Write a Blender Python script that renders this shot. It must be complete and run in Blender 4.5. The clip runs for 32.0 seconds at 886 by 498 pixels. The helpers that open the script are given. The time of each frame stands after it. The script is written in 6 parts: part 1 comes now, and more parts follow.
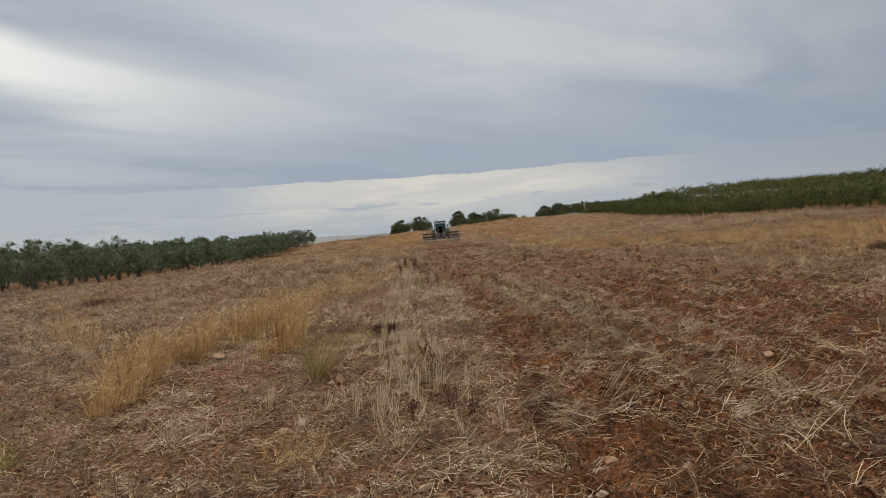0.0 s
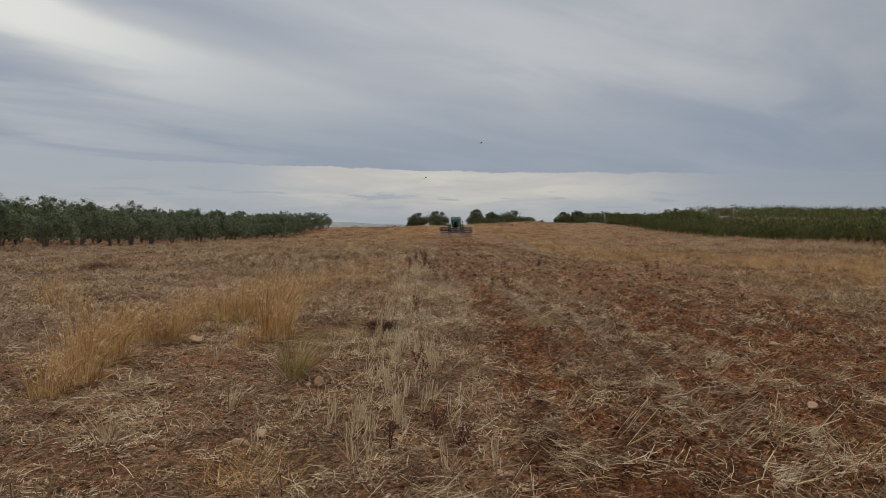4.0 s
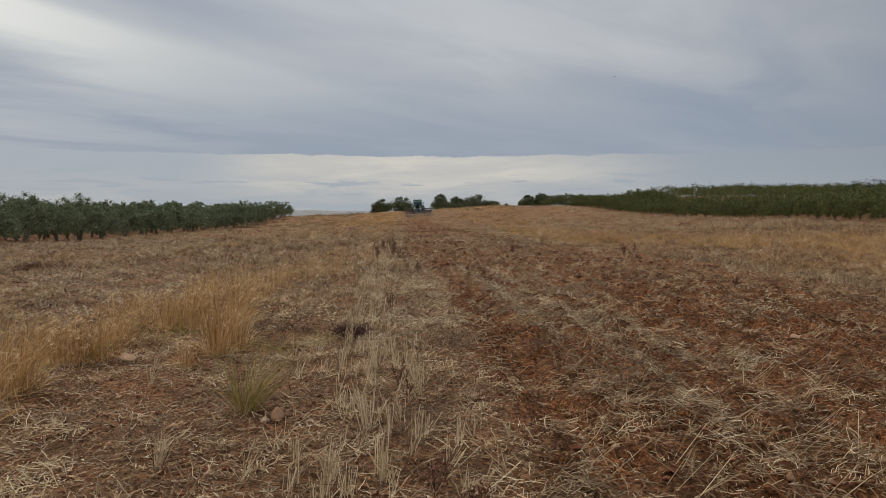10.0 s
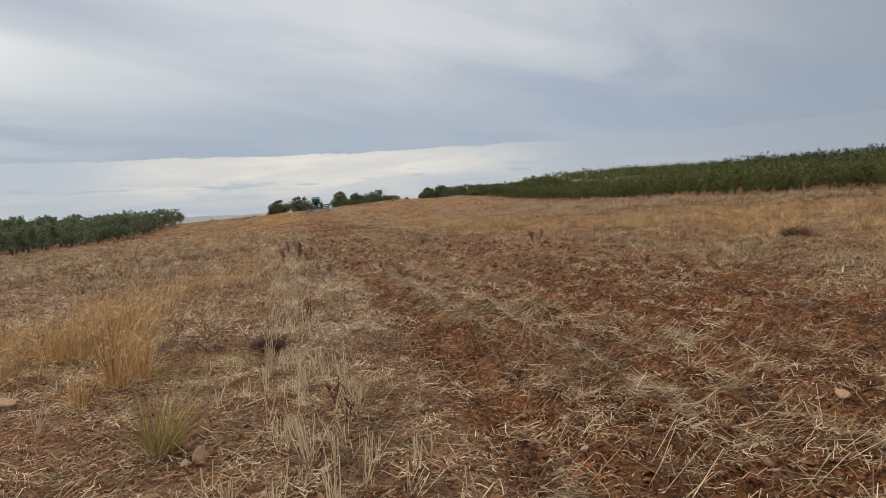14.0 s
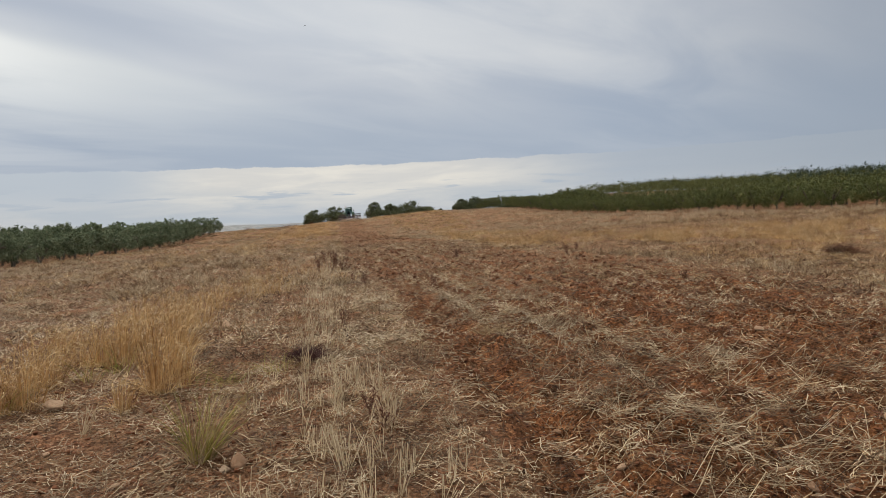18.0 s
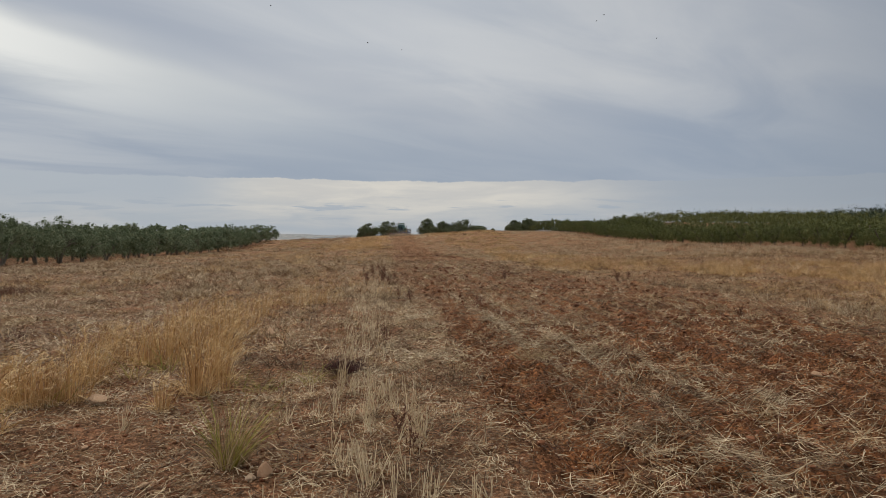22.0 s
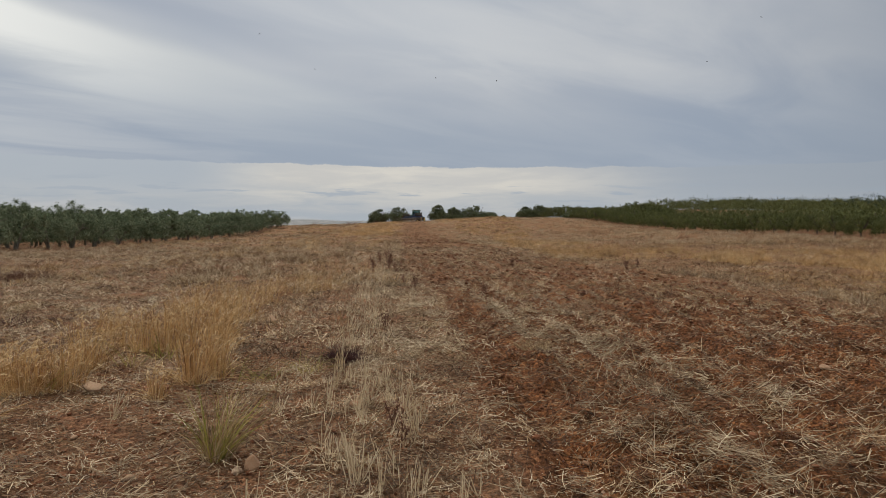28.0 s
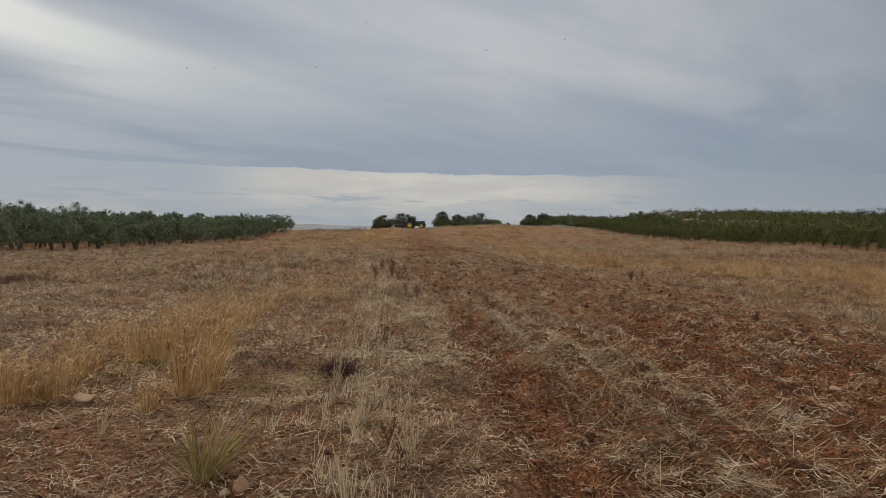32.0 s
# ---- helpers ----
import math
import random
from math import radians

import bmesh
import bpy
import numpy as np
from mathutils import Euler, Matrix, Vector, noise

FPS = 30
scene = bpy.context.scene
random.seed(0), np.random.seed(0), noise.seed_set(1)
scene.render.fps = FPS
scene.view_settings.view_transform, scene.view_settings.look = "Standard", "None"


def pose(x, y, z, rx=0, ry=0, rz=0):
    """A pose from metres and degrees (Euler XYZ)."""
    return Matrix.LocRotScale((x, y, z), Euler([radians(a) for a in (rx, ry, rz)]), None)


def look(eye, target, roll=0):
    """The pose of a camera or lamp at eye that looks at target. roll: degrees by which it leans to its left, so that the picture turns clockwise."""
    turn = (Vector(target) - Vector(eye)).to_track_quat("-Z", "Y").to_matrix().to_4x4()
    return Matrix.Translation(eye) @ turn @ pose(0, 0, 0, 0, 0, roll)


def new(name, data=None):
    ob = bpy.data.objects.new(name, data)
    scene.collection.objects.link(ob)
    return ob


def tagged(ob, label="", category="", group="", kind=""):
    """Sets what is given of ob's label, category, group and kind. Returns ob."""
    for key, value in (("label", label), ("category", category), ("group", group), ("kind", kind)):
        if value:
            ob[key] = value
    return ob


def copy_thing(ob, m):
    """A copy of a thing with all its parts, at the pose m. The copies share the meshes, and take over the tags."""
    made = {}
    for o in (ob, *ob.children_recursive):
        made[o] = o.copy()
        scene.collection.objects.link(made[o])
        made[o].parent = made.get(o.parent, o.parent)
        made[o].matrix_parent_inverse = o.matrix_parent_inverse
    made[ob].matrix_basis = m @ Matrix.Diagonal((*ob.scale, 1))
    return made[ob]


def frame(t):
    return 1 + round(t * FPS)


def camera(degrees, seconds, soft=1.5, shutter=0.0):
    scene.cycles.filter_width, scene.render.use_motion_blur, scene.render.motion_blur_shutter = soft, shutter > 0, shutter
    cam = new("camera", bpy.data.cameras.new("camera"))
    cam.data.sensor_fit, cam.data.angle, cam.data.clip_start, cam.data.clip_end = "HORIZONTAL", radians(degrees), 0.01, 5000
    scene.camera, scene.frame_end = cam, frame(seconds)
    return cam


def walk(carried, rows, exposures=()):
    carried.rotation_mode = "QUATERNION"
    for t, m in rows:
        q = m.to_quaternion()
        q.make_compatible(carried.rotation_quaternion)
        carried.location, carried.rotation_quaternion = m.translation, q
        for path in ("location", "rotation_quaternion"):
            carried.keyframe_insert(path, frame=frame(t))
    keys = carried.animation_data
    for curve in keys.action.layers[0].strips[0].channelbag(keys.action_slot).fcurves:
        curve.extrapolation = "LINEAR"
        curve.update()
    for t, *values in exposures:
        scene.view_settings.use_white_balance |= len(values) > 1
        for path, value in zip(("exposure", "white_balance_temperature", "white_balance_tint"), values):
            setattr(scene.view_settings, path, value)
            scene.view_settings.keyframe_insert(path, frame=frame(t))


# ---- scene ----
# One hand-held camera, about head height, stepping slowly forward across the field
cam = camera(70.36, 32.0, soft=0.5)
PATH = [
    (0.0, (0.000, -0.000, 1.546), (-0.344, 9.989, 1.213), -4.08),
    (0.5, (0.091, 0.203, 1.516), (-0.569, 10.172, 1.084), -4.25),
    (1.0, (0.053, 0.402, 1.505), (-0.067, 10.385, 0.923), -2.92),
    (1.5, (-0.054, 0.594, 1.535), (0.814, 10.542, 1.011), -3.48),
    (2.0, (-0.122, 0.669, 1.544), (0.888, 10.610, 1.149), -0.86),
    (2.5, (-0.038, 0.722, 1.539), (0.430, 10.699, 1.049), -1.70),
    (3.0, (0.033, 0.764, 1.529), (-0.071, 10.759, 1.231), 0.24),
    (3.5, (0.049, 0.794, 1.526), (-0.611, 10.764, 1.123), 1.76),
    (5.5, (0.098, 0.797, 1.559), (-0.053, 10.790, 1.224), -0.14),
    (6.0, (0.103, 0.816, 1.559), (-0.242, 10.801, 1.131), -0.13),
    (6.5, (0.101, 0.821, 1.563), (-0.308, 10.805, 1.164), 0.07),
    (7.0, (0.088, 0.864, 1.542), (-0.355, 10.836, 0.937), 1.16),
    (7.5, (-0.018, 0.967, 1.552), (-0.218, 10.958, 1.157), 2.39),
    (8.0, (-0.121, 1.071, 1.582), (-0.166, 11.057, 1.039), 1.32),
    (8.5, (-0.132, 1.210, 1.560), (-0.695, 11.130, 0.433), -0.80),
    (9.0, (-0.086, 1.459, 1.561), (-1.520, 11.352, 1.286), 0.98),
    (9.5, (-0.071, 1.701, 1.540), (-0.721, 11.648, 0.749), 2.96),
    (10.0, (-0.174, 1.980, 1.551), (-0.189, 11.961, 0.934), 0.08),
    (10.5, (-0.193, 2.218, 1.535), (0.005, 12.161, 0.486), -0.55),
    (11.0, (-0.143, 2.424, 1.532), (0.614, 12.390, 1.232), -0.11),
    (11.5, (-0.187, 2.473, 1.530), (2.654, 12.038, 0.869), -2.77),
    (12.0, (-0.279, 2.449, 1.543), (3.725, 11.599, 1.040), -3.79),
    (12.5, (-0.332, 2.451, 1.558), (3.147, 11.824, 1.358), -3.61),
    (13.0, (-0.362, 2.425, 1.562), (2.192, 12.078, 1.019), -4.01),
    (13.5, (-0.379, 2.434, 1.559), (1.452, 12.244, 0.918), -3.52),
    (14.0, (-0.396, 2.438, 1.560), (1.122, 12.294, 0.813), -3.33),
    (14.5, (-0.398, 2.434, 1.568), (0.905, 12.312, 0.722), -3.91),
    (15.0, (-0.404, 2.436, 1.575), (1.142, 12.294, 0.923), -2.01),
    (15.5, (-0.411, 2.446, 1.573), (0.599, 12.380, 1.035), -0.59),
    (17.5, (-0.421, 2.418, 1.581), (0.615, 12.352, 1.096), -2.39),
    (18.0, (-0.425, 2.418, 1.576), (0.583, 12.352, 1.035), -2.74),
    (18.5, (-0.422, 2.420, 1.574), (0.590, 12.353, 1.013), -3.03),
    (19.0, (-0.427, 2.408, 1.578), (0.560, 12.348, 1.117), -2.69),
    (19.5, (-0.430, 2.399, 1.584), (0.667, 12.329, 1.131), -2.53),
    (20.0, (-0.435, 2.401, 1.583), (0.525, 12.345, 1.150), -2.79),
    (20.5, (-0.432, 2.397, 1.579), (0.452, 12.350, 1.182), -2.99),
    (21.0, (-0.432, 2.414, 1.577), (0.588, 12.353, 1.155), -1.98),
    (21.5, (-0.431, 2.420, 1.585), (-0.182, 12.414, 1.379), -0.40),
    (22.0, (-0.339, 2.465, 1.586), (-0.132, 12.461, 1.360), 0.40),
    (22.5, (-0.228, 2.494, 1.576), (0.048, 12.490, 1.534), 0.37),
    (23.0, (-0.246, 2.495, 1.598), (-0.518, 12.491, 1.518), -1.07),
    (23.5, (-0.242, 2.500, 1.601), (-0.333, 12.498, 1.437), -0.27),
    (24.0, (-0.217, 2.536, 1.609), (-0.238, 12.528, 1.233), 0.56),
    (24.5, (-0.191, 2.543, 1.609), (0.093, 12.533, 1.245), 0.40),
    (26.5, (-0.221, 2.592, 1.614), (-0.090, 12.582, 1.186), 0.31),
    (27.0, (-0.213, 2.589, 1.613), (-0.037, 12.578, 1.163), 0.05),
    (27.5, (-0.213, 2.588, 1.613), (-0.032, 12.580, 1.241), 0.04),
    (28.0, (-0.211, 2.594, 1.607), (-0.177, 12.584, 1.158), 0.66),
    (28.5, (-0.206, 2.589, 1.615), (-0.257, 12.581, 1.213), -0.57),
    (29.0, (-0.193, 2.600, 1.628), (-0.703, 12.572, 1.071), -0.53),
    (29.5, (-0.195, 2.605, 1.674), (-0.064, 12.587, 1.094), 2.50),
    (30.0, (-0.207, 2.587, 1.674), (-0.154, 12.576, 1.205), 2.68),
    (30.5, (-0.203, 2.596, 1.674), (-0.168, 12.585, 1.203), 2.39),
    (31.0, (-0.198, 2.587, 1.675), (-0.122, 12.575, 1.188), 2.14),
    (31.5, (-0.205, 2.585, 1.674), (-0.145, 12.576, 1.264), 1.78),
    (32.0, (-0.188, 2.749, 1.662), (-0.217, 12.743, 1.316), 1.53),
]
walk(cam, [(t, look(eye, target, roll)) for t, eye, target, roll in PATH],
     exposures=[(0, 0.0), (1, -0.22), (2, 0.05), (3, -0.08), (6, -0.26), (9, -0.16), (11, -0.08), (12, 0.22), (13, 0.25), (15, 0.2), (19, 0.2), (21, 0.16), (22.5, -0.1), (24, -0.1), (27, -0.05), (29, -0.04), (31, -0.1), (32, -0.2)])

# ---- light: an overcast sky, the sun hidden behind the cloud ----
SUN_AZ, SUN_EL = -50.0, 42.0     # degrees; azimuth from +y towards +x
world = bpy.data.worlds.new("overcast_sky")
scene.world = world
world.use_nodes = True
wn, wl = world.node_tree.nodes, world.node_tree.links
wn.clear()


def wmath(op, a, b=None, c=None, clamp=False):
    n = wn.new("ShaderNodeMath")
    n.operation, n.use_clamp = op, clamp
    for i, v in enumerate((a, b, c)):
        if v is None:
            continue
        if isinstance(v, (int, float)):
            n.inputs[i].default_value = v
        else:
            wl.new(v, n.inputs[i])
    return n.outputs[0]


def wstep(v, lo, hi):
    n = wn.new("ShaderNodeMapRange")
    n.interpolation_type = "SMOOTHSTEP"
    wl.new(v, n.inputs["Value"])
    n.inputs["From Min"].default_value, n.inputs["From Max"].default_value = lo, hi
    return n.outputs["Result"]


def wmix(fac, a, b):
    n = wn.new("ShaderNodeMix")
    n.data_type = "RGBA"
    if isinstance(fac, (int, float)):
        n.inputs[0].default_value = fac
    else:
        wl.new(fac, n.inputs[0])
    for i, v in ((6, a), (7, b)):
        if isinstance(v, tuple):
            n.inputs[i].default_value = (*v, 1)
        else:
            wl.new(v, n.inputs[i])
    return n.outputs[2]


def wnoise(vec, scale, detail=4.0, rough=0.55, distort=0.0):
    n = wn.new("ShaderNodeTexNoise")
    wl.new(vec, n.inputs["Vector"])
    n.inputs["Scale"].default_value, n.inputs["Detail"].default_value = scale, detail
    n.inputs["Roughness"].default_value, n.inputs["Distortion"].default_value = rough, distort
    return n.outputs["Fac"]


def wvec(x, y, z=0.0):
    n = wn.new("ShaderNodeCombineXYZ")
    for i, v in enumerate((x, y, z)):
        if isinstance(v, (int, float)):
            n.inputs[i].default_value = v
        else:
            wl.new(v, n.inputs[i])
    return n.outputs[0]


coord = wn.new("ShaderNodeTexCoord")
split = wn.new("ShaderNodeSeparateXYZ")
wl.new(coord.outputs["Generated"], split.inputs[0])
sx, sy, sz = split.outputs
up = wmath("MAXIMUM", sz, 0.0)
azim = wmath("ARCTAN2", sx, sy)                  # radians, 0 along +y, + to the east
elev = wmath("ARCSINE", up)
# the cloud deck as a plane high overhead
deck = wmath("ADD", up, 0.10)
pu, pv = wmath("DIVIDE", sx, deck), wmath("DIVIDE", sy, deck)
# streaks run from the north-west to the south-east across the deck
su = wmath("ADD", wmath("MULTIPLY", pu, 0.80), wmath("MULTIPLY", pv, 0.60))
sv = wmath("SUBTRACT", wmath("MULTIPLY", pv, 0.80), wmath("MULTIPLY", pu, 0.60))
streak = wnoise(wvec(wmath("MULTIPLY", su, 0.55), wmath("MULTIPLY", sv, 1.25)), 1.35, 6.0, 0.52, 0.6)
broad = wnoise(wvec(wmath("MULTIPLY", su, 0.30), wmath("MULTIPLY", sv, 0.55), 3.7), 1.0, 3.0, 0.5, 0.3)
fine = wnoise(wvec(wmath("MULTIPLY", azim, 2.2), wmath("MULTIPLY", elev, 14.0), 1.0), 3.0, 5.0, 0.55, 0.4)
edge = wnoise(wvec(wmath("MULTIPLY", azim, 9.0), wmath("MULTIPLY", elev, 6.0), 5.0), 2.5, 4.0, 0.6)

grey_blue, pale_grey, white = (0.345, 0.392, 0.468), (0.560, 0.578, 0.598), (0.850, 0.852, 0.815)
cloud = wmix(wstep(streak, 0.30, 0.72), grey_blue, pale_grey)
cloud = wmix(wmath("MULTIPLY", wstep(broad, 0.42, 0.70), 0.6), cloud, (0.50, 0.52, 0.55))
# the deck is thinner ahead and thicker to the east
ahead = wmath("SUBTRACT", 1.0, wstep(wmath("ABSOLUTE", wmath("ADD", azim, 0.14)), 0.05, 0.55))
cloud = wmix(wmath("MULTIPLY", wmath("MULTIPLY", ahead, wstep(elev, 0.13, 0.30)), 0.55), cloud, (0.62, 0.64, 0.66))
cloud = wmix(wmath("MULTIPLY", wstep(azim, 0.36, 0.80), 0.85), cloud, (0.345, 0.375, 0.43))
# thinner, brighter cloud low in the west where the sun stands behind the deck
slant = wmath("SUBTRACT", wmath("ADD", elev, wmath("MULTIPLY", wmath("ADD", azim, 0.60), 0.22)), 0.282)
slant = wmath("ADD", slant, wmath("MULTIPLY", wmath("SUBTRACT", streak, 0.5), 0.055))
veil = wmath("MULTIPLY", wmath("SUBTRACT", 1.0, wstep(slant, -0.012, 0.018)), wstep(slant, -0.135, -0.045))
dim = wmath("MULTIPLY", wstep(slant, 0.012, 0.050), wmath("SUBTRACT", 1.0, wstep(slant, 0.055, 0.110)))
west_part = wmath("SUBTRACT", 1.0, wstep(azim, -0.50, 0.16))
cloud = wmix(wmath("MULTIPLY", wmath("MULTIPLY", dim, west_part), 0.75), cloud, (0.375, 0.415, 0.485))
cloud = wmix(wmath("MULTIPLY", wmath("MULTIPLY", veil, west_part), 0.85), cloud, (0.620, 0.640, 0.640))
core = wmath("MULTIPLY", wmath("SUBTRACT", 1.0, wstep(azim, -0.66, -0.34)), wmath("MULTIPLY", veil, veil))
cloud = wmix(wmath("MULTIPLY", core, wstep(streak, 0.22, 0.55)), cloud, white)
# the deck darkens towards its lower rim, and ends above a clear, bright strip
rim = wmath("ADD", elev, wmath("ADD", wmath("MULTIPLY", wmath("SUBTRACT", edge, 0.5), 0.010), wmath("MULTIPLY", wmath("SUBTRACT", fine, 0.5), 0.012)))
under = wmath("SUBTRACT", 1.0, wstep(elev, 0.10, 0.24))
westward = wmath("SUBTRACT", 1.0, wstep(azim, -0.70, -0.15))
cloud = wmix(wmath("MULTIPLY", under, wmath("SUBTRACT", 0.75, wmath("MULTIPLY", westward, 0.42))), cloud, (0.305, 0.362, 0.450))
east = wstep(azim, 0.08, 0.42)
bright = wmix(wstep(fine, 0.36, 0.66), (0.575, 0.565, 0.545), (0.685, 0.655, 0.598))
west = wmath("SUBTRACT", 1.0, wstep(azim, -0.40, -0.22))
bright = wmix(wmath("MULTIPLY", east, 0.92), bright, (0.345, 0.392, 0.458))
bright = wmix(wmath("MULTIPLY", west, 0.95), bright, (0.405, 0.452, 0.510))
haze = wmix(wstep(fine, 0.38, 0.64), (0.405, 0.450, 0.500), (0.480, 0.500, 0.520))
strip = wmix(wstep(wmath("ADD", elev, wmath("MULTIPLY", wmath("SUBTRACT", fine, 0.5), 0.03)), 0.012, 0.062), haze, bright)
small = wnoise(wvec(wmath("MULTIPLY", azim, 9.0), wmath("MULTIPLY", elev, 85.0), 8.0), 1.0, 4.0, 0.55, 0.3)
band = wmath("MULTIPLY", wstep(elev, 0.016, 0.030), wmath("SUBTRACT", 1.0, wstep(elev, 0.046, 0.066)))
strip = wmix(wmath("MULTIPLY", wmath("MULTIPLY", wstep(small, 0.56, 0.64), band), 0.80), strip, (0.375, 0.425, 0.490))
deck_col = wmix(wstep(rim, 0.0822, 0.0846), strip, cloud)

# heavier cloud in the east
deck_col = wmix(wmath("MULTIPLY", wstep(azim, 0.30, 0.85), 0.55), deck_col, (0.235, 0.275, 0.330))

# overhead, out of the low deck, an even overcast that is brightest at the zenith
deck_col = wmix(wstep(elev, 0.42, 0.95), deck_col, (1.22, 1.17, 1.08))

nishita = wn.new("ShaderNodeTexSky")
nishita.sky_type, nishita.sun_disc = "NISHITA", False
nishita.sun_elevation, nishita.sun_rotation = radians(SUN_EL), radians(SUN_AZ)
scaled = wn.new("ShaderNodeVectorMath")
scaled.operation = "SCALE"
wl.new(nishita.outputs[0], scaled.inputs[0])
scaled.inputs["Scale"].default_value = 0.07
sky_col = wmix(0.95, scaled.outputs[0], deck_col)
back = wn.new("ShaderNodeBackground")
back.inputs["Strength"].default_value = 1.0
wl.new(sky_col, back.inputs["Color"])
wl.new(back.outputs[0], wn.new("ShaderNodeOutputWorld").inputs["Surface"])

sun = new("sun", bpy.data.lights.new("sun", "SUN"))
sun.data.energy, sun.data.angle, sun.data.color = 1.5, radians(10), (1.0, 0.93, 0.82)
sa, se = radians(SUN_AZ), radians(SUN_EL)
sun.matrix_world = look((math.sin(sa) * math.cos(se) * 200, math.cos(sa) * math.cos(se) * 200, math.sin(se) * 200), (0, 0, 0))
scene.view_settings.exposure = 0.0

# ---- materials ----


def material(name):
    m = bpy.data.materials.new(name)
    m.use_nodes = True
    nt = m.node_tree
    return m, nt, nt.nodes["Principled BSDF"]


def noise_fac(nt, scale, detail=4.0, rough=0.6, coord="Object", distort=0.0, stretch=None):
    tc = nt.nodes.new("ShaderNodeTexCoord")
    vec = tc.outputs[coord]
    if stretch:
        mp = nt.nodes.new("ShaderNodeMapping")
        mp.inputs["Scale"].default_value = stretch
        nt.links.new(vec, mp.inputs[0])
        vec = mp.outputs[0]
    n = nt.nodes.new("ShaderNodeTexNoise")
    nt.links.new(vec, n.inputs["Vector"])
    n.inputs["Scale"].default_value, n.inputs["Detail"].default_value = scale, detail
    n.inputs["Roughness"].default_value, n.inputs["Distortion"].default_value = rough, distort
    return n.outputs["Fac"]


def ramp(nt, fac, *stops):
    r = nt.nodes.new("ShaderNodeValToRGB")
    while len(r.color_ramp.elements) < len(stops):
        r.color_ramp.elements.new(0.5)
    for e, (p, c) in zip(r.color_ramp.elements, stops):
        e.position, e.color = p, (*c, 1)
    nt.links.new(fac, r.inputs[0])
    return r.outputs[0]


def mixed(nt, fac, a, b, blend="MIX"):
    n = nt.nodes.new("ShaderNodeMix")
    n.data_type, n.blend_type = "RGBA", blend
    for i, v in ((0, fac), (6, a), (7, b)):
        if isinstance(v, tuple):
            n.inputs[i].default_value = (*v, 1)
        elif isinstance(v, (int, float)):
            n.inputs[i].default_value = v
        else:
            nt.links.new(v, n.inputs[i])
    return n.outputs[2]


def scalar(nt, op, a, b):
    n = nt.nodes.new("ShaderNodeMath")
    n.operation, n.use_clamp = op, True
    for i, v in enumerate((a, b)):
        if isinstance(v, (int, float)):
            n.inputs[i].default_value = v
        else:
            nt.links.new(v, n.inputs[i])
    return n.outputs[0]


def bump(nt, bsdf, fac, strength, distance):
    b = nt.nodes.new("ShaderNodeBump")
    b.inputs["Strength"].default_value, b.inputs["Distance"].default_value = strength, distance
    nt.links.new(fac, b.inputs["Height"])
    nt.links.new(b.outputs[0], bsdf.inputs["Normal"])


def island(nt):
    return nt.nodes.new("ShaderNodeNewGeometry").outputs["Random Per Island"]


def per_object(nt):
    return nt.nodes.new("ShaderNodeObjectInfo").outputs["Random"]


def blade_material(name, *stops, rough=0.7, through_light=0.25, single=0.52):
    """Straw, blades or leaves: each piece takes its own tone out of the stops, with a patchy drift over the field."""
    m, nt, b = material(name)
    drift = ramp(nt, scalar(nt, "ADD", scalar(nt, "MULTIPLY", noise_fac(nt, 2.6, 2.0), 0.6), scalar(nt, "MULTIPLY", noise_fac(nt, 0.45, 2.0), 0.4)), (0.42, (0, 0, 0)), (0.58, (1, 1, 1)))
    tone = scalar(nt, "ADD", scalar(nt, "MULTIPLY", island(nt), single), scalar(nt, "MULTIPLY", drift, 0.99 - single))
    col = ramp(nt, tone, *stops)
    nt.links.new(col, b.inputs["Base Color"])
    b.inputs["Roughness"].default_value = rough
    b.inputs["Specular IOR Level"].default_value = 0.25
    if through_light:
        tl = nt.nodes.new("ShaderNodeBsdfTranslucent")
        nt.links.new(col, tl.inputs["Color"])
        mx = nt.nodes.new("ShaderNodeMixShader")
        mx.inputs[0].default_value = through_light
        nt.links.new(b.outputs[0], mx.inputs[1])
        nt.links.new(tl.outputs[0], mx.inputs[2])
        nt.links.new(mx.outputs[0], nt.nodes["Material Output"].inputs["Surface"])
    return m


def plain_material(name, color, rough=0.5, metal=0.0, grain=60.0, vary=0.18, relief=0.0, dust=0.0):
    """Paint, rubber, metal: a base colour with fine and broad wear, and a film of field dust."""
    m, nt, b = material(name)
    f1, f2 = noise_fac(nt, grain, 4.0), noise_fac(nt, grain / 12, 3.0)
    dark = tuple(c * (1 - vary) for c in color)
    lite = tuple(min(1, c * (1 + vary)) for c in color)
    col = ramp(nt, f1, (0.3, dark), (0.7, lite))
    if dust:
        col = mixed(nt, scalar(nt, "MULTIPLY", ramp(nt, f2, (0.35, (0, 0, 0)), (0.7, (1, 1, 1))), dust), col, (0.30, 0.19, 0.12))
    nt.links.new(col, b.inputs["Base Color"])
    b.inputs["Roughness"].default_value, b.inputs["Metallic"].default_value = rough, metal
    if relief:
        bump(nt, b, f1, 0.5, relief)
    return m


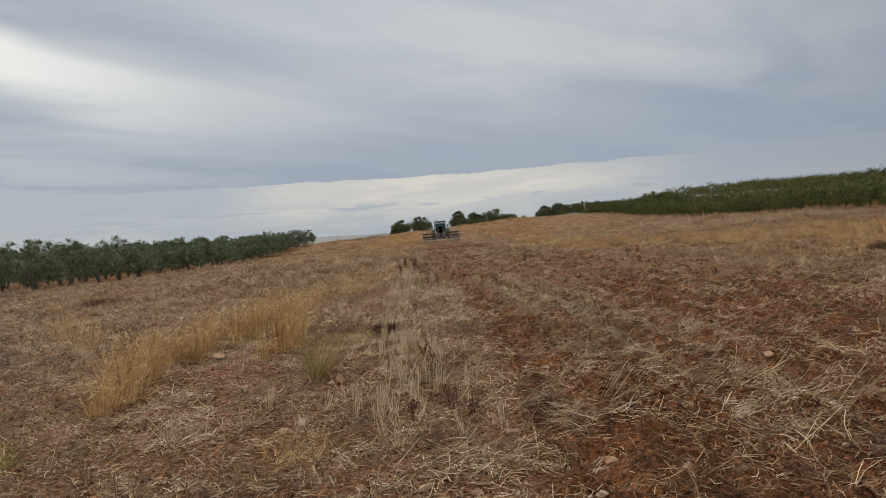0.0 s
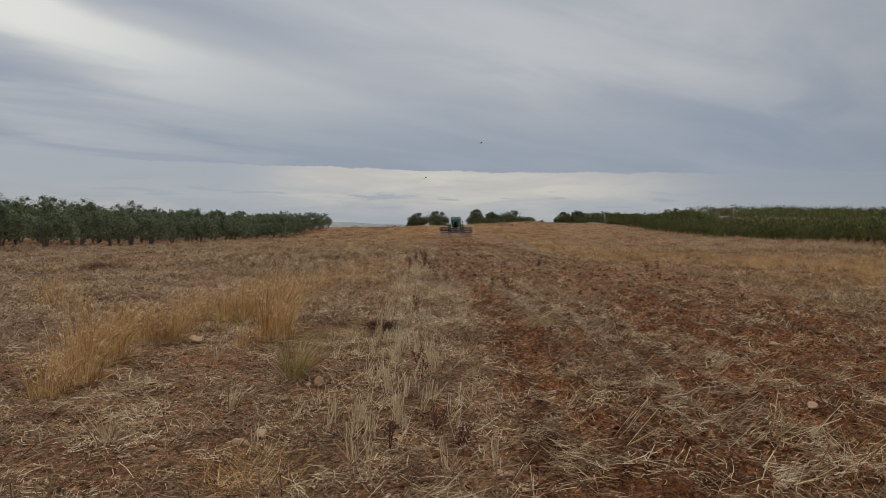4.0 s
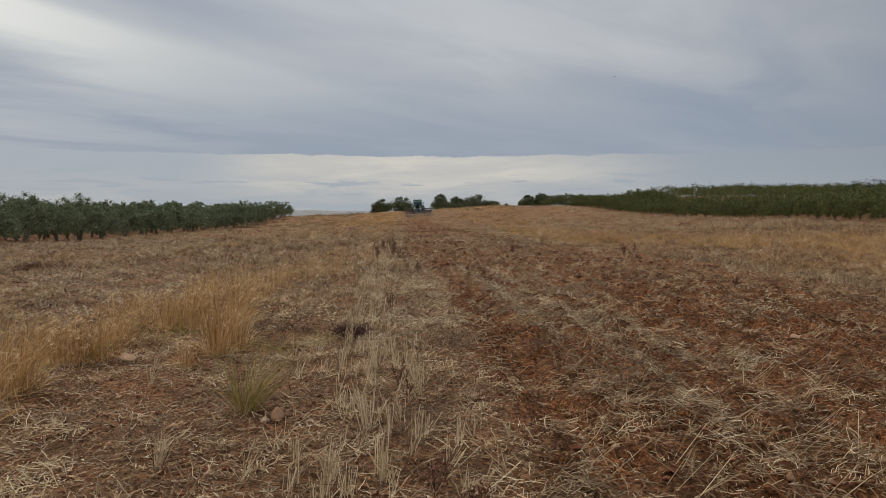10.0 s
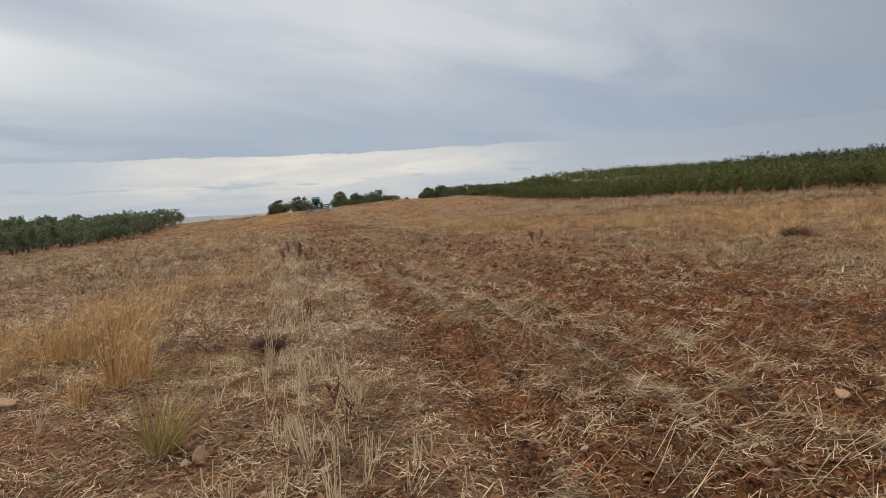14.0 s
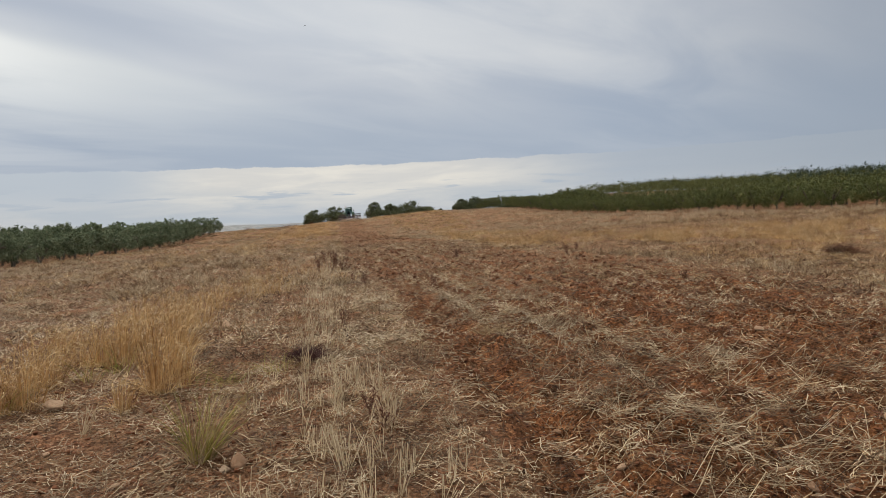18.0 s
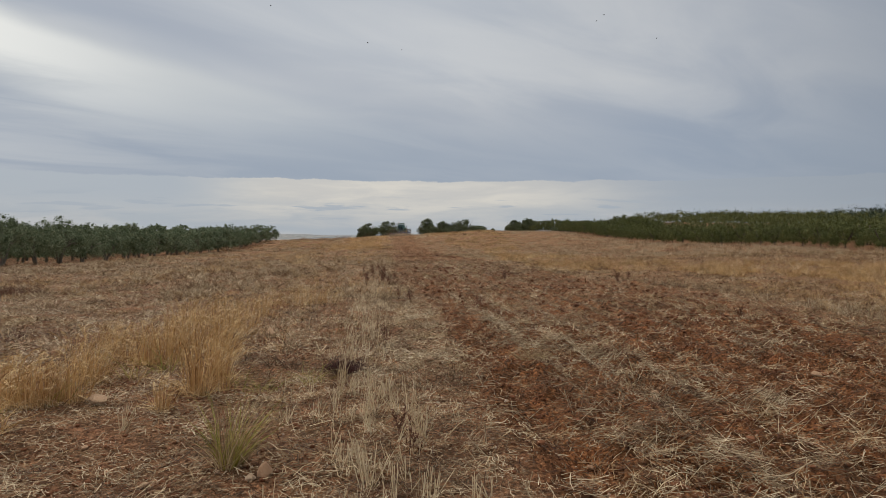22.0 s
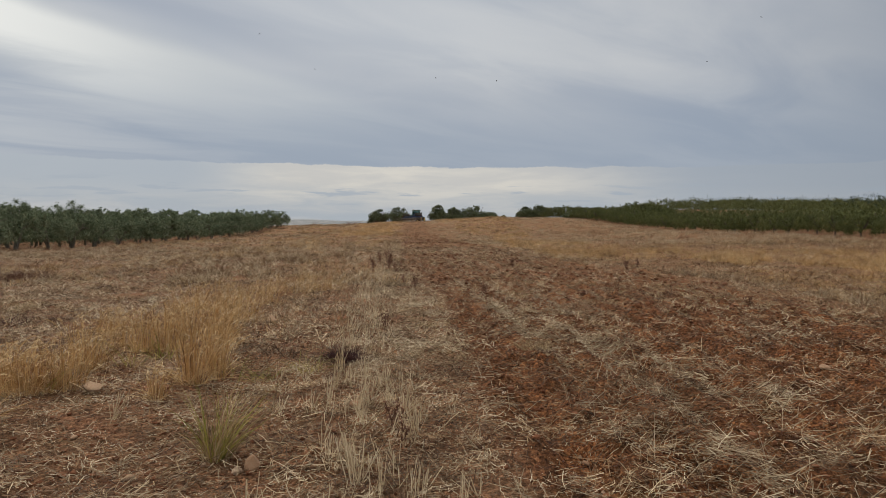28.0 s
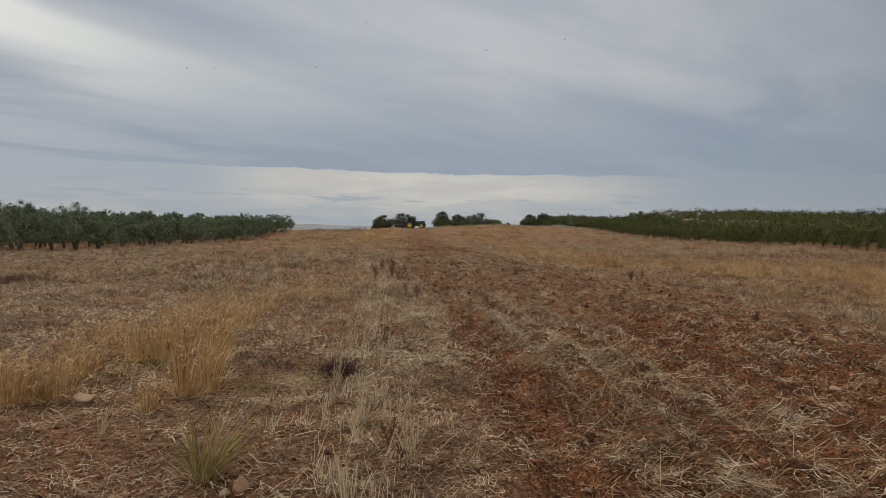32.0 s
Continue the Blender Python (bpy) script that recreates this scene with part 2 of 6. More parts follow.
def soil_material():
    """Red field soil: reddest where it has been turned, paler and crusted where it has not, with pebbles and chaff."""
    m, nt, b = material("field_soil")
    till = nt.nodes.new("ShaderNodeAttribute")
    till.attribute_name = "tilled"
    chaff = nt.nodes.new("ShaderNodeAttribute")
    chaff.attribute_name = "chaff"
    far = nt.nodes.new("ShaderNodeAttribute")
    far.attribute_name = "plain"
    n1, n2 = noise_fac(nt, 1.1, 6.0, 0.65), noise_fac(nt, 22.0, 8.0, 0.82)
    n3, n4 = noise_fac(nt, 0.16, 4.0, 0.6), noise_fac(nt, 55.0, 5.0, 0.7)
    # the near-black low stops paint the shade between crumbs into both soils
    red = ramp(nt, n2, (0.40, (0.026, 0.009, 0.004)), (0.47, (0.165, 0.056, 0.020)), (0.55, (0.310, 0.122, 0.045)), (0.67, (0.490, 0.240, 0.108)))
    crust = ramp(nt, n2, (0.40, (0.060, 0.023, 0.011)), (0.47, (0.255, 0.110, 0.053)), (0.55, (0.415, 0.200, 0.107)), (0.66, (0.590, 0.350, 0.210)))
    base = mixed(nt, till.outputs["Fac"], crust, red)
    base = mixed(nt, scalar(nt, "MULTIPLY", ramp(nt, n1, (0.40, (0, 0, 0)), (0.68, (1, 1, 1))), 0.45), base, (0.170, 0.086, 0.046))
    # shading of clods put into the colour as dark and pale mottling
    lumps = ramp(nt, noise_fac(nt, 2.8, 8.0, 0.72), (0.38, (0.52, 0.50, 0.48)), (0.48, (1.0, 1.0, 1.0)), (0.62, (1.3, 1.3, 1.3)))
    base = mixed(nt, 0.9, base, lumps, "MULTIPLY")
    # darker and paler streaks up and down the strip, as tines and wheels run
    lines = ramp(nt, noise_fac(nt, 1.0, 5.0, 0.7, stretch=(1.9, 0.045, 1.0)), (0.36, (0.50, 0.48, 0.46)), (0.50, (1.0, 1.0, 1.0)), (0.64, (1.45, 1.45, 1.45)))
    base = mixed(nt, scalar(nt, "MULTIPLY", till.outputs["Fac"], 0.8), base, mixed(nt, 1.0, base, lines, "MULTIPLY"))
    straw = ramp(nt, n4, (0.30, (0.105, 0.062, 0.033)), (0.50, (0.27, 0.178, 0.098)), (0.72, (0.45, 0.33, 0.20)))
    gold = ramp(nt, n3, (0.35, (0.25, 0.160, 0.078)), (0.65, (0.40, 0.275, 0.140)))
    straw = mixed(nt, 0.5, straw, gold)
    cover = scalar(nt, "MULTIPLY", chaff.outputs["Fac"], ramp(nt, noise_fac(nt, 3.2, 6.0, 0.75), (0.40, (0.05, 0.05, 0.05)), (0.57, (1, 1, 1))))
    base = mixed(nt, cover, base, straw)
    # distance haze is painted into the far plain's bluish-grey colour
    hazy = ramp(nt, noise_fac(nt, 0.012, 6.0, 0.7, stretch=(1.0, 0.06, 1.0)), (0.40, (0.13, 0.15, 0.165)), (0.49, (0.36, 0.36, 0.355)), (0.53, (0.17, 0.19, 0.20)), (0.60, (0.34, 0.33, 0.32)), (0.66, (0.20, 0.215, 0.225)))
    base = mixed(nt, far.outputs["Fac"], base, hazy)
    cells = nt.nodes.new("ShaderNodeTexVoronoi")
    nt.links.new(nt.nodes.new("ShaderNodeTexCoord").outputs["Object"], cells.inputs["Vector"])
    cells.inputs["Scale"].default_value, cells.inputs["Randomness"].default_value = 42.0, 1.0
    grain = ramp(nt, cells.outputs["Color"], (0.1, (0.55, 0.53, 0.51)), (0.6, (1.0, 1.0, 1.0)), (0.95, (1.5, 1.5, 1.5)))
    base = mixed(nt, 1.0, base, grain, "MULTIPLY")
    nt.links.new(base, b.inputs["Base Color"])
    b.inputs["Roughness"].default_value = 0.95
    b.inputs["Specular IOR Level"].default_value = 0.15
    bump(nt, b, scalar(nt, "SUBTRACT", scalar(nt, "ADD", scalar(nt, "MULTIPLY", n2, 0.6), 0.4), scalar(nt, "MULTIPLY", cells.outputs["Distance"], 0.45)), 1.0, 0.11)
    return m


def stone_material():
    m, nt, b = material("limestone")
    f1, f2 = noise_fac(nt, 9.0, 6.0, 0.65), noise_fac(nt, 70.0, 4.0)
    pale = ramp(nt, per_object(nt), (0.0, (0.42, 0.245, 0.138)), (0.5, (0.55, 0.370, 0.230)), (1.0, (0.66, 0.52, 0.375)))
    col = mixed(nt, ramp(nt, f1, (0.42, (0, 0, 0)), (0.62, (0.50, 0.50, 0.50))), pale, (0.44, 0.230, 0.125))
    col = mixed(nt, scalar(nt, "MULTIPLY", f2, 0.25), col, (0.22, 0.12, 0.07))
    nt.links.new(col, b.inputs["Base Color"])
    b.inputs["Roughness"].default_value = 0.9
    bump(nt, b, scalar(nt, "ADD", scalar(nt, "MULTIPLY", f1, 0.7), scalar(nt, "MULTIPLY", f2, 0.3)), 0.9, 0.02)
    return m


def bark_material(name, a, c):
    m, nt, b = material(name)
    f = noise_fac(nt, 9.0, 6.0, 0.7, stretch=(1, 1, 0.25))
    nt.links.new(ramp(nt, f, (0.3, a), (0.7, c)), b.inputs["Base Color"])
    b.inputs["Roughness"].default_value = 0.95
    bump(nt, b, f, 0.9, 0.03)
    return m


def glass_material():
    m, nt, b = material("cab_glass")
    b.inputs["Base Color"].default_value = (0.26, 0.35, 0.33, 1)
    b.inputs["Roughness"].default_value = 0.04
    b.inputs["Transmission Weight"].default_value = 0.97
    b.inputs["IOR"].default_value = 1.12
    return m


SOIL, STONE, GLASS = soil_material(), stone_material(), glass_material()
STRAW = blade_material("cut_straw", (0.0, (0.062, 0.030, 0.013)), (0.25, (0.230, 0.140, 0.070)), (0.50, (0.45, 0.322, 0.183)), (0.80, (0.66, 0.520, 0.335)), (1.0, (0.81, 0.68, 0.465)), rough=0.6, through_light=0.06, single=0.60)
GREY_STRAW = blade_material("weathered_straw", (0.0, (0.038, 0.020, 0.009)), (0.28, (0.155, 0.097, 0.052)), (0.55, (0.360, 0.268, 0.165)), (0.85, (0.605, 0.490, 0.335)), (1.0, (0.78, 0.67, 0.490)), rough=0.65, through_light=0.05, single=0.60)
BROWN_GRASS = blade_material("brown_dead_grass", (0.0, (0.030, 0.012, 0.006)), (0.35, (0.118, 0.056, 0.026)), (0.7, (0.275, 0.160, 0.078)), (1.0, (0.50, 0.34, 0.185)), through_light=0.06)
OATS = blade_material("golden_wild_oats", (0.0, (0.17, 0.080, 0.030)), (0.25, (0.40, 0.228, 0.088)), (0.6, (0.66, 0.430, 0.195)), (1.0, (0.87, 0.69, 0.420)), through_light=0.08, single=0.62)
EAR = blade_material("bleached_oat_ears", (0.0, (0.34, 0.205, 0.095)), (0.5, (0.60, 0.430, 0.225)), (1.0, (0.84, 0.68, 0.430)), through_light=0.12, single=0.7)
BLEACHED = blade_material("bleached_thin_grass", (0.0, (0.17, 0.110, 0.062)), (0.3, (0.37, 0.272, 0.165)), (0.65, (0.54, 0.430, 0.280)), (1.0, (0.74, 0.63, 0.450)), through_light=0.10)
PALE_GRASS = blade_material("pale_dry_grass", (0.0, (0.12, 0.068, 0.034)), (0.3, (0.315, 0.212, 0.112)), (0.65, (0.50, 0.375, 0.208)), (1.0, (0.72, 0.585, 0.365)), through_light=0.10)
GREEN_GRASS = blade_material("half_green_grass", (0.0, (0.145, 0.155, 0.030)), (0.4, (0.31, 0.280, 0.068)), (0.7, (0.52, 0.415, 0.14)), (1.0, (0.70, 0.555, 0.26)), through_light=0.18)
# rust-brown of dead weeds and trash; also for blades that stand for shade
DOCK_AND_SHADE = blade_material("rusty_dock_seed", (0.0, (0.035, 0.014, 0.009)), (0.5, (0.100, 0.040, 0.024)), (1.0, (0.200, 0.090, 0.052)), through_light=0.1)
DARK_WEED = blade_material("withered_purple_weed", (0.0, (0.022, 0.008, 0.009)), (0.5, (0.062, 0.020, 0.021)), (1.0, (0.150, 0.062, 0.050)), through_light=0.0)
OLIVE_LEAF = blade_material("olive_leaves", (0.0, (0.072, 0.096, 0.052)), (0.4, (0.140, 0.174, 0.098)), (0.75, (0.215, 0.250, 0.152)), (1.0, (0.310, 0.340, 0.225)), rough=0.8, through_light=0.15, single=0.40)
ALMOND_LEAF = blade_material("almond_leaves", (0.0, (0.048, 0.060, 0.019)), (0.45, (0.094, 0.110, 0.036)), (0.8, (0.145, 0.150, 0.050)), (1.0, (0.225, 0.185, 0.070)), rough=0.8, through_light=0.22, single=0.40)
POPLAR_LEAF = blade_material("dark_upright_leaves", (0.0, (0.026, 0.039, 0.023)), (0.5, (0.054, 0.074, 0.042)), (1.0, (0.095, 0.115, 0.066)), rough=0.8, through_light=0.12, single=0.40)
SHRUB_LEAF = blade_material("dark_shrub_leaves", (0.0, (0.050, 0.064, 0.030)), (0.5, (0.110, 0.128, 0.062)), (1.0, (0.200, 0.212, 0.115)), rough=0.8, through_light=0.12, single=0.40)
DOCK_SEED = blade_material("dock_seed_spikes", (0.0, (0.060, 0.025, 0.015)), (0.5, (0.150, 0.066, 0.038)), (1.0, (0.300, 0.150, 0.088)), through_light=0.15)
STUBBLE = blade_material("pale_stubble", (0.0, (0.36, 0.250, 0.140)), (0.4, (0.64, 0.500, 0.320)), (1.0, (0.88, 0.77, 0.560)), rough=0.5, through_light=0.06)
OLIVE_BARK = bark_material("olive_bark", (0.080, 0.068, 0.054), (0.230, 0.200, 0.165))
ALMOND_BARK = bark_material("almond_bark", (0.045, 0.034, 0.027), (0.120, 0.092, 0.072))

# ---- tools for building ----
rng = np.random.default_rng(7)


def lattice(ix, iy, seed):
    h = (ix.astype(np.int64) * 374761393 + iy.astype(np.int64) * 668265263 + seed * 1442695041) & 0x7FFFFFFF
    h = ((h ^ (h >> 13)) * 1274126177) & 0x7FFFFFFF
    return ((h ^ (h >> 16)) & 0xFFFFF) / 1048575.0


def vnoise(x, y, seed=0):
    """Smooth value noise in -1..1, for arrays."""
    x, y = np.asarray(x, float), np.asarray(y, float)
    ix, iy = np.floor(x), np.floor(y)
    fx, fy = x - ix, y - iy
    fx, fy = fx * fx * (3 - 2 * fx), fy * fy * (3 - 2 * fy)
    a, b = lattice(ix, iy, seed), lattice(ix + 1, iy, seed)
    c, d = lattice(ix, iy + 1, seed), lattice(ix + 1, iy + 1, seed)
    return 2 * ((a + (b - a) * fx) * (1 - fy) + (c + (d - c) * fx) * fy) - 1


def fbm(x, y, seed=0, octaves=4):
    return sum(vnoise(x * 2 ** k, y * 2 ** k, seed + k) / 2 ** k for k in range(octaves)) / 1.8


def sstep(lo, hi, v):
    u = np.clip((np.asarray(v, float) - lo) / (hi - lo), 0, 1)
    return u * u * (3 - 2 * u)


def softplus(v, k):
    return np.logaddexp(0, np.asarray(v, float) / k) * k


# ---- the lie of the land ----
def till_left(y):
    """Edge between the standing stubble and the soil that has been turned."""
    return np.interp(y, (0, 6.3, 9.5, 14, 18.4, 24, 37, 85, 115, 160), (0.45, 0.34, 0.18, -0.1, -0.5, -1.15, -2.3, -5.4, -7.1, -9.0))


def till_right(y):
    return np.interp(y, (0, 13, 19, 23, 30, 43, 60, 85, 115, 160), (7.8, 7.5, 7.6, 6.4, 5.2, 4.2, 2.0, -0.9, -2.6, -4.4))


def land(x, y):
    x, y = np.asarray(x, float), np.asarray(y, float)
    z = -0.60 * np.exp(-((y - 80) / 30) ** 2) + 0.95 * sstep(105, 147, y)
    z = z - (0.031 - 0.007 * (1 - sstep(60, 120, y))) * (softplus(-(x + 4), 2.0) - softplus(-(x + 70), 4.0))
    z = z + 0.030 * (softplus(x - 8, 2.0) - softplus(x - 40, 3.0))
    back = 1 - sstep(170, 290, y)
    bench = 0.5 * sstep(45, 72, y)
    z = z + bench * sstep(20, 31, x + 0.02 * y) * back + (2.35 * sstep(0, 1, (x - 33) / (52 - 30 * sstep(55, 130, y))) - 4 * sstep(110, 260, x)) * back
    z = z + 1.55 * np.exp(-0.5 * ((x - 13) / 10.5) ** 2 - 0.5 * ((y - 136) / 22) ** 2)
    z = z + 0.30 * np.exp(-0.5 * ((x + 8) / 7) ** 2 - 0.5 * ((y - 151.5) / 9) ** 2)
    r = np.hypot(x, y)
    z = z - 9.0 * sstep(180, 480, y) - 5.0 * sstep(250, 700, np.abs(x)) * (1 - sstep(180, 480, y))
    z = z + sstep(1500, 4300, r) * (5.0 + 4.5 * vnoise(np.arctan2(x, y) * 14, r / 900, 5) + 2.5 * vnoise(np.arctan2(x, y) * 45, r / 600, 9))
    z = z + 0.10 * vnoise(x / 9, y / 9, 11) * sstep(15, 40, r) * (1 - sstep(300, 900, r))
    return z


def tilled_mask(x, y):
    w = 0.10 + 0.012 * np.abs(y)
    wob = (0.16 + 0.010 * np.abs(y)) * vnoise(np.asarray(x) * 0.6, np.asarray(y) * 0.45, 21)
    a = sstep(-w, w, x - till_left(y) + wob)
    b = 1 - sstep(-0.8 - 0.01 * np.abs(y), 0.8 + 0.01 * np.abs(y), x - till_right(y) + 1.1 * vnoise(np.asarray(x) * 0.3, np.asarray(y) * 0.3, 23))
    return a * b * (1 - sstep(155, 170, y))


def relief(x, y):
    """Clods, furrows and crust on top of the land."""
    r = np.hypot(x, y)
    near = 1 - sstep(22, 60, r)
    t = tilled_mask(x, y)
    along = np.asarray(x) - till_left(y)
    ridge = 0.045 * np.sin(along * 2 * math.pi / 0.62 + 1.2 * vnoise(np.asarray(x) * 0.5, np.asarray(y) * 0.35, 31))
    clod = 0.15 * np.abs(fbm(np.asarray(x) * 3.2, np.asarray(y) * 3.2, 33, 3)) + 0.065 * fbm(np.asarray(x) * 7, np.asarray(y) * 9, 37, 2)
    crust = 0.052 * fbm(np.asarray(x) * 1.7, np.asarray(y) * 1.7, 41, 3) + 0.026 * fbm(np.asarray(x) * 8, np.asarray(y) * 8, 43, 2)
    lip = -0.035 * np.exp(-((along - 0.12) / 0.13) ** 2) * (1 - sstep(8, 30, r) * 0.6)
    return near * (t * (ridge + clod - 0.045) + (1 - t) * crust + lip)


def height(x, y):
    return land(x, y) + relief(x, y)


def hz(x, y):
    return float(height(np.array([x]), np.array([y]))[0])


def gold_right(x, y):
    """Where tall golden grass stands on the unploughed east side."""
    e = np.interp(y, (0, 10, 14, 18, 22.8, 27, 32.7, 60, 85, 100, 120, 140), (11.0, 11.5, 12.2, 12.1, 11.2, 9.3, 6.2, 5.0, 5.0, 3.2, 2.0, -1.0))
    f = np.interp(y, (0, 27, 34, 41, 48, 64, 84, 100, 118, 140), (28, 25, 18, 13.4, 12.2, 11.5, 11.4, 13.5, 16, 12))
    n = vnoise(np.asarray(x) * 0.22, np.asarray(y) * 0.12, 51)
    gap = 1 - 0.8 * np.exp(-((np.asarray(y) - 75) / 6) ** 2)
    return gap * sstep(-0.6, 1.2, x - e + 1.6 * n) * (1 - sstep(-1.5, 2, x - f + 2.6 * n))


def oats_left(x, y):
    """The crooked strip of wild oats west of the stubble row."""
    cx = np.interp(y, (3.5, 5.4, 7.4, 9, 10.6, 12.5, 15.6, 18, 24, 40), (-3.6, -3.6, -3.75, -3.6, -3.55, -3.55, -3.9, -3.5, -3.6, -5.0))
    w = np.interp(y, (3.5, 6, 9, 12, 16, 24), (0.25, 0.55, 0.85, 0.8, 1.0, 1.4))
    n = vnoise(np.asarray(x) * 1.1, np.asarray(y) * 0.9, 57)
    return np.exp(-((x - cx) / w) ** 2) * sstep(-0.35, 0.35, n) * sstep(4.2, 5.2, y) * (1 - sstep(22, 30, y))


def mesh_object(name, verts, faces, mat, parent=None, smooth=False):
    me = bpy.data.meshes.new(name)
    me.vertices.add(len(verts))
    me.vertices.foreach_set("co", np.asarray(verts, np.float32).ravel())
    faces = np.asarray(faces, np.int32)
    k = faces.shape[1]
    me.loops.add(faces.size)
    me.loops.foreach_set("vertex_index", faces.ravel())
    me.polygons.add(len(faces))
    me.polygons.foreach_set("loop_start", np.arange(0, faces.size, k, dtype=np.int32))
    me.update(calc_edges=True)
    me.polygons.foreach_set("use_smooth", np.full(len(faces), smooth))
    me.materials.append(mat)
    ob = new(name, me)
    if parent is not None:
        ob.parent = parent
    return ob


def field_axis(lo, hi, step, growth, far_lo, far_hi):
    a = list(np.arange(lo, hi, step))
    s, v = step, a[-1]
    while v < far_hi:
        s *= growth
        v += s
        a.append(min(v, far_hi))
    s, v, low = step, lo, []
    while v > far_lo:
        s *= growth
        v -= s
        low.append(max(v, far_lo))
    return np.array(low[::-1] + a)


def build_ground():
    xs = field_axis(-5.0, 6.4, 0.078, 1.07, -4600, 4600)
    ys = field_axis(3.2, 12.6, 0.078, 1.045, -900, 4700)
    X, Y = np.meshgrid(xs, ys)
    Z = height(X, Y)
    nx, ny = len(xs), len(ys)
    idx = np.arange(nx * ny).reshape(ny, nx)
    faces = np.stack([idx[:-1, :-1], idx[:-1, 1:], idx[1:, 1:], idx[1:, :-1]], -1).reshape(-1, 4)
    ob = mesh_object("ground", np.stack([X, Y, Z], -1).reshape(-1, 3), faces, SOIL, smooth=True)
    R = np.hypot(X, Y)
    T = tilled_mask(X, Y)
    under_olives = 1 - sstep(-30, -23, X + 0.06 * Y)
    under_almonds = sstep(30, 34, X + 0.04 * Y)
    patch = 0.5 + 0.5 * fbm(X * 0.35, Y * 0.22, 91, 3)
    chaff = (0.26 + 0.44 * sstep(10, 45, R)) * (1 - T * (0.55 - 0.25 * sstep(11, 26, Y))) * (0.45 + 1.0 * patch)
    verge = sstep(0.2, 1.2, X - till_right(Y)) * (1 - sstep(32, 36, X))
    chaff = np.maximum(chaff, 0.85 * verge * (0.5 + 0.7 * patch))
    chaff = np.maximum(chaff, 0.55 * gold_right(X, Y) * sstep(12, 25, R))
    chaff = chaff * (1 - 0.35 * np.maximum(under_olives, under_almonds))
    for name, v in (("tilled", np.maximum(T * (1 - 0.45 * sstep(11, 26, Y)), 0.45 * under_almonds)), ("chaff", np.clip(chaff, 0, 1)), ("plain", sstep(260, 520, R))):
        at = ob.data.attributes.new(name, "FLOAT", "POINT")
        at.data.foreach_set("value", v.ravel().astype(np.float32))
    tagged(ob, "rolling red-soil field with stubble, tilled strips and dry grass", "ground", kind="structure")


build_ground()
# ---- blades, straws and stalks ----
def blades(base, tip_dir, length, width, bend, segs=2):
    """Thin tapering blades: base points, unit directions, lengths, widths, and how far the tips droop. Returns verts, tris."""
    n = len(base)
    side = np.cross(tip_dir, rng.normal(size=(n, 3)))
    side /= np.maximum(np.linalg.norm(side, axis=1, keepdims=True), 1e-6)
    flat = tip_dir * np.array([1, 1, 0.0]) + rng.normal(size=(n, 3)) * 0.15 * np.array([1, 1, 0])
    flat /= np.maximum(np.linalg.norm(flat, axis=1, keepdims=True), 1e-6)
    rows = []
    for k in range(segs + 1):
        u = k / segs
        c = base + tip_dir * (length * u)[:, None] + flat * (bend * length * u * u)[:, None]
        c[:, 2] -= (bend * length * 0.45 * u * u * u)
        w = (width * (1 - 0.85 * u))[:, None]
        rows += [c - side * w / 2, c + side * w / 2] if k < segs else [c]
    per = 2 * segs + 1
    v = np.stack(rows, 1).reshape(-1, 3)
    f = []
    o = (np.arange(n) * per)[:, None]
    for k in range(segs - 1):
        a = 2 * k
        f += [o + np.array([[a, a + 1, a + 3]]), o + np.array([[a, a + 3, a + 2]])]
    a = 2 * (segs - 1)
    f.append(o + np.array([[a, a + 1, a + 2]]))
    return v, np.concatenate(f)


def rods(mid, direction, length, width):
    """Straws: three-sided rods, open at both ends like cut straw."""
    n = len(mid)
    a = np.cross(direction, np.array([0.13, 0.21, 1.0]))
    a /= np.maximum(np.linalg.norm(a, axis=1, keepdims=True), 1e-6)
    b = np.cross(direction, a)
    v = []
    for e in (-0.5, 0.5):
        for k in range(3):
            t = 2 * math.pi * k / 3
            v.append(mid + direction * (length * e)[:, None] + (a * math.cos(t) + b * math.sin(t)) * (width / 1.7)[:, None])
    v = np.stack(v, 1).reshape(-1, 3)
    o = (np.arange(n) * 6)[:, None]
    f = np.concatenate([o + np.array([[k, (k + 1) % 3, 3 + (k + 1) % 3]]) for k in range(3)] + [o + np.array([[k, 3 + (k + 1) % 3, 3 + k]]) for k in range(3)])
    return v, f


def bent(mid, direction, length, width):
    """Near straws: crushed ribbons with a bend in the middle."""
    n = len(mid)
    a = np.cross(direction, rng.normal(size=(n, 3)) * 0.5 + np.array([0, 0, 1.0]))
    a /= np.maximum(np.linalg.norm(a, axis=1, keepdims=True), 1e-6)
    off = (a * rng.normal(0, 0.10, (n, 1)) + np.cross(direction, a) * rng.normal(0, 0.05, (n, 1))) * length[:, None]
    h, w = direction * (length / 2)[:, None], a * (width / 2)[:, None]
    v = np.stack([mid - h - w, mid - h + w, mid + off - w, mid + off + w, mid + h - w, mid + h + w], 1).reshape(-1, 3)
    o = (np.arange(n) * 6)[:, None]
    return v, np.concatenate([o + np.array([q]) for q in ([0, 1, 3], [0, 3, 2], [2, 3, 5], [2, 5, 4])])


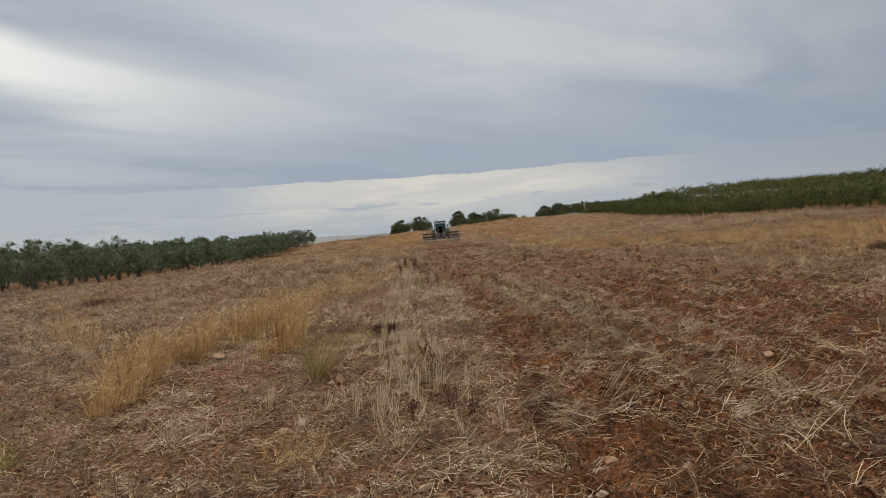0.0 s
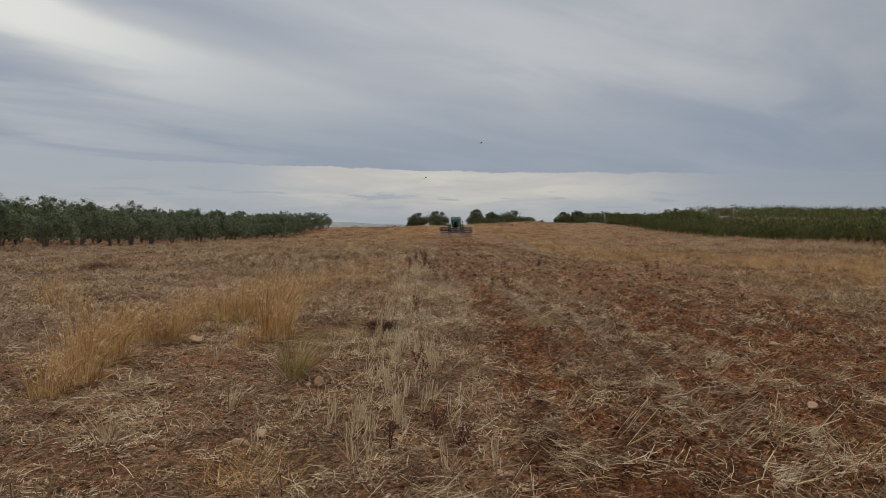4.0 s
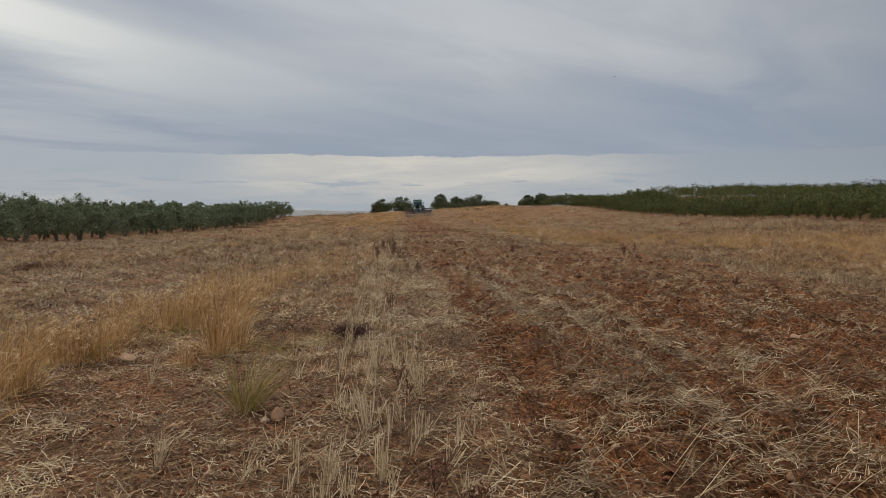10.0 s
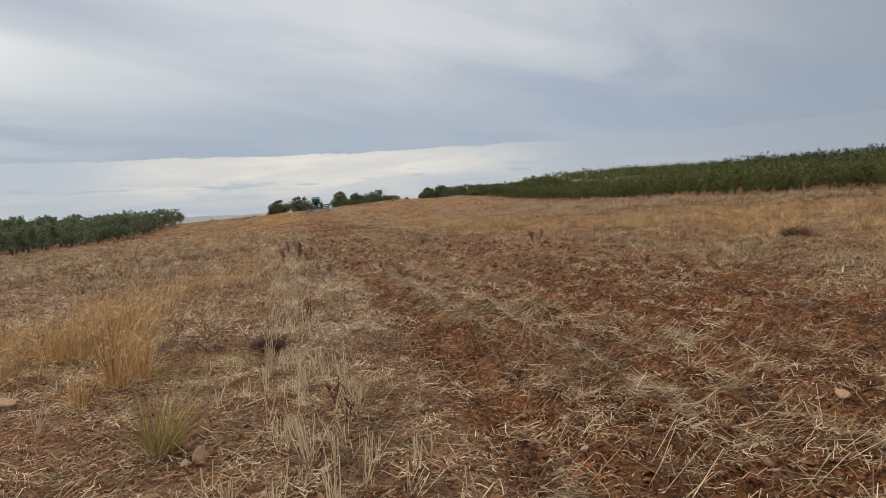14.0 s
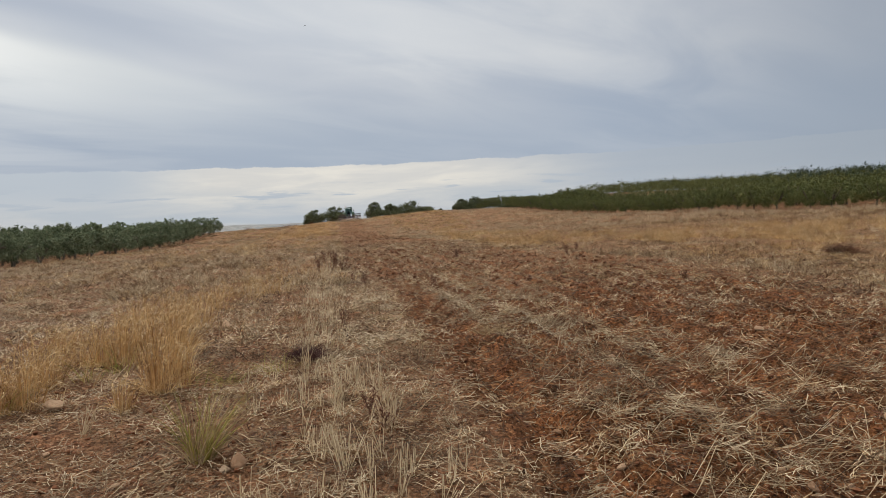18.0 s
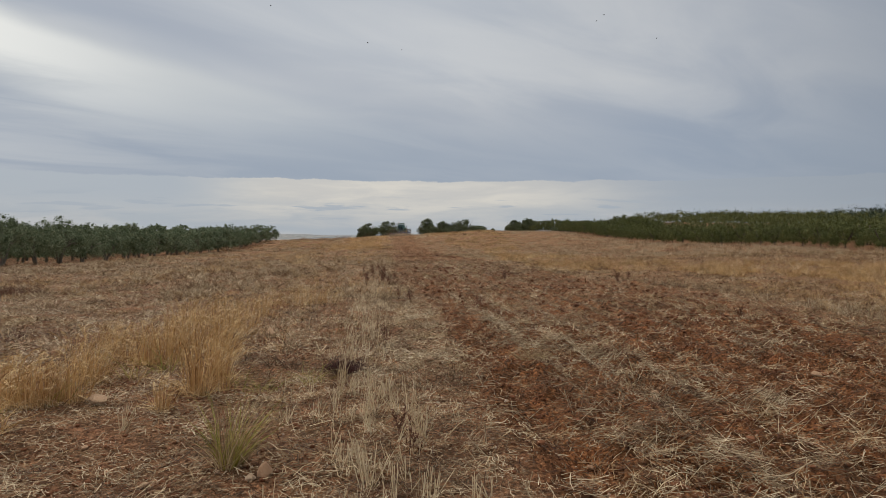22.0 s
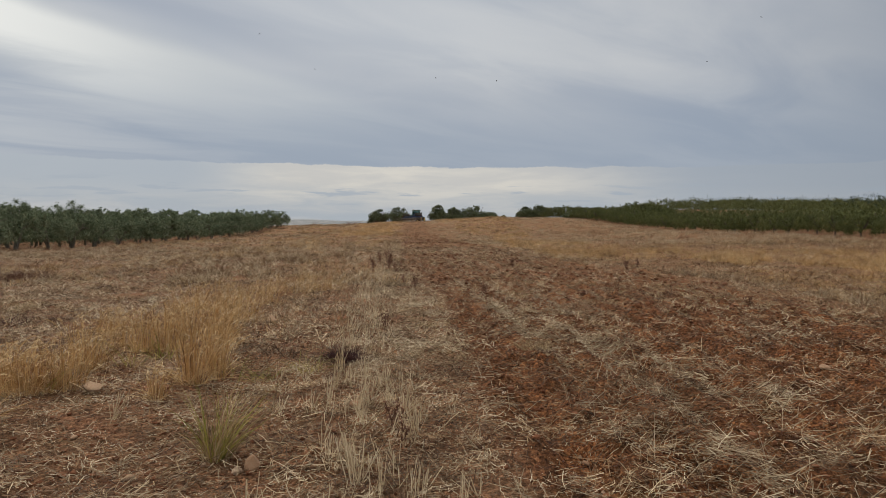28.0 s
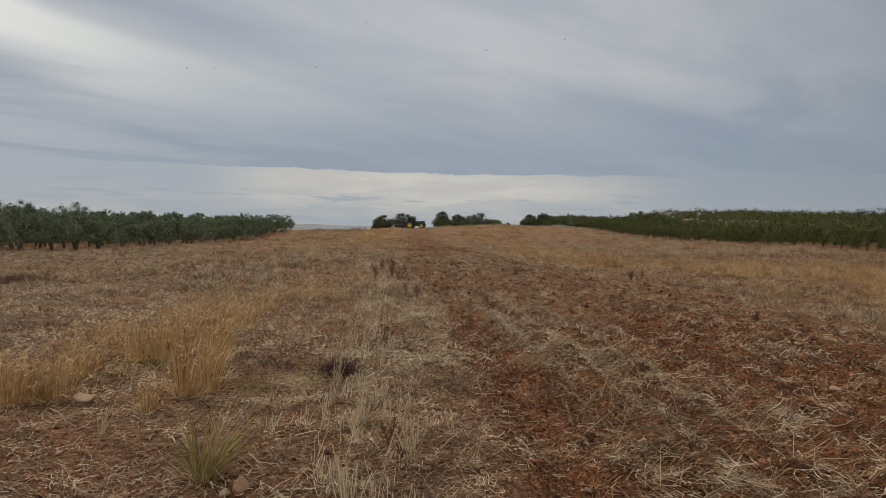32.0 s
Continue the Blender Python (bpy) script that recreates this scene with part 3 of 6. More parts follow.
def strips(mid, direction, length, width):
    """Far straws: folded strips of two triangles each."""
    n = len(mid)
    a = np.cross(direction, rng.normal(size=(n, 3)) * 0.35 + np.array([0, 0, 1.0]))
    a /= np.maximum(np.linalg.norm(a, axis=1, keepdims=True), 1e-6)
    h, w = direction * (length / 2)[:, None], a * (width / 2)[:, None]
    v = np.stack([mid - h - w, mid - h + w, mid + h + w, mid + h - w], 1).reshape(-1, 3)
    o = (np.arange(n) * 4)[:, None]
    return v, np.concatenate([o + np.array([[0, 1, 2]]), o + np.array([[0, 2, 3]])])


def spread(density, x0, x1, y0, y1, per_m2, seed, ahead=True):
    """Random places in a stretch of the field, thinned by a density of 0..1; only the fan that opens northwards is filled."""
    g = np.random.default_rng(seed)
    n = int((x1 - x0) * (y1 - y0) * per_m2)
    x, y = g.uniform(x0, x1, n), g.uniform(y0, y1, n)
    keep = g.uniform(0, 1, n) < density(x, y)
    if ahead:
        keep &= (x > -(1.0 * (y - 1.2) + 1.2)) & (x < 1.7 * (y - 2.2) + 2.0)
    return x[keep], y[keep]


def leaning(n, tilt_lo, tilt_hi, grain=None, grain_w=0.0):
    """Unit directions tilted by lo..hi degrees up from the ground, heading anywhere or mostly along a grain."""
    h = rng.uniform(0, 2 * math.pi, n)
    if grain is not None:
        m = rng.uniform(0, 1, n) < grain_w
        h = np.where(m, grain + rng.normal(0, 0.4, n), h)
    t = np.radians(rng.uniform(tilt_lo, tilt_hi, n))
    return np.stack([np.cos(t) * np.sin(h), np.cos(t) * np.cos(h), np.sin(t)], 1)


def stuff(name, label, category, mat, v, f):
    ob = mesh_object(name, v, f, mat)
    return tagged(ob, label, category, kind="stuff")


def join_sets(sets):
    vs, fs, o = [], [], 0
    for v, f in sets:
        vs.append(v)
        fs.append(f + o)
        o += len(v)
    return np.concatenate(vs), np.concatenate(fs)


def straw_mats(x, y):
    """Where the tines have combed the straw together on the turned soil."""
    m = np.exp(-((x - np.interp(y, (4, 6, 7.4, 8.8, 10, 10.9, 14, 18), (2.6, 2.4, 2.5, 2.4, 2.1, 1.6, 1.1, 0.8))) / 0.58) ** 2)
    for mx, my, mr in ((0.50, 5.3, 0.6), (0.15, 4.5, 0.6), (3.3, 7.3, 0.6), (1.05, 5.3, 0.45), (1.15, 6.8, 0.45), (2.0, 6.6, 0.5), (1.75, 3.6, 0.5), (2.35, 4.1, 0.55), (2.5, 4.8, 0.55), (1.55, 4.6, 0.4)):
        m = np.maximum(m, np.exp(-(((x - mx) / mr) ** 2 + ((y - my) / mr / 1.3) ** 2)))
    return m * sstep(-0.5, 0.3, vnoise(x * 0.9, y * 0.5, 63))


def drill_row(x, y):
    """The strip of bleached stubble and straw along the tilled edge."""
    return np.exp(-((x + 0.75 - till_left(y)) / 0.62) ** 2)


def litter_density(x, y):
    """How thick the cut straw lies: mats between bare patches, thinner on the turned soil."""
    t = tilled_mask(x, y)
    n = fbm(x * 0.75, y * 0.75, 61, 3)
    m = 0.45 * sstep(-0.42, 0.38, n) + 0.55 * sstep(-0.12, 0.16, vnoise(x * 1.7, y * 1.5, 65))
    mats = straw_mats(x, y)
    t_bare = 0.62 + 0.38 * sstep(0.25, 1.0, x - till_left(y) + 0.25 * vnoise(x * 1.1, y * 0.7, 66))
    rest = drill_row(x, y) * (0.35 + 0.45 * sstep(4.5, 6.5, y))
    d = (0.25 + 0.68 * m) * (1 - t) + (0.14 + 0.46 * m + 0.85 * mats + 0.26 * sstep(9, 16, y)) * t * t_bare + rest * (1 - t)
    d = d * (1 - 0.6 * gold_right(x, y)) * (1 - 0.45 * sstep(0.3, 1.2, x - till_right(y)))
    return np.clip(d, 0, 1)


def swath(density, x0, x1, y0, y1, per_m2, seed, count, reach, lmin, lmax, w, lift=0.05, tilt=(-6, 22), shape=rods, long_share=0.2, ahead=True, mound=0.0):
    """Straw in little heaps: each heap has its own heading and thickness; most pieces are short, some long."""
    cx, cy = spread(density, x0, x1, y0, y1, per_m2, seed, ahead)
    g = np.random.default_rng(seed + 1)
    m = np.maximum(1, (count * g.gamma(1.6, 0.62, len(cx))).astype(int))
    k = np.repeat(np.arange(len(cx)), m)
    n = len(k)
    rr = reach * g.uniform(0.6, 1.5, len(cx))
    head, high = g.uniform(0, 2 * math.pi, len(cx)), g.uniform(0, 1, len(cx)) ** 2
    x, y = cx[k] + g.normal(0, 1, n) * rr[k], cy[k] + g.normal(0, 1, n) * rr[k]
    h = np.where(g.uniform(0, 1, n) < 0.45, head[k] + g.normal(0, 0.45, n), g.uniform(0, 2 * math.pi, n))
    t = np.radians(g.uniform(tilt[0], tilt[1], n) * g.uniform(0.2, 1.0, n))
    d = np.stack([np.cos(t) * np.sin(h), np.cos(t) * np.cos(h), np.sin(t)], 1)
    L = np.where(g.uniform(0, 1, n) < long_share, g.uniform(0.6 * lmax, lmax, n), g.uniform(lmin, 0.5 * lmax, n))
    mid = np.stack([x, y, height(x, y) + 0.004 + lift * g.uniform(0, 1, n) ** 2 + mound * high[k] * np.exp(-((x - cx[k]) ** 2 + (y - cy[k]) ** 2) / (1.4 * rr[k] ** 2)) * g.uniform(0, 1, n) ** 0.6 + np.abs(d[:, 2]) * L / 2], 1)
    return shape(mid, d, L, g.uniform(w * 0.6, w * 1.3, n))


def west_side(x, y):
    return (x < till_left(y)).astype(float) * litter_density(x, y)


def turned(x, y):
    return (x >= till_left(y)).astype(float) * litter_density(x, y)


def build_litter():
    pale, grey = "pale cut straw scattered over red soil", "grey weathered straw matted on the soil"
    brown = "brown decayed straw and leaves on the soil"
    more = lambda d: (lambda x, y: np.minimum(1, 1.8 * d(x, y)))
    wide = lambda d: (lambda x, y: np.clip(0.22 + 0.8 * d(x, y), 0, 1) * (d(x, y) > 0))
    near = (-8.5, 12, 2.8, 10.2)
    for dens, seed, heaps, up, longest in ((west_side, 101, (10, 23), 0.08, 0.21), (turned, 131, (10, 19), 0.18, 0.22)):
        stuff("straw_litter", pale, "straw", STRAW, *swath(dens, *near, heaps[0], seed, 24, 0.12, 0.03, longest, 0.0043, lift=0.06, tilt=(-10, 60), shape=bent, long_share=0.2, mound=up))
        stuff("straw_litter", grey, "straw", GREY_STRAW, *swath(wide(dens), *near, heaps[1], seed + 5, 23, 0.13, 0.02, longest, 0.0043, lift=0.05, tilt=(-10, 50), shape=bent, long_share=0.14, mound=up))
        stuff("straw_litter", brown, "straw", BROWN_GRASS, *swath(more(dens), *near, 17, seed + 9, 20, 0.13, 0.02, 0.20, 0.0060, lift=0.035, tilt=(-10, 40), shape=strips, long_share=0.1, mound=up * 0.4))
    combed = lambda x, y: straw_mats(x, y) * tilled_mask(x, y) * sstep(-0.25, 0.2, vnoise(x * 1.9, y * 1.5, 68))
    for mat, lab, rate, sd in ((GREY_STRAW, "grey straw combed into mats on the turned soil", 26, 141), (STRAW, "long pale straw combed into mats on the turned soil", 4, 143)):
        stuff("straw_litter", lab, "straw", mat, *swath(combed, -0.5, 5, 3, 16, rate, sd, 34, 0.11, 0.06, 0.32, 0.0042, lift=0.05, tilt=(-8, 45), shape=bent, long_share=0.3, mound=0.13))
    row = lambda x, y: drill_row(x, y) * (0.4 + 0.6 * sstep(4.5, 6.5, y)) * (1 - tilled_mask(x, y)) * sstep(-0.35, 0.25, vnoise(x * 1.6, y * 1.0, 69))
    stuff("straw_litter", "bleached straw lying along the drill row", "straw", GREY_STRAW, *swath(row, -3.5, 1.0, 3.6, 20, 22, 145, 24, 0.11, 0.04, 0.26, 0.0046, lift=0.05, tilt=(-8, 45), shape=bent, long_share=0.22, mound=0.08))
    mid = (-18, 27, 10.2, 19)
    for dens, seed, heaps in ((west_side, 151, (14, 24)), (turned, 161, (7, 17))):
        stuff("straw_litter", pale, "straw", STRAW, *swath(dens, *mid, heaps[0], seed, 21, 0.15, 0.03, 0.17, 0.0074, lift=0.06, mound=0.16, shape=strips, tilt=(-6, 65), long_share=0.18))
        stuff("straw_litter", grey, "straw", GREY_STRAW, *swath(wide(dens), *mid, heaps[1], seed + 5, 21, 0.15, 0.03, 0.17, 0.0074, lift=0.06, mound=0.14, shape=strips, tilt=(-6, 50), long_share=0.14))
        stuff("straw_litter", brown, "straw", BROWN_GRASS, *swath(more(dens), *mid, 11, seed + 9, 14, 0.16, 0.03, 0.22, 0.0100, lift=0.045, tilt=(-10, 45), shape=strips, long_share=0.1))
    far = (-36, 34, 19, 44)
    stuff("straw_litter", pale, "straw", STRAW, *swath(litter_density, *far, 3.0, 171, 11, 0.16, 0.06, 0.24, 0.0115, lift=0.08, mound=0.14, shape=strips, tilt=(-6, 50)))
    stuff("straw_litter", grey, "straw", GREY_STRAW, *swath(litter_density, *far, 9.0, 176, 11, 0.16, 0.06, 0.24, 0.0115, lift=0.08, mound=0.12, shape=strips, tilt=(-6, 50)))
    stuff("straw_litter", brown, "straw", BROWN_GRASS, *swath(more(litter_density), *far, 4.0, 178, 11, 0.20, 0.06, 0.26, 0.0180, lift=0.06, shape=strips, tilt=(-6, 50)))
    # dark strips in noise patches: rotted debris, plus deep shade made as litter
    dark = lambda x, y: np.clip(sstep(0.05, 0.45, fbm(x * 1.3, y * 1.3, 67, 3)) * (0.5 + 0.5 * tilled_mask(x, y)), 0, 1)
    stuff("straw_litter", "dark strips for rotted trash and shaded gaps on the soil", "straw", DOCK_AND_SHADE, *swath(dark, -9.5, 14, 2.8, 16, 9, 197, 18, 0.12, 0.015, 0.12, 0.0075, lift=0.02, tilt=(-10, 55), shape=strips, long_share=0.15))
    # round and behind the place where one stands
    home = lambda x, y: litter_density(x, y) * ((x < -(1.0 * (y - 1.2) + 1.2)) | (x > 1.7 * (y - 2.2) + 2.0) | (y < 2.8))
    stuff("straw_litter", pale, "straw", STRAW, *swath(home, -9, 9, -6, 6, 6, 401, 14, 0.15, 0.03, 0.22, 0.0050, shape=strips, tilt=(-6, 50), ahead=False))
    stuff("straw_litter", grey, "straw", GREY_STRAW, *swath(home, -9, 9, -6, 6, 7, 403, 14, 0.16, 0.03, 0.20, 0.0050, shape=strips, tilt=(-6, 40), ahead=False))
    short = lambda x, y: (x < till_left(y)) * np.clip(0.45 + 0.6 * litter_density(x, y), 0, 1)
    stuff("chaff", "short grey broken straw strewn between the stubble", "chaff", GREY_STRAW, *swath(short, -8.5, 0.5, 3.4, 11, 30, 195, 15, 0.13, 0.025, 0.11, 0.0046, lift=0.025, tilt=(-12, 40), shape=strips, long_share=0.3))
    # chaff and crumbled leaves
    both = lambda x, y: np.clip(0.35 + litter_density(x, y), 0, 1)
    for mat, lab, rate, sd in ((GREY_STRAW, "pale chaff and broken straw on the soil", 24, 191), (BROWN_GRASS, "brown crumbled leaves on the soil", 30, 193)):
        stuff("chaff", lab, "chaff", mat, *swath(both, -9.5, 14, 2.8, 12, rate, sd, 12, 0.18, 0.010, 0.060, 0.0050, lift=0.012, tilt=(-15, 50), shape=strips, long_share=0.3))
    yon = (-48, 34, 44, 165)
    stuff("straw_litter", pale, "straw", STRAW, *swath(lambda x, y: litter_density(x, y) * (1 - 0.8 * tilled_mask(x, y)), *yon, 0.5, 181, 9, 0.45, 0.08, 0.30, 0.022, lift=0.10, shape=strips, tilt=(0, 45)))
    stuff("straw_litter", "dark brown trash and turned clods far up the field", "straw", BROWN_GRASS, *swath(lambda x, y: np.clip(litter_density(x, y) + 0.4 * tilled_mask(x, y), 0, 1), *yon, 0.8, 186, 9, 0.5, 0.10, 0.32, 0.034, lift=0.10, shape=strips, tilt=(0, 45)))


def tuft(x, y, n, reach, tall, width, bend, tilt=(55, 88), segs=2):
    """One clump of blades round a place."""
    a, r = rng.uniform(0, 2 * math.pi, n), reach * np.sqrt(rng.uniform(0, 1, n))
    bx, by = x + r * np.cos(a), y + r * np.sin(a)
    d = leaning(n, *tilt)
    out = np.stack([np.cos(a), np.sin(a), 0 * a], 1) * (r / max(reach, 1e-3) * 0.35)[:, None]
    d = d + out
    d /= np.linalg.norm(d, axis=1, keepdims=True)
    b = np.stack([bx, by, np.full(n, hz(x, y)) - 0.015], 1)
    return blades(b, d, tall * rng.uniform(0.30, 1.10, n), width * rng.uniform(0.7, 1.3, n), bend * rng.uniform(0.3, 1.4, n), segs)


def standing(x, y, lmin, lmax, w, bend, tilt, segs=2):
    n = len(x)
    b = np.stack([x, y, height(x, y) - 0.02], 1)
    return blades(b, leaning(n, *tilt), rng.uniform(lmin, lmax, n), rng.uniform(w * 0.7, w * 1.3, n), bend * rng.uniform(0.2, 1.5, n), segs)


def at_foot(name, v, f, mat, x, y, label, category, group=""):
    """A clump as a thing of its own, its origin at its foot."""
    z = hz(x, y)
    v = np.asarray(v) - np.array([x, y, z])
    ob = mesh_object(name, v, f, mat)
    ob.location = (x, y, z)
    return tagged(ob, label, category, group)


def tussocks(density, x0, x1, y0, y1, per_m2, seed, count, reach, lmin, lmax, w, bend=0.3, tilt=(40, 88), segs=1):
    """Grass in tussocks of uneven size and height."""
    cx, cy = spread(density, x0, x1, y0, y1, per_m2, seed)
    g = np.random.default_rng(seed + 3)
    m = np.maximum(2, (count * g.gamma(2.0, 0.5, len(cx))).astype(int))
    k = np.repeat(np.arange(len(cx)), m)
    n = len(k)
    big = g.uniform(0.45, 1.15, len(cx))
    x, y = cx[k] + g.normal(0, reach, n) * big[k], cy[k] + g.normal(0, reach, n) * big[k]
    b = np.stack([x, y, height(x, y) - 0.02], 1)
    return blades(b, leaning(n, *tilt), g.uniform(lmin, lmax, n) * big[k], g.uniform(w * 0.6, w * 1.3, n), bend * g.uniform(0.2, 1.6, n), segs)


def build_grass():
    # thin regrowth and fallen haulm over the whole west side
    west = lambda x, y: (x < till_left(y)) * (1 - tilled_mask(x, y)) * sstep(-30, -25, x + 0.066 * y) * sstep(-0.35, 0.45, fbm(x * 0.33, y * 0.25, 71, 3)) * (0.10 + 0.90 * sstep(-0.15, 0.20, vnoise(x * (1.1 - 0.6 * sstep(40, 80, y)), y * (0.8 - 0.5 * sstep(40, 80, y)), 72)))
    gold_west = lambda x, y: west(x, y) * sstep(-0.35, 0.35, vnoise(x * 0.16, y * 0.07, 73) + 0.25 * sstep(60, 90, y) * (x > -16))
    rest = lambda x, y: west(x, y) * (0.25 + 0.75 * sstep(-2.0, -4.2, x))
    for mat, lab, dens, rate, sd in ((PALE_GRASS, "thin pale regrowth among the stubble", rest, 9.0, 211), (BROWN_GRASS, "brown dead grass among the stubble", rest, 11.0, 212), (OATS, "short golden grass among the stubble", lambda x, y: gold_west(x, y) * (x < -2.2), 4.0, 213)):
        stuff("dry_grass", lab, "grass", mat, *tussocks(dens, -16, 0, 4, 18, rate * 0.8, sd, 12, 0.05, 0.08, 0.34, 0.0078, 0.4, (25, 88), 2))
    for mat, lab, dens, rate, sd in ((BLEACHED, "thin pale grass over the west side of the field", west, 16.0, 221), (BROWN_GRASS, "brown dead grass over the west side of the field", west, 8.0, 222), (OATS, "golden grass over the west side of the field", gold_west, 6.0, 223)):
        stuff("dry_grass", lab, "grass", mat, *tussocks(dens, -40, 0, 18, 52, rate * 0.8, sd, 13, 0.085, 0.10, 0.44, 0.020, 0.4, (30, 88)))
    for mat, lab, dens, rate, sd in ((BLEACHED, "pale grass on the rise towards the crest", west, 5.0, 231), (BROWN_GRASS, "brown dead grass on the rise towards the crest", west, 2.4, 232), (OATS, "golden grass on the rise towards the crest", gold_west, 4.0, 233)):
        stuff("dry_grass", lab, "grass", mat, *tussocks(dens, -55, 0, 52, 172, rate, sd, 11, 0.24, 0.14, 0.52, 0.034, 0.35, (30, 88)))
    patch = lambda x, y: np.exp(-((x + 11) / 5.5) ** 2) * sstep(85, 108, y) * sstep(0.3, 2.6, till_left(y) - x + 1.2 * vnoise(x * 0.5, y * 0.2, 97))
    stuff("dry_grass", "thick golden grass on the crest", "grass", OATS, *tussocks(patch, -26, -6, 85, 165, 3.6, 235, 11, 0.25, 0.20, 0.60, 0.034, 0.3, (40, 88)))
    on_till = lambda x, y: tilled_mask(x, y) * sstep(8, 15, y) * sstep(-0.2, 0.5, fbm(x * 0.6, y * 0.4, 78, 3))
    for mat, lab, y0, y1, rate, w, sd in ((PALE_GRASS, "pale torn grass tufts on the turned soil", 8, 40, 8.0, 0.015, 281), (BROWN_GRASS, "brown torn grass tufts on the turned soil", 8, 40, 8.0, 0.015, 282), (PALE_GRASS, "pale torn grass tufts up the tilled strip", 40, 150, 0.9, 0.030, 283), (BROWN_GRASS, "brown torn grass tufts up the tilled strip", 40, 150, 1.2, 0.032, 284)):
        stuff("dry_grass", lab, "grass", mat, *tussocks(on_till, -9, 10, y0, y1, rate, sd, 10, 0.08 if y0 < 40 else 0.22, 0.06, 0.26 if y0 < 40 else 0.36, w, 0.5, (10, 85)))
    # dark weeds, with more added as shade in gaps and tilled holes
    trash = lambda x, y: np.maximum(west(x, y), 0.5 * tilled_mask(x, y)) * sstep(0.15, 0.45, vnoise(x * 1.3, y * 0.9, 79))
    stuff("dry_grass", "low dark withered weeds, also standing for shaded gaps in the stubble", "grass", DOCK_AND_SHADE, *tussocks(trash, -30, 9, 8, 60, 4.5, 227, 18, 0.14, 0.05, 0.18, 0.014, 0.6, (5, 70)))
    # matted humps of fallen grass; dark low blades under pale ones stand for shade
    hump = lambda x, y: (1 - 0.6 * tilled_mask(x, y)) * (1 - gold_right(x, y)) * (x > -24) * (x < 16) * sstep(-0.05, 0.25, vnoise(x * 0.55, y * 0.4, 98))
    for mat, lab, rate, sd, tall, w in ((DOCK_AND_SHADE, "dark low blades for the shade under matted dead grass humps", 1.1, 291, 0.10, 0.016), (PALE_GRASS, "pale matted humps of fallen grass", 1.1, 291, 0.30, 0.009), (BROWN_GRASS, "brown matted humps of fallen grass", 0.9, 293, 0.26, 0.009)):
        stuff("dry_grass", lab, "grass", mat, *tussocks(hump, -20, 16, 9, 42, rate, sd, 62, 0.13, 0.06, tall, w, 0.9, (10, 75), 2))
    # the tall golden belt on the east side
    belt = lambda x, y: gold_right(x, y) * sstep(-0.45, 0.2, fbm(x * 0.5, y * 0.35, 75, 3)) * (0.2 + 0.8 * sstep(-0.2, 0.2, vnoise(x * 0.9, y * 0.6, 70)))
    for mat, lab, rate, sd in ((OATS, "tall golden wild oats on the unploughed belt", 21.0, 241), (PALE_GRASS, "pale straw-coloured grass on the unploughed belt", 5.0, 242), (BROWN_GRASS, "brown dead grass on the unploughed belt", 9.0, 243)):
        stuff("dry_grass", lab, "grass", mat, *tussocks(belt, 4, 36, 7, 44, rate, sd, 11, 0.12, 0.20, 0.66, 0.010, 0.32, (45, 88), 1))
    for mat, lab, rate, sd in ((OATS, "golden grass up to the crest", 3.2, 251), (PALE_GRASS, "pale grass up to the crest", 2.4, 252), (BROWN_GRASS, "brown dead grass up to the crest", 1.0, 253)):
        stuff("dry_grass", lab, "grass", mat, *tussocks(belt, -8, 36, 44, 170, rate, sd, 11, 0.25, 0.20, 0.62, 0.034, 0.3, (45, 88)))
    low = lambda x, y: sstep(0.2, 0.9, x - till_right(y)) * (1 - gold_right(x, y)) * (1 - sstep(12, 13.5, x)) * sstep(-0.15, 0.25, vnoise(x * 0.8, y * 0.6, 76))
    for mat, lab, rate, sd in ((OATS, "low golden grass along the tilled edge", 11, 245), (BROWN_GRASS, "low brown grass along the tilled edge", 9, 246)):
        stuff("dry_grass", lab, "grass", mat, *tussocks(low, 7, 14, 5, 24, rate, sd, 12, 0.09, 0.08, 0.28, 0.008, 0.4, (30, 88), 2))
    x, y = spread(lambda x, y: np.exp(-((x - till_right(y) - 0.55) / 0.40) ** 2) * sstep(-0.5, 0.1, vnoise(x, y, 74)), 6.5, 10.5, 5, 24, 170, 247)
    d, L = leaning(len(x), 20, 85), rng.uniform(0.08, 0.30, len(x))
    stuff("stubble", "bleached stubble stalks along the tilled edge", "stubble", GREY_STRAW, *rods(np.stack([x, y, height(x, y)], 1) + d * (L * 0.48)[:, None], d, L, rng.uniform(0.004, 0.007, len(x))))
    tall = lambda x, y: sstep(17, 22, x) * (1 - sstep(35.2, 36.2, x + 0.045 * y)) * (0.35 + 0.65 * sstep(24, 33, x)) * sstep(-0.5, 0.3, fbm(x * 0.3, y * 0.25, 80, 3))
    for mat, lab, rate, sd in ((BLEACHED, "tall bleached grass below the orchard", 2.3, 248), (BROWN_GRASS, "tall brown weeds at the orchard's foot", 1.1, 249)):
        stuff("dry_grass", lab, "grass", mat, *tussocks(tall, 18, 37, 12, 110, rate, sd, 11, 0.20, 0.28, 0.72, 0.018, 0.35, (45, 88), 2))
    east = lambda x, y: (1 - tilled_mask(x, y)) * (1 - gold_right(x, y)) * (x > till_right(y) - 0.5) * (1 - sstep(33, 36, x + 0.045 * y)) * (0.25 + 0.75 * sstep(-0.3, 0.4, fbm(x * 0.25, y * 0.2, 77, 3)))
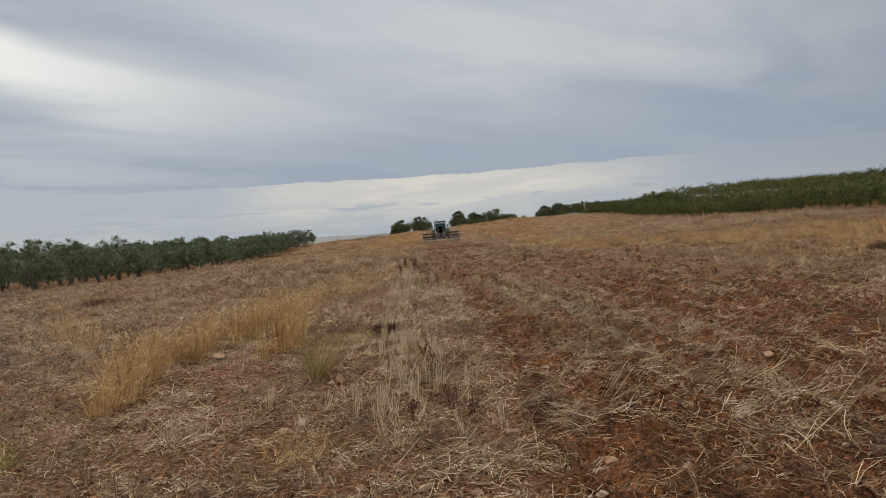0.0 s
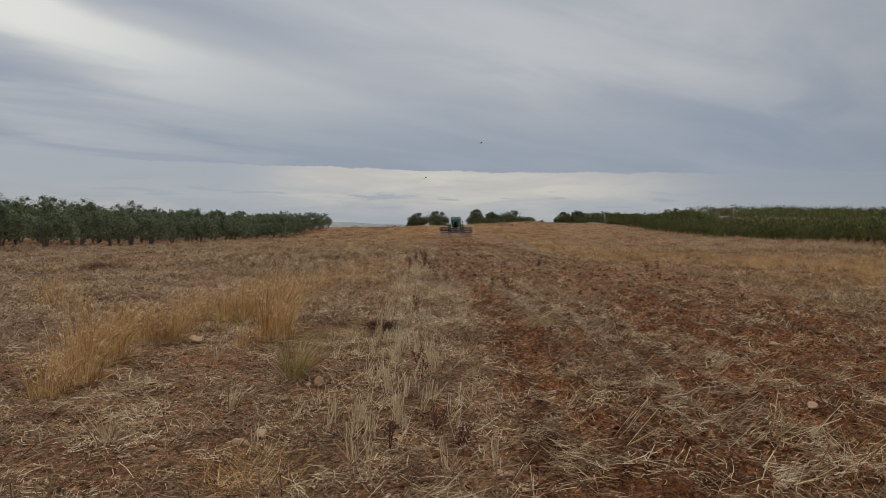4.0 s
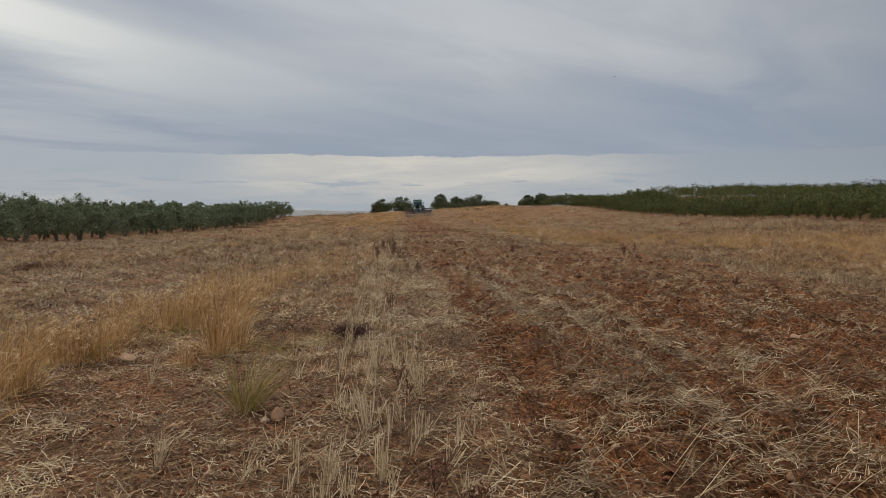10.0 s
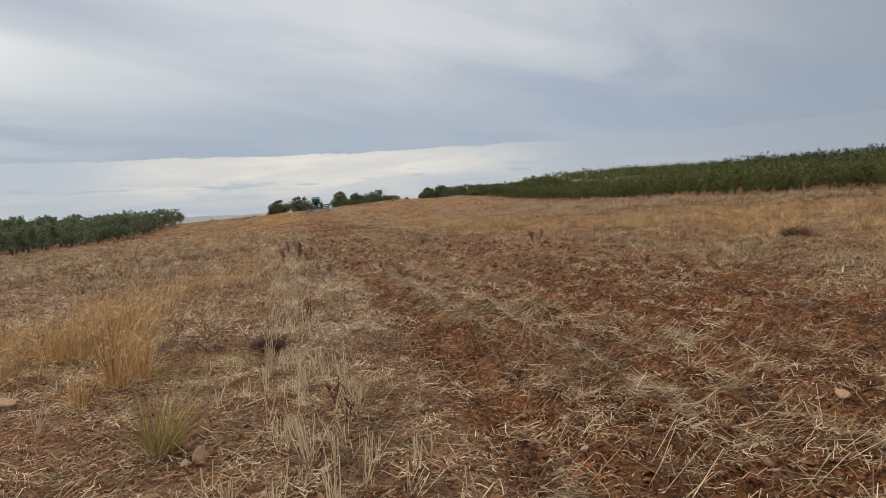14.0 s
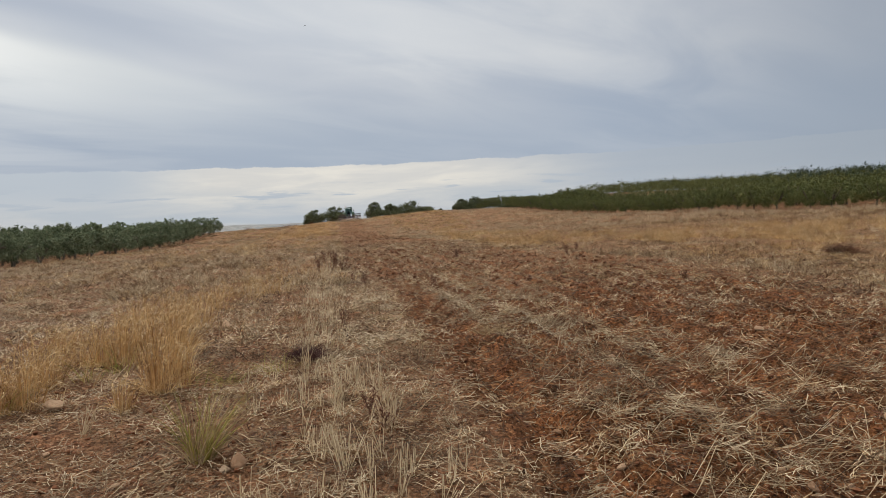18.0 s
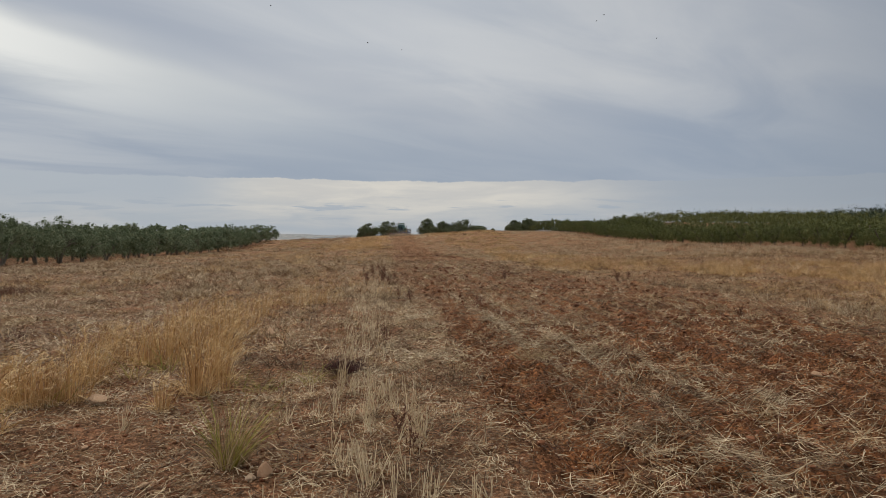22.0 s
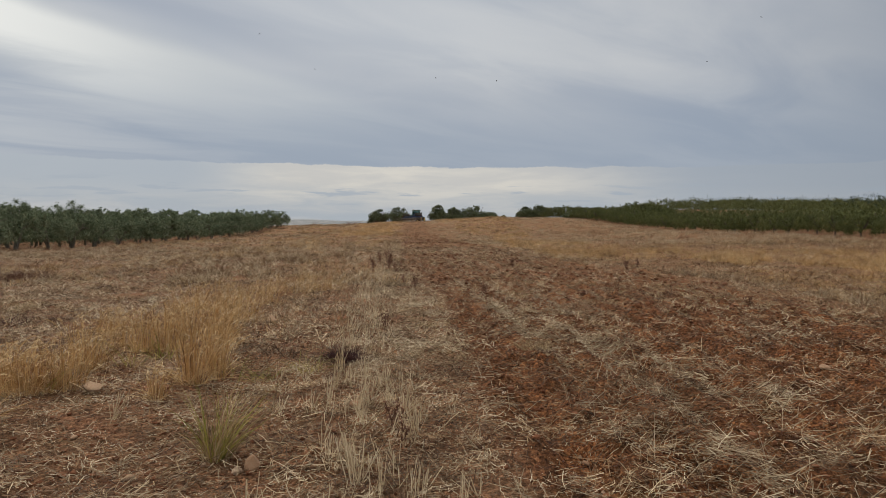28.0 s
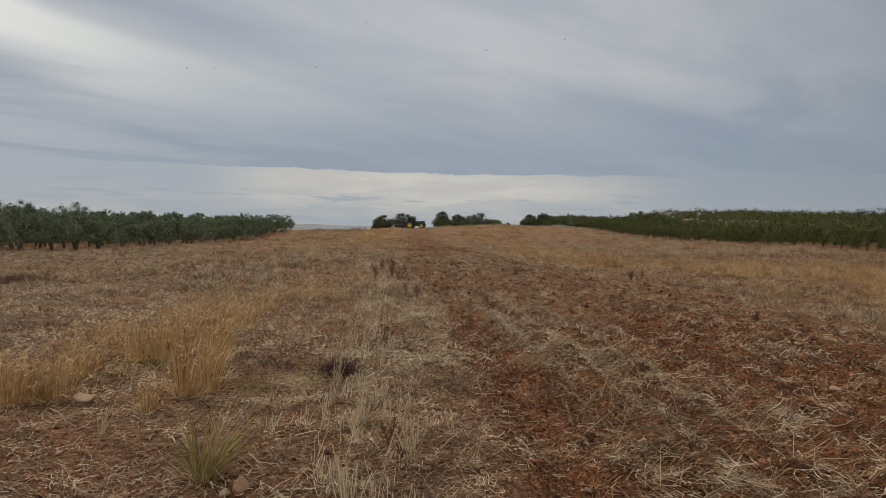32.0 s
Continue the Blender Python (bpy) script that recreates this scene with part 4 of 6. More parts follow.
    for mat, lab, rate, sd in ((PALE_GRASS, "short pale grass beside the tilled soil", 14.0, 261), (BROWN_GRASS, "short brown grass beside the tilled soil", 13.0, 262)):
        stuff("dry_grass", lab, "grass", mat, *tussocks(east, 5, 38, 7, 48, rate, sd, 9, 0.12, 0.06, 0.26, 0.014, 0.5, (25, 86)))
    for mat, lab, rate, sd in ((BLEACHED, "bleached grass below the orchard", 3.4, 271), (BROWN_GRASS, "brown dead grass below the orchard", 1.0, 272)):
        stuff("dry_grass", lab, "grass", mat, *tussocks(east, -4, 40, 48, 170, rate, sd, 10, 0.27, 0.12, 0.45, 0.028, 0.4, (25, 88)))
    # weeds that stand on the skyline
    for cx, cy in ((-30.5, 150), (-29.3, 151), (-22.6, 156), (-21.4, 156), (-20.6, 157), (-16.0, 152)):
        v, f = tuft(cx, cy, 26, 0.6, 1.35, 0.060, 0.35, (40, 88), 2)
        at_foot("weed_clump", v, f, DOCK_SEED, cx, cy, "dry dark weeds standing on the skyline", "weeds", "weeds on the skyline")
    # wild oats west of the stubble row: a joined belt, and single clumps in front of it
    x, y = spread(lambda x, y: oats_left(x, y) * (0.10 + 0.70 * sstep(10.5, 14, y)) * sstep(-0.1, 0.5, vnoise(x * 3.1, y * 3.1, 59)), -8, -1, 4, 30, 170, 118)
    v, f = standing(x, y, 0.22, 0.72, 0.0060, 0.34, (55, 88), 2)
    stuff("dry_grass", "crooked belt of golden wild oats", "grass", OATS, v, f)
    for k, (cx, cy, n, reach, tall) in enumerate(OAT_CLUMPS):
        stems, tips = oat_stems(cx, cy, int(n * 0.26), reach, tall * 1.10)
        v, f = join_sets([stems, tuft(cx, cy, int(n * 0.30), reach * 0.9, tall * 0.60, 0.0075, 0.8, (35, 84), 3)])
        m = 2 * len(tips)
        d = leaning(m, -60, 10)
        heads = blades(np.repeat(tips, 2, 0) + rng.normal(0, 0.008, (m, 3)), d, rng.uniform(0.028, 0.062, m), np.full(m, 0.0095), np.full(m, 0.5), 2)
        clump = at_foot("grass_clump", v, f, OATS, cx, cy, "golden clump of dry wild oats", "grass clump", "clumps of wild oats")
        ear = mesh_object("seed_ear", np.asarray(heads[0]) - np.array([cx, cy, hz(cx, cy)]), heads[1], EAR, clump)
        ear["kind"] = "stuff"
    for cx, cy, n, tall in ((-3.42, 9.85, 26, 0.50), (-3.62, 9.45, 22, 0.45), (-3.90, 8.50, 24, 0.45), (-2.36, 8.95, 16, 0.40), (-4.05, 7.75, 18, 0.42)):
        v, f = tuft(cx, cy, n, 0.13, tall, 0.0075, 0.45, (50, 86), 3)
        at_foot("grass_tuft", v, f, GREEN_GRASS, cx, cy, "half-green blades among dry wild oats", "grass tuft")


def oat_stems(cx, cy, n, reach, tall):
    """Stiff stems that fan out of one root and nod over at the top; returns their ribbons and the nodding tips."""
    a = rng.uniform(0, 2 * math.pi, n)
    r = rng.uniform(0, 1, n) ** 0.7
    out = np.stack([np.cos(a) * r + 0.18, np.sin(a) * r, 0 * a], 1) * rng.uniform(0.4, 1.7, n)[:, None]
    nod = rng.uniform(0, 2 * math.pi, n)
    nod = np.stack([np.cos(nod) + 0.4, np.sin(nod), 0 * nod], 1)
    h = tall * rng.uniform(0.45, 1.05, n) * (1 - 0.22 * r)
    px, py = cx + np.cos(a) * r * reach * 0.85, cy + np.sin(a) * r * reach * 0.85
    b = np.stack([px, py, height(px, py) - 0.02], 1)
    side = np.cross(out + np.array([0, 0, 1.0]), rng.normal(size=(n, 3)))
    side /= np.linalg.norm(side, axis=1, keepdims=True)
    w = rng.uniform(0.0040, 0.0068, n)
    rows, last = [], None
    for u, k in ((0, 1.1), (0.35, 1.0), (0.65, 0.9), (0.85, 0.9), (0.95, 1.5), (1.0, 1.6)):
        over = max(0, u - 0.65) / 0.35
        c = b + out * (h * (0.10 * u + 0.26 * u * u))[:, None] + nod * (h * 0.10 * over ** 1.5)[:, None]
        c[:, 2] += h * (u - 0.11 * over ** 3)
        rows += [c - side * (w * k / 2)[:, None], c + side * (w * k / 2)[:, None]]
        last = c
    v = np.stack(rows, 1).reshape(-1, 3)
    o = (np.arange(n) * 12)[:, None]
    f = np.concatenate([o + np.array([q]) + 2 * k for k in range(5) for q in ([0, 1, 3], [0, 3, 2])])
    return (v, f), last


OAT_CLUMPS = [
    (-3.66, 6.00, 260, 0.20, 0.50), (-3.64, 6.42, 320, 0.22, 0.62), (-3.96, 6.90, 300, 0.24, 0.64), (-3.91, 7.25, 320, 0.20, 0.78), (-3.86, 7.42, 260, 0.18, 0.73), (-4.42, 7.70, 300, 0.26, 0.60),
    (-4.29, 8.43, 320, 0.22, 0.52), (-4.08, 8.41, 320, 0.20, 0.50), (-3.97, 8.50, 280, 0.17, 0.56), (-3.77, 8.56, 300, 0.17, 0.62), (-4.55, 8.75, 240, 0.22, 0.50), (-4.10, 9.54, 340, 0.20, 0.70), (-3.95, 9.30, 200, 0.16, 0.55),
    (-4.22, 10.58, 280, 0.20, 0.52), (-3.82, 10.33, 340, 0.20, 0.62), (-3.55, 10.32, 340, 0.20, 0.64), (-3.69, 11.21, 380, 0.24, 0.72), (-3.30, 11.30, 340, 0.24, 0.66), (-4.05, 11.30, 300, 0.24, 0.58),
    (-2.65, 8.77, 340, 0.14, 0.80), (-2.69, 9.38, 300, 0.17, 0.72), (-2.48, 9.00, 160, 0.12, 0.60), (-3.02, 10.73, 320, 0.18, 0.62), (-2.80, 8.28, 150, 0.10, 0.38), (-3.59, 9.48, 60, 0.08, 0.22), (-4.75, 11.32, 280, 0.24, 0.45),
    (-4.59, 13.72, 320, 0.34, 0.63), (-4.05, 13.69, 340, 0.34, 0.66), (-3.40, 12.60, 320, 0.32, 0.62), (-3.55, 14.60, 280, 0.36, 0.55),
    (-3.36, 16.6, 300, 0.46, 0.50), (-2.80, 17.2, 280, 0.42, 0.46), (-7.2, 11.5, 300, 0.5, 0.46), (-8.3, 12.6, 300, 0.5, 0.46), (-9.5, 14.5, 300, 0.55, 0.46), (-6.4, 10.4, 220, 0.4, 0.42),
]


def build_clumps():
    # the half-green tuft beside the track, and lesser ones
    for cx, cy, n, reach, tall, mat, lab in (
            (-1.62, 9.30, 60, 0.16, 0.34, GREEN_GRASS, "half-green grass tuft leaning over dry soil"),
            (-2.05, 9.0, 60, 0.12, 0.26, GREEN_GRASS, "small greenish grass tuft"),
            (-1.30, 4.52, 420, 0.32, 0.22, OATS, "low brown-gold grass cushion"),
            (-0.95, 4.30, 200, 0.24, 0.16, PALE_GRASS, "low yellowing grass cushion"),
            (0.95, 10.35, 150, 0.20, 0.30, PALE_GRASS, "straw-yellow grass tuft on turned soil"),
            (1.95, 13.5, 260, 0.42, 0.28, GREY_STRAW, "grey dried grass mound on turned soil"),
            (2.45, 13.2, 180, 0.30, 0.24, GREY_STRAW, "grey dried grass mound on turned soil"),
            (1.45, 16.2, 160, 0.30, 0.30, PALE_GRASS, "straw-yellow grass tuft on turned soil"),
            (3.1, 15.2, 160, 0.35, 0.26, PALE_GRASS, "straw-yellow grass tuft on turned soil"),
            (-11.9, 20.1, 1400, 0.55, 0.50, DOCK_AND_SHADE, "dead brown bush in the grass"),
            (11.3, 17.25, 2000, 0.22, 0.40, DOCK_AND_SHADE, "dark withered weed mound in the grass"),
            (-6.9, 12.2, 260, 0.35, 0.28, DARK_WEED, "dark withered weed mound in the grass"),
            (-3.75, 4.55, 200, 0.25, 0.35, GREEN_GRASS, "dull green weed beside cut stubble"),
            (5.9, 14.2, 120, 0.3, 0.24, DARK_WEED, "dark withered weed on turned soil"),
            (-1.33, 9.76, 1300, 0.15, 0.22, DARK_WEED, "dark purple withered weed cushion")):
        v, f = tuft(cx, cy, n, reach, tall, 0.0052, 0.55, (25, 86), 3)
        at_foot("grass_tuft", v, f, mat, cx, cy, lab, "grass tuft")
    for mat, n, tall, reach, lean, lab in ((GREEN_GRASS, 100, 0.62, 0.07, 0.15, "half-green grass tuft leaning over dry soil"), (PALE_GRASS, 110, 0.66, 0.09, 0.10, "dry straw-coloured blades leaning out of a green tuft")):
        v, f = tuft(-1.71, 6.78, n, reach, tall, 0.0072, 0.32, (62, 89), 4)
        up_by = v[:, 2:3] - hz(-1.71, 6.78)
        v[:, :2] += (up_by * lean + up_by ** 2 * 0.45) * np.array([[1.0, 0.2]])
        at_foot("grass_tuft", v, f, mat, -1.71, 6.78, lab, "grass tuft")
    # standing stubble of the drill row west of the tilled edge
    g = np.random.default_rng(5)
    for k in range(270):
        u = g.uniform(0, 1)
        cy = 4.6 + 19 * u ** 1.1
        cx = np.interp(cy, (4, 6.5, 9.4, 12.7, 16, 24), (-0.55, -0.62, -1.12, -1.42, -1.6, -2.3)) + g.normal(0, 0.42 if cy < 9.5 else 0.20)
        n = int(g.uniform(3, 13) * (1.0 if cy < 9.5 else 0.7))
        a, r = rng.uniform(0, 2 * math.pi, n), rng.uniform(0, 0.055 + 0.05 * u, n)
        L = rng.uniform(0.06, 0.21 if cy < 9.5 else 0.20, n)
        d = leaning(n, g.uniform(30, 70), 88, g.normal(0.5, 0.9), 0.8)
        px, py = cx + r * np.cos(a) * 0.7, cy + r * np.sin(a) * 1.8
        mid = np.stack([px, py, height(px, py)], 1) + d * (L * 0.48)[:, None]
        v, f = rods(mid, d, L, rng.uniform(0.0034, 0.0052, n))
        at_foot("stubble_clump", v, f, STUBBLE, cx, cy, "standing pale stubble stalks", "stubble", "stubble of the drill row")["kind"] = "stuff"
    # short stubs of the other drill rows, right across the west side
    x, y = spread(lambda x, y: (1 - tilled_mask(x, y)) * (x < till_left(y)) * sstep(0.35, 0.9, np.cos(2 * math.pi * (x + 0.05 * y) / 0.42)) * sstep(-0.1, 0.35, vnoise(x * 0.8, y * 0.6, 94)), -11, 0.4, 3.2, 17, 110, 95)
    d, L = leaning(len(x), 45, 88), rng.uniform(0.05, 0.19, len(x))
    stuff("stubble", "short bleached stubs of cut stalks in rows", "stubble", GREY_STRAW, *rods(np.stack([x, y, height(x, y)], 1) + d * (L * 0.48)[:, None], d, L, rng.uniform(0.0034, 0.0056, len(x))))
    for cx, cy, n, tall in ((-2.85, 7.65, 16, 0.24), (-1.90, 5.70, 22, 0.22), (-0.72, 6.40, 26, 0.30), (-0.83, 7.95, 18, 0.25), (-1.28, 9.25, 26, 0.27), (-2.45, 4.90, 14, 0.26), (-1.54, 11.7, 16, 0.28), (-1.83, 15.6, 16, 0.30), (-0.55, 5.6, 24, 0.26), (-0.42, 7.2, 22, 0.25)):
        a, r = rng.uniform(0, 2 * math.pi, n), rng.uniform(0, 0.055, n)
        d = leaning(n, 50, 86, g.uniform(0, 6.28), 0.6)
        L = tall * rng.uniform(0.45, 1.1, n)
        px, py = cx + r * np.cos(a), cy + r * np.sin(a) * 1.5
        v, f = rods(np.stack([px, py, height(px, py)], 1) + d * (L * 0.48)[:, None], d, L, rng.uniform(0.0036, 0.0054, n))
        at_foot("stubble_clump", v, f, STUBBLE, cx, cy, "standing pale stubble stalks", "stubble", "stubble of the drill row")["kind"] = "stuff"
    # loose sheaves of long straw thrown up by the tines
    for cx, cy, n, grain, lab in ((2.35, 5.55, 130, 2.3, "loose sheaf of long pale straw"), (2.0, 6.3, 110, 2.2, "loose sheaf of long pale straw"), (2.75, 4.85, 120, 2.6, "loose sheaf of long pale straw"),
                             (1.2, 7.0, 90, 1.0, "loose sheaf of long pale straw"), (1.55, 8.6, 110, 0.5, "loose mat of grey straw"), (1.0, 8.0, 90, 2.6, "loose mat of grey straw"),
                             (2.6, 8.2, 100, 2.0, "loose mat of grey straw"), (-0.05, 4.3, 120, 1.7, "loose mat of grey straw"), (0.1, 9.2, 110, 2.6, "loose mat of grey straw"),
                             (3.6, 7.4, 90, 2.0, "loose mat of grey straw"), (0.75, 5.6, 100, 2.4, "loose sheaf of long pale straw"), (0.9, 11.5, 120, 1.3, "loose mat of grey straw"), (1.9, 10.6, 130, 1.8, "loose mat of grey straw")):
        n = int(n * (0.42 if "sheaf" in lab else 1.1))
        px, py = cx + g.normal(0, 0.24, n), cy + g.normal(0, 0.24, n)
        d = leaning(n, -3, 58, grain, 0.45)
        L = rng.uniform(0.12, 0.38 if "sheaf" in lab else 0.24, n)
        mid = np.stack([px, py, height(px, py) + 0.02 + rng.uniform(0, 0.05, n) + np.abs(d[:, 2]) * L / 2], 1)
        v, f = rods(mid, d, L, rng.uniform(0.0024, 0.0036, n))
        at_foot("straw_heap", v, f, GREY_STRAW, cx, cy, lab, "straw heap", "straw heaps on the tilled soil")["kind"] = "stuff"
    # a few whole stalks that stick up out of the mats
    for cx, cy, n, heading in ((2.45, 4.75, 26, 2.4), (2.75, 4.95, 22, 2.7), (2.30, 5.60, 18, 2.2), (2.05, 4.30, 14, 1.8), (1.05, 5.35, 10, 1.2), (2.35, 7.45, 14, 2.4), (2.70, 7.20, 14, 2.6)):
        px, py = cx + g.normal(0, 0.16, n), cy + g.normal(0, 0.16, n)
        d, L = leaning(n, 22, 62, heading, 0.7), rng.uniform(0.22, 0.46, n)
        v, f = rods(np.stack([px, py, height(px, py)], 1) + d * (L * 0.48)[:, None], d, L, rng.uniform(0.0026, 0.0040, n))
        at_foot("straw_heap", v, f, STRAW, cx, cy, "long pale stalks standing out of matted straw", "straw heap", "straw heaps on the tilled soil")["kind"] = "stuff"


def rock_mesh(seed, flat):
    bm = bmesh.new()
    bmesh.ops.create_icosphere(bm, subdivisions=3, radius=0.5)
    g = np.random.default_rng(int(seed * 100))
    for q in range(9):                       # broken faces
        d = Vector(g.normal(size=3)).normalized()
        h = g.uniform(0.26, 0.40)
        for v in bm.verts:
            over = v.co.dot(d) - h
            if over > 0:
                v.co -= d * over
    for v in bm.verts:
        p = v.co
        k = 1 + 0.22 * noise.noise(p * 2.1 + Vector((seed * 3.1, seed, 0))) + 0.12 * noise.noise(p * 5.0 + Vector((0, seed * 2.7, 1)))
        v.co = Vector((p.x * k * (1.0 + 0.25 * math.sin(seed)), p.y * k, p.z * k * flat))
    me = bpy.data.meshes.new("rock")
    bm.to_mesh(me)
    bm.free()
    me.polygons.foreach_set("use_smooth", [True] * len(me.polygons))
    me.materials.append(STONE)
    return me


def build_rocks():
    kinds = [rock_mesh(k * 1.37 + 0.4, fl) for k, fl in enumerate((0.62, 0.75, 0.5, 0.85, 0.66, 0.55))]
    g = np.random.default_rng(12)
    for k, (x, y, s) in enumerate(ROCKS):
        ob = new("rock", kinds[k % 6])
        ob.location = (x, y, hz(x, y) + 0.17 * s)
        ob.rotation_euler = (g.uniform(-0.15, 0.15), g.uniform(-0.15, 0.15), g.uniform(0, 6.28))
        s *= 0.76
        ob.scale = (s, s * g.uniform(0.8, 1.0), s)
        tagged(ob, "rounded buff limestone, half sunk in red soil", "rock", "field stones")
    n = 0
    while n < 170:
        y = 3.2 + 12 * g.uniform(0, 1) ** 1.3
        x = g.uniform(-0.85, 0.85) * (y + 0.5)
        if x > till_left(y) and g.uniform() < 0.35:
            continue
        s = 0.022 + 0.055 * g.uniform() ** 2.5
        ob = new("stone", kinds[g.integers(6)])
        ob.location = (x, y, hz(x, y) + 0.15 * s)
        ob.rotation_euler = (g.uniform(-0.5, 0.5), g.uniform(-0.5, 0.5), g.uniform(0, 6.28))
        ob.scale = (s, s * g.uniform(0.7, 1.0), s)
        tagged(ob, "small buff stone lying on the soil", "stone", "small field stones")
        n += 1


ROCKS = [(-0.32, 10.3, 0.16), (-1.50, 6.54, 0.10), (-3.47, 8.45, 0.26), (-1.42, 6.64, 0.21), (1.40, 7.60, 0.16), (0.25, 4.62, 0.115), (0.86, 4.10, 0.12),
         (1.90, 4.62, 0.10), (0.68, 3.55, 0.10), (1.20, 3.62, 0.10), (0.47, 3.82, 0.085), (-0.34, 3.70, 0.10), (-1.45, 5.10, 0.15), (-1.53, 4.95, 0.14), (2.72, 4.42, 0.13),
         (1.81, 5.48, 0.11), (-0.48, 4.95, 0.075), (-2.31, 3.95, 0.09), (-2.73, 4.14, 0.085), (2.88, 6.18, 0.13), (1.79, 5.72, 0.09), (2.07, 5.54, 0.07), (1.81, 5.43, 0.11),
         (0.94, 5.96, 0.09), (0.75, 5.90, 0.09), (0.81, 6.87, 0.07), (2.48, 5.68, 0.08), (1.92, 8.70, 0.13), (-2.00, 5.95, 0.13), (-2.18, 4.93, 0.09), (-2.05, 4.75, 0.08),
         (-2.17, 6.50, 0.09), (-0.92, 7.88, 0.16), (-2.78, 12.2, 0.28), (-2.55, 6.28, 0.10), (-2.91, 7.18, 0.075), (2.02, 8.90, 0.12), (4.06, 9.48, 0.14), (5.35, 12.4, 0.15), (6.4, 8.75, 0.16)]


def grains(x, y, s, g):
    """Small uneven eight-sided lumps."""
    n = len(x)
    c = np.stack([x, y, height(x, y) + s * 0.25], 1)
    o = np.array([(1, 0, 0), (-1, 0, 0), (0, 1, 0), (0, -1, 0), (0, 0, 1), (0, 0, -1)], float)
    v = c[:, None] + (o[None] * g.uniform(0.7, 1.2, (n, 6, 1)) + g.normal(0, 0.2, (n, 6, 3))) * s[:, None, None]
    t = np.array([(0, 2, 4), (2, 1, 4), (1, 3, 4), (3, 0, 4), (2, 0, 5), (1, 2, 5), (3, 1, 5), (0, 3, 5)])
    return v.reshape(-1, 3), (np.arange(n)[:, None, None] * 6 + t[None]).reshape(-1, 3)


def lumps(x, y, s, g):
    """Larger crumbs, twenty-sided and battered."""
    n = len(x)
    bm = bmesh.new()
    bmesh.ops.create_icosphere(bm, subdivisions=1, radius=1)
    o = np.array([v.co[:] for v in bm.verts])
    t = np.array([[v.index for v in q.verts] for q in bm.faces])
    bm.free()
    k = len(o)
    flat = np.stack([g.uniform(0.7, 1.3, n), g.uniform(0.7, 1.3, n), g.uniform(0.5, 0.9, n)], 1)
    a = g.uniform(0, 6.28, n)
    v = o[None] * g.uniform(0.72, 1.2, (n, k, 1)) * flat[:, None]
    v = np.stack([v[..., 0] * np.cos(a)[:, None] - v[..., 1] * np.sin(a)[:, None], v[..., 0] * np.sin(a)[:, None] + v[..., 1] * np.cos(a)[:, None], v[..., 2]], -1)
    v = np.stack([x, y, height(x, y) + s * 0.25], 1)[:, None] + v * s[:, None, None]
    return v.reshape(-1, 3), (np.arange(n)[:, None, None] * k + t[None]).reshape(-1, 3)


def crumbs(x, y, s, g):
    big = s > 0.0125
    return join_sets([grains(x[~big], y[~big], s[~big], g), lumps(x[big], y[big], s[big], g)])


def build_clods():
    """Crumbs of turned earth."""
    g = np.random.default_rng(9)
    x, y = spread(lambda x, y: tilled_mask(x, y) * (0.35 + 0.65 * sstep(-0.2, 0.3, vnoise(x * 1.2, y * 1.2, 83))), -1, 12, 3, 14, 260, 120)
    v, f = crumbs(x, y, 0.005 + 0.019 * g.uniform(0, 1, len(x)) ** 3.0, g)
    ob = mesh_object("clods", v, f, CLOD)
    tagged(ob, "crumbs of freshly turned red earth", "clods", kind="stuff")
    for y0, y1, rate, s0, s1, sd in ((4, 14, 14, 0.015, 0.045, 125), (14, 34, 14, 0.020, 0.075, 126), (34, 100, 1.8, 0.04, 0.11, 128)):
        x, y = spread(lambda x, y: tilled_mask(x, y) * (0.3 + 0.7 * sstep(-0.2, 0.3, vnoise(x * 0.7, y * 0.7, 89))), -8, 10, y0, y1, rate, sd)
        v, f = lumps(x, y, s0 + (s1 - s0) * g.uniform(0, 1, len(x)) ** 2.5, g)
        tagged(mesh_object("clods", v, f, CLOD), "clods of turned red earth up the tilled strip", "clods", kind="stuff")
    x, y = spread(lambda x, y: (1 - tilled_mask(x, y)) * (0.2 + 0.8 * sstep(-0.2, 0.4, vnoise(x * 0.9, y * 0.9, 87))), -7, 2, 3, 12, 190, 124)
    v, f = crumbs(x, y, 0.004 + 0.022 * g.uniform(0, 1, len(x)) ** 4.0, g)
    tagged(mesh_object("clods", v, f, CLOD), "dry crumbs of red earth between the stubble", "clods", kind="stuff")
    x, y = spread(lambda x, y: (1 - 0.7 * tilled_mask(x, y)) * (0.3 + 0.7 * sstep(-0.3, 0.4, vnoise(x * 0.8, y * 0.8, 85))), -7, 8, 2.8, 12, 170, 122)
    v, f = grains(x, y, 0.004 + 0.013 * g.uniform(0, 1, len(x)) ** 2.5, g)
    tagged(mesh_object("pebbles", v, f, PEBBLE), "small buff pebbles strewn over the soil", "pebbles", kind="stuff")


PEBBLE = blade_material("buff_pebbles", (0.0, (0.16, 0.088, 0.052)), (0.5, (0.36, 0.24, 0.155)), (1.0, (0.58, 0.47, 0.36)), rough=0.9, through_light=0.0)
CLOD = blade_material("red_clods", (0.0, (0.075, 0.026, 0.011)), (0.5, (0.165, 0.064, 0.029)), (1.0, (0.270, 0.122, 0.064)), rough=0.95, through_light=0.0)


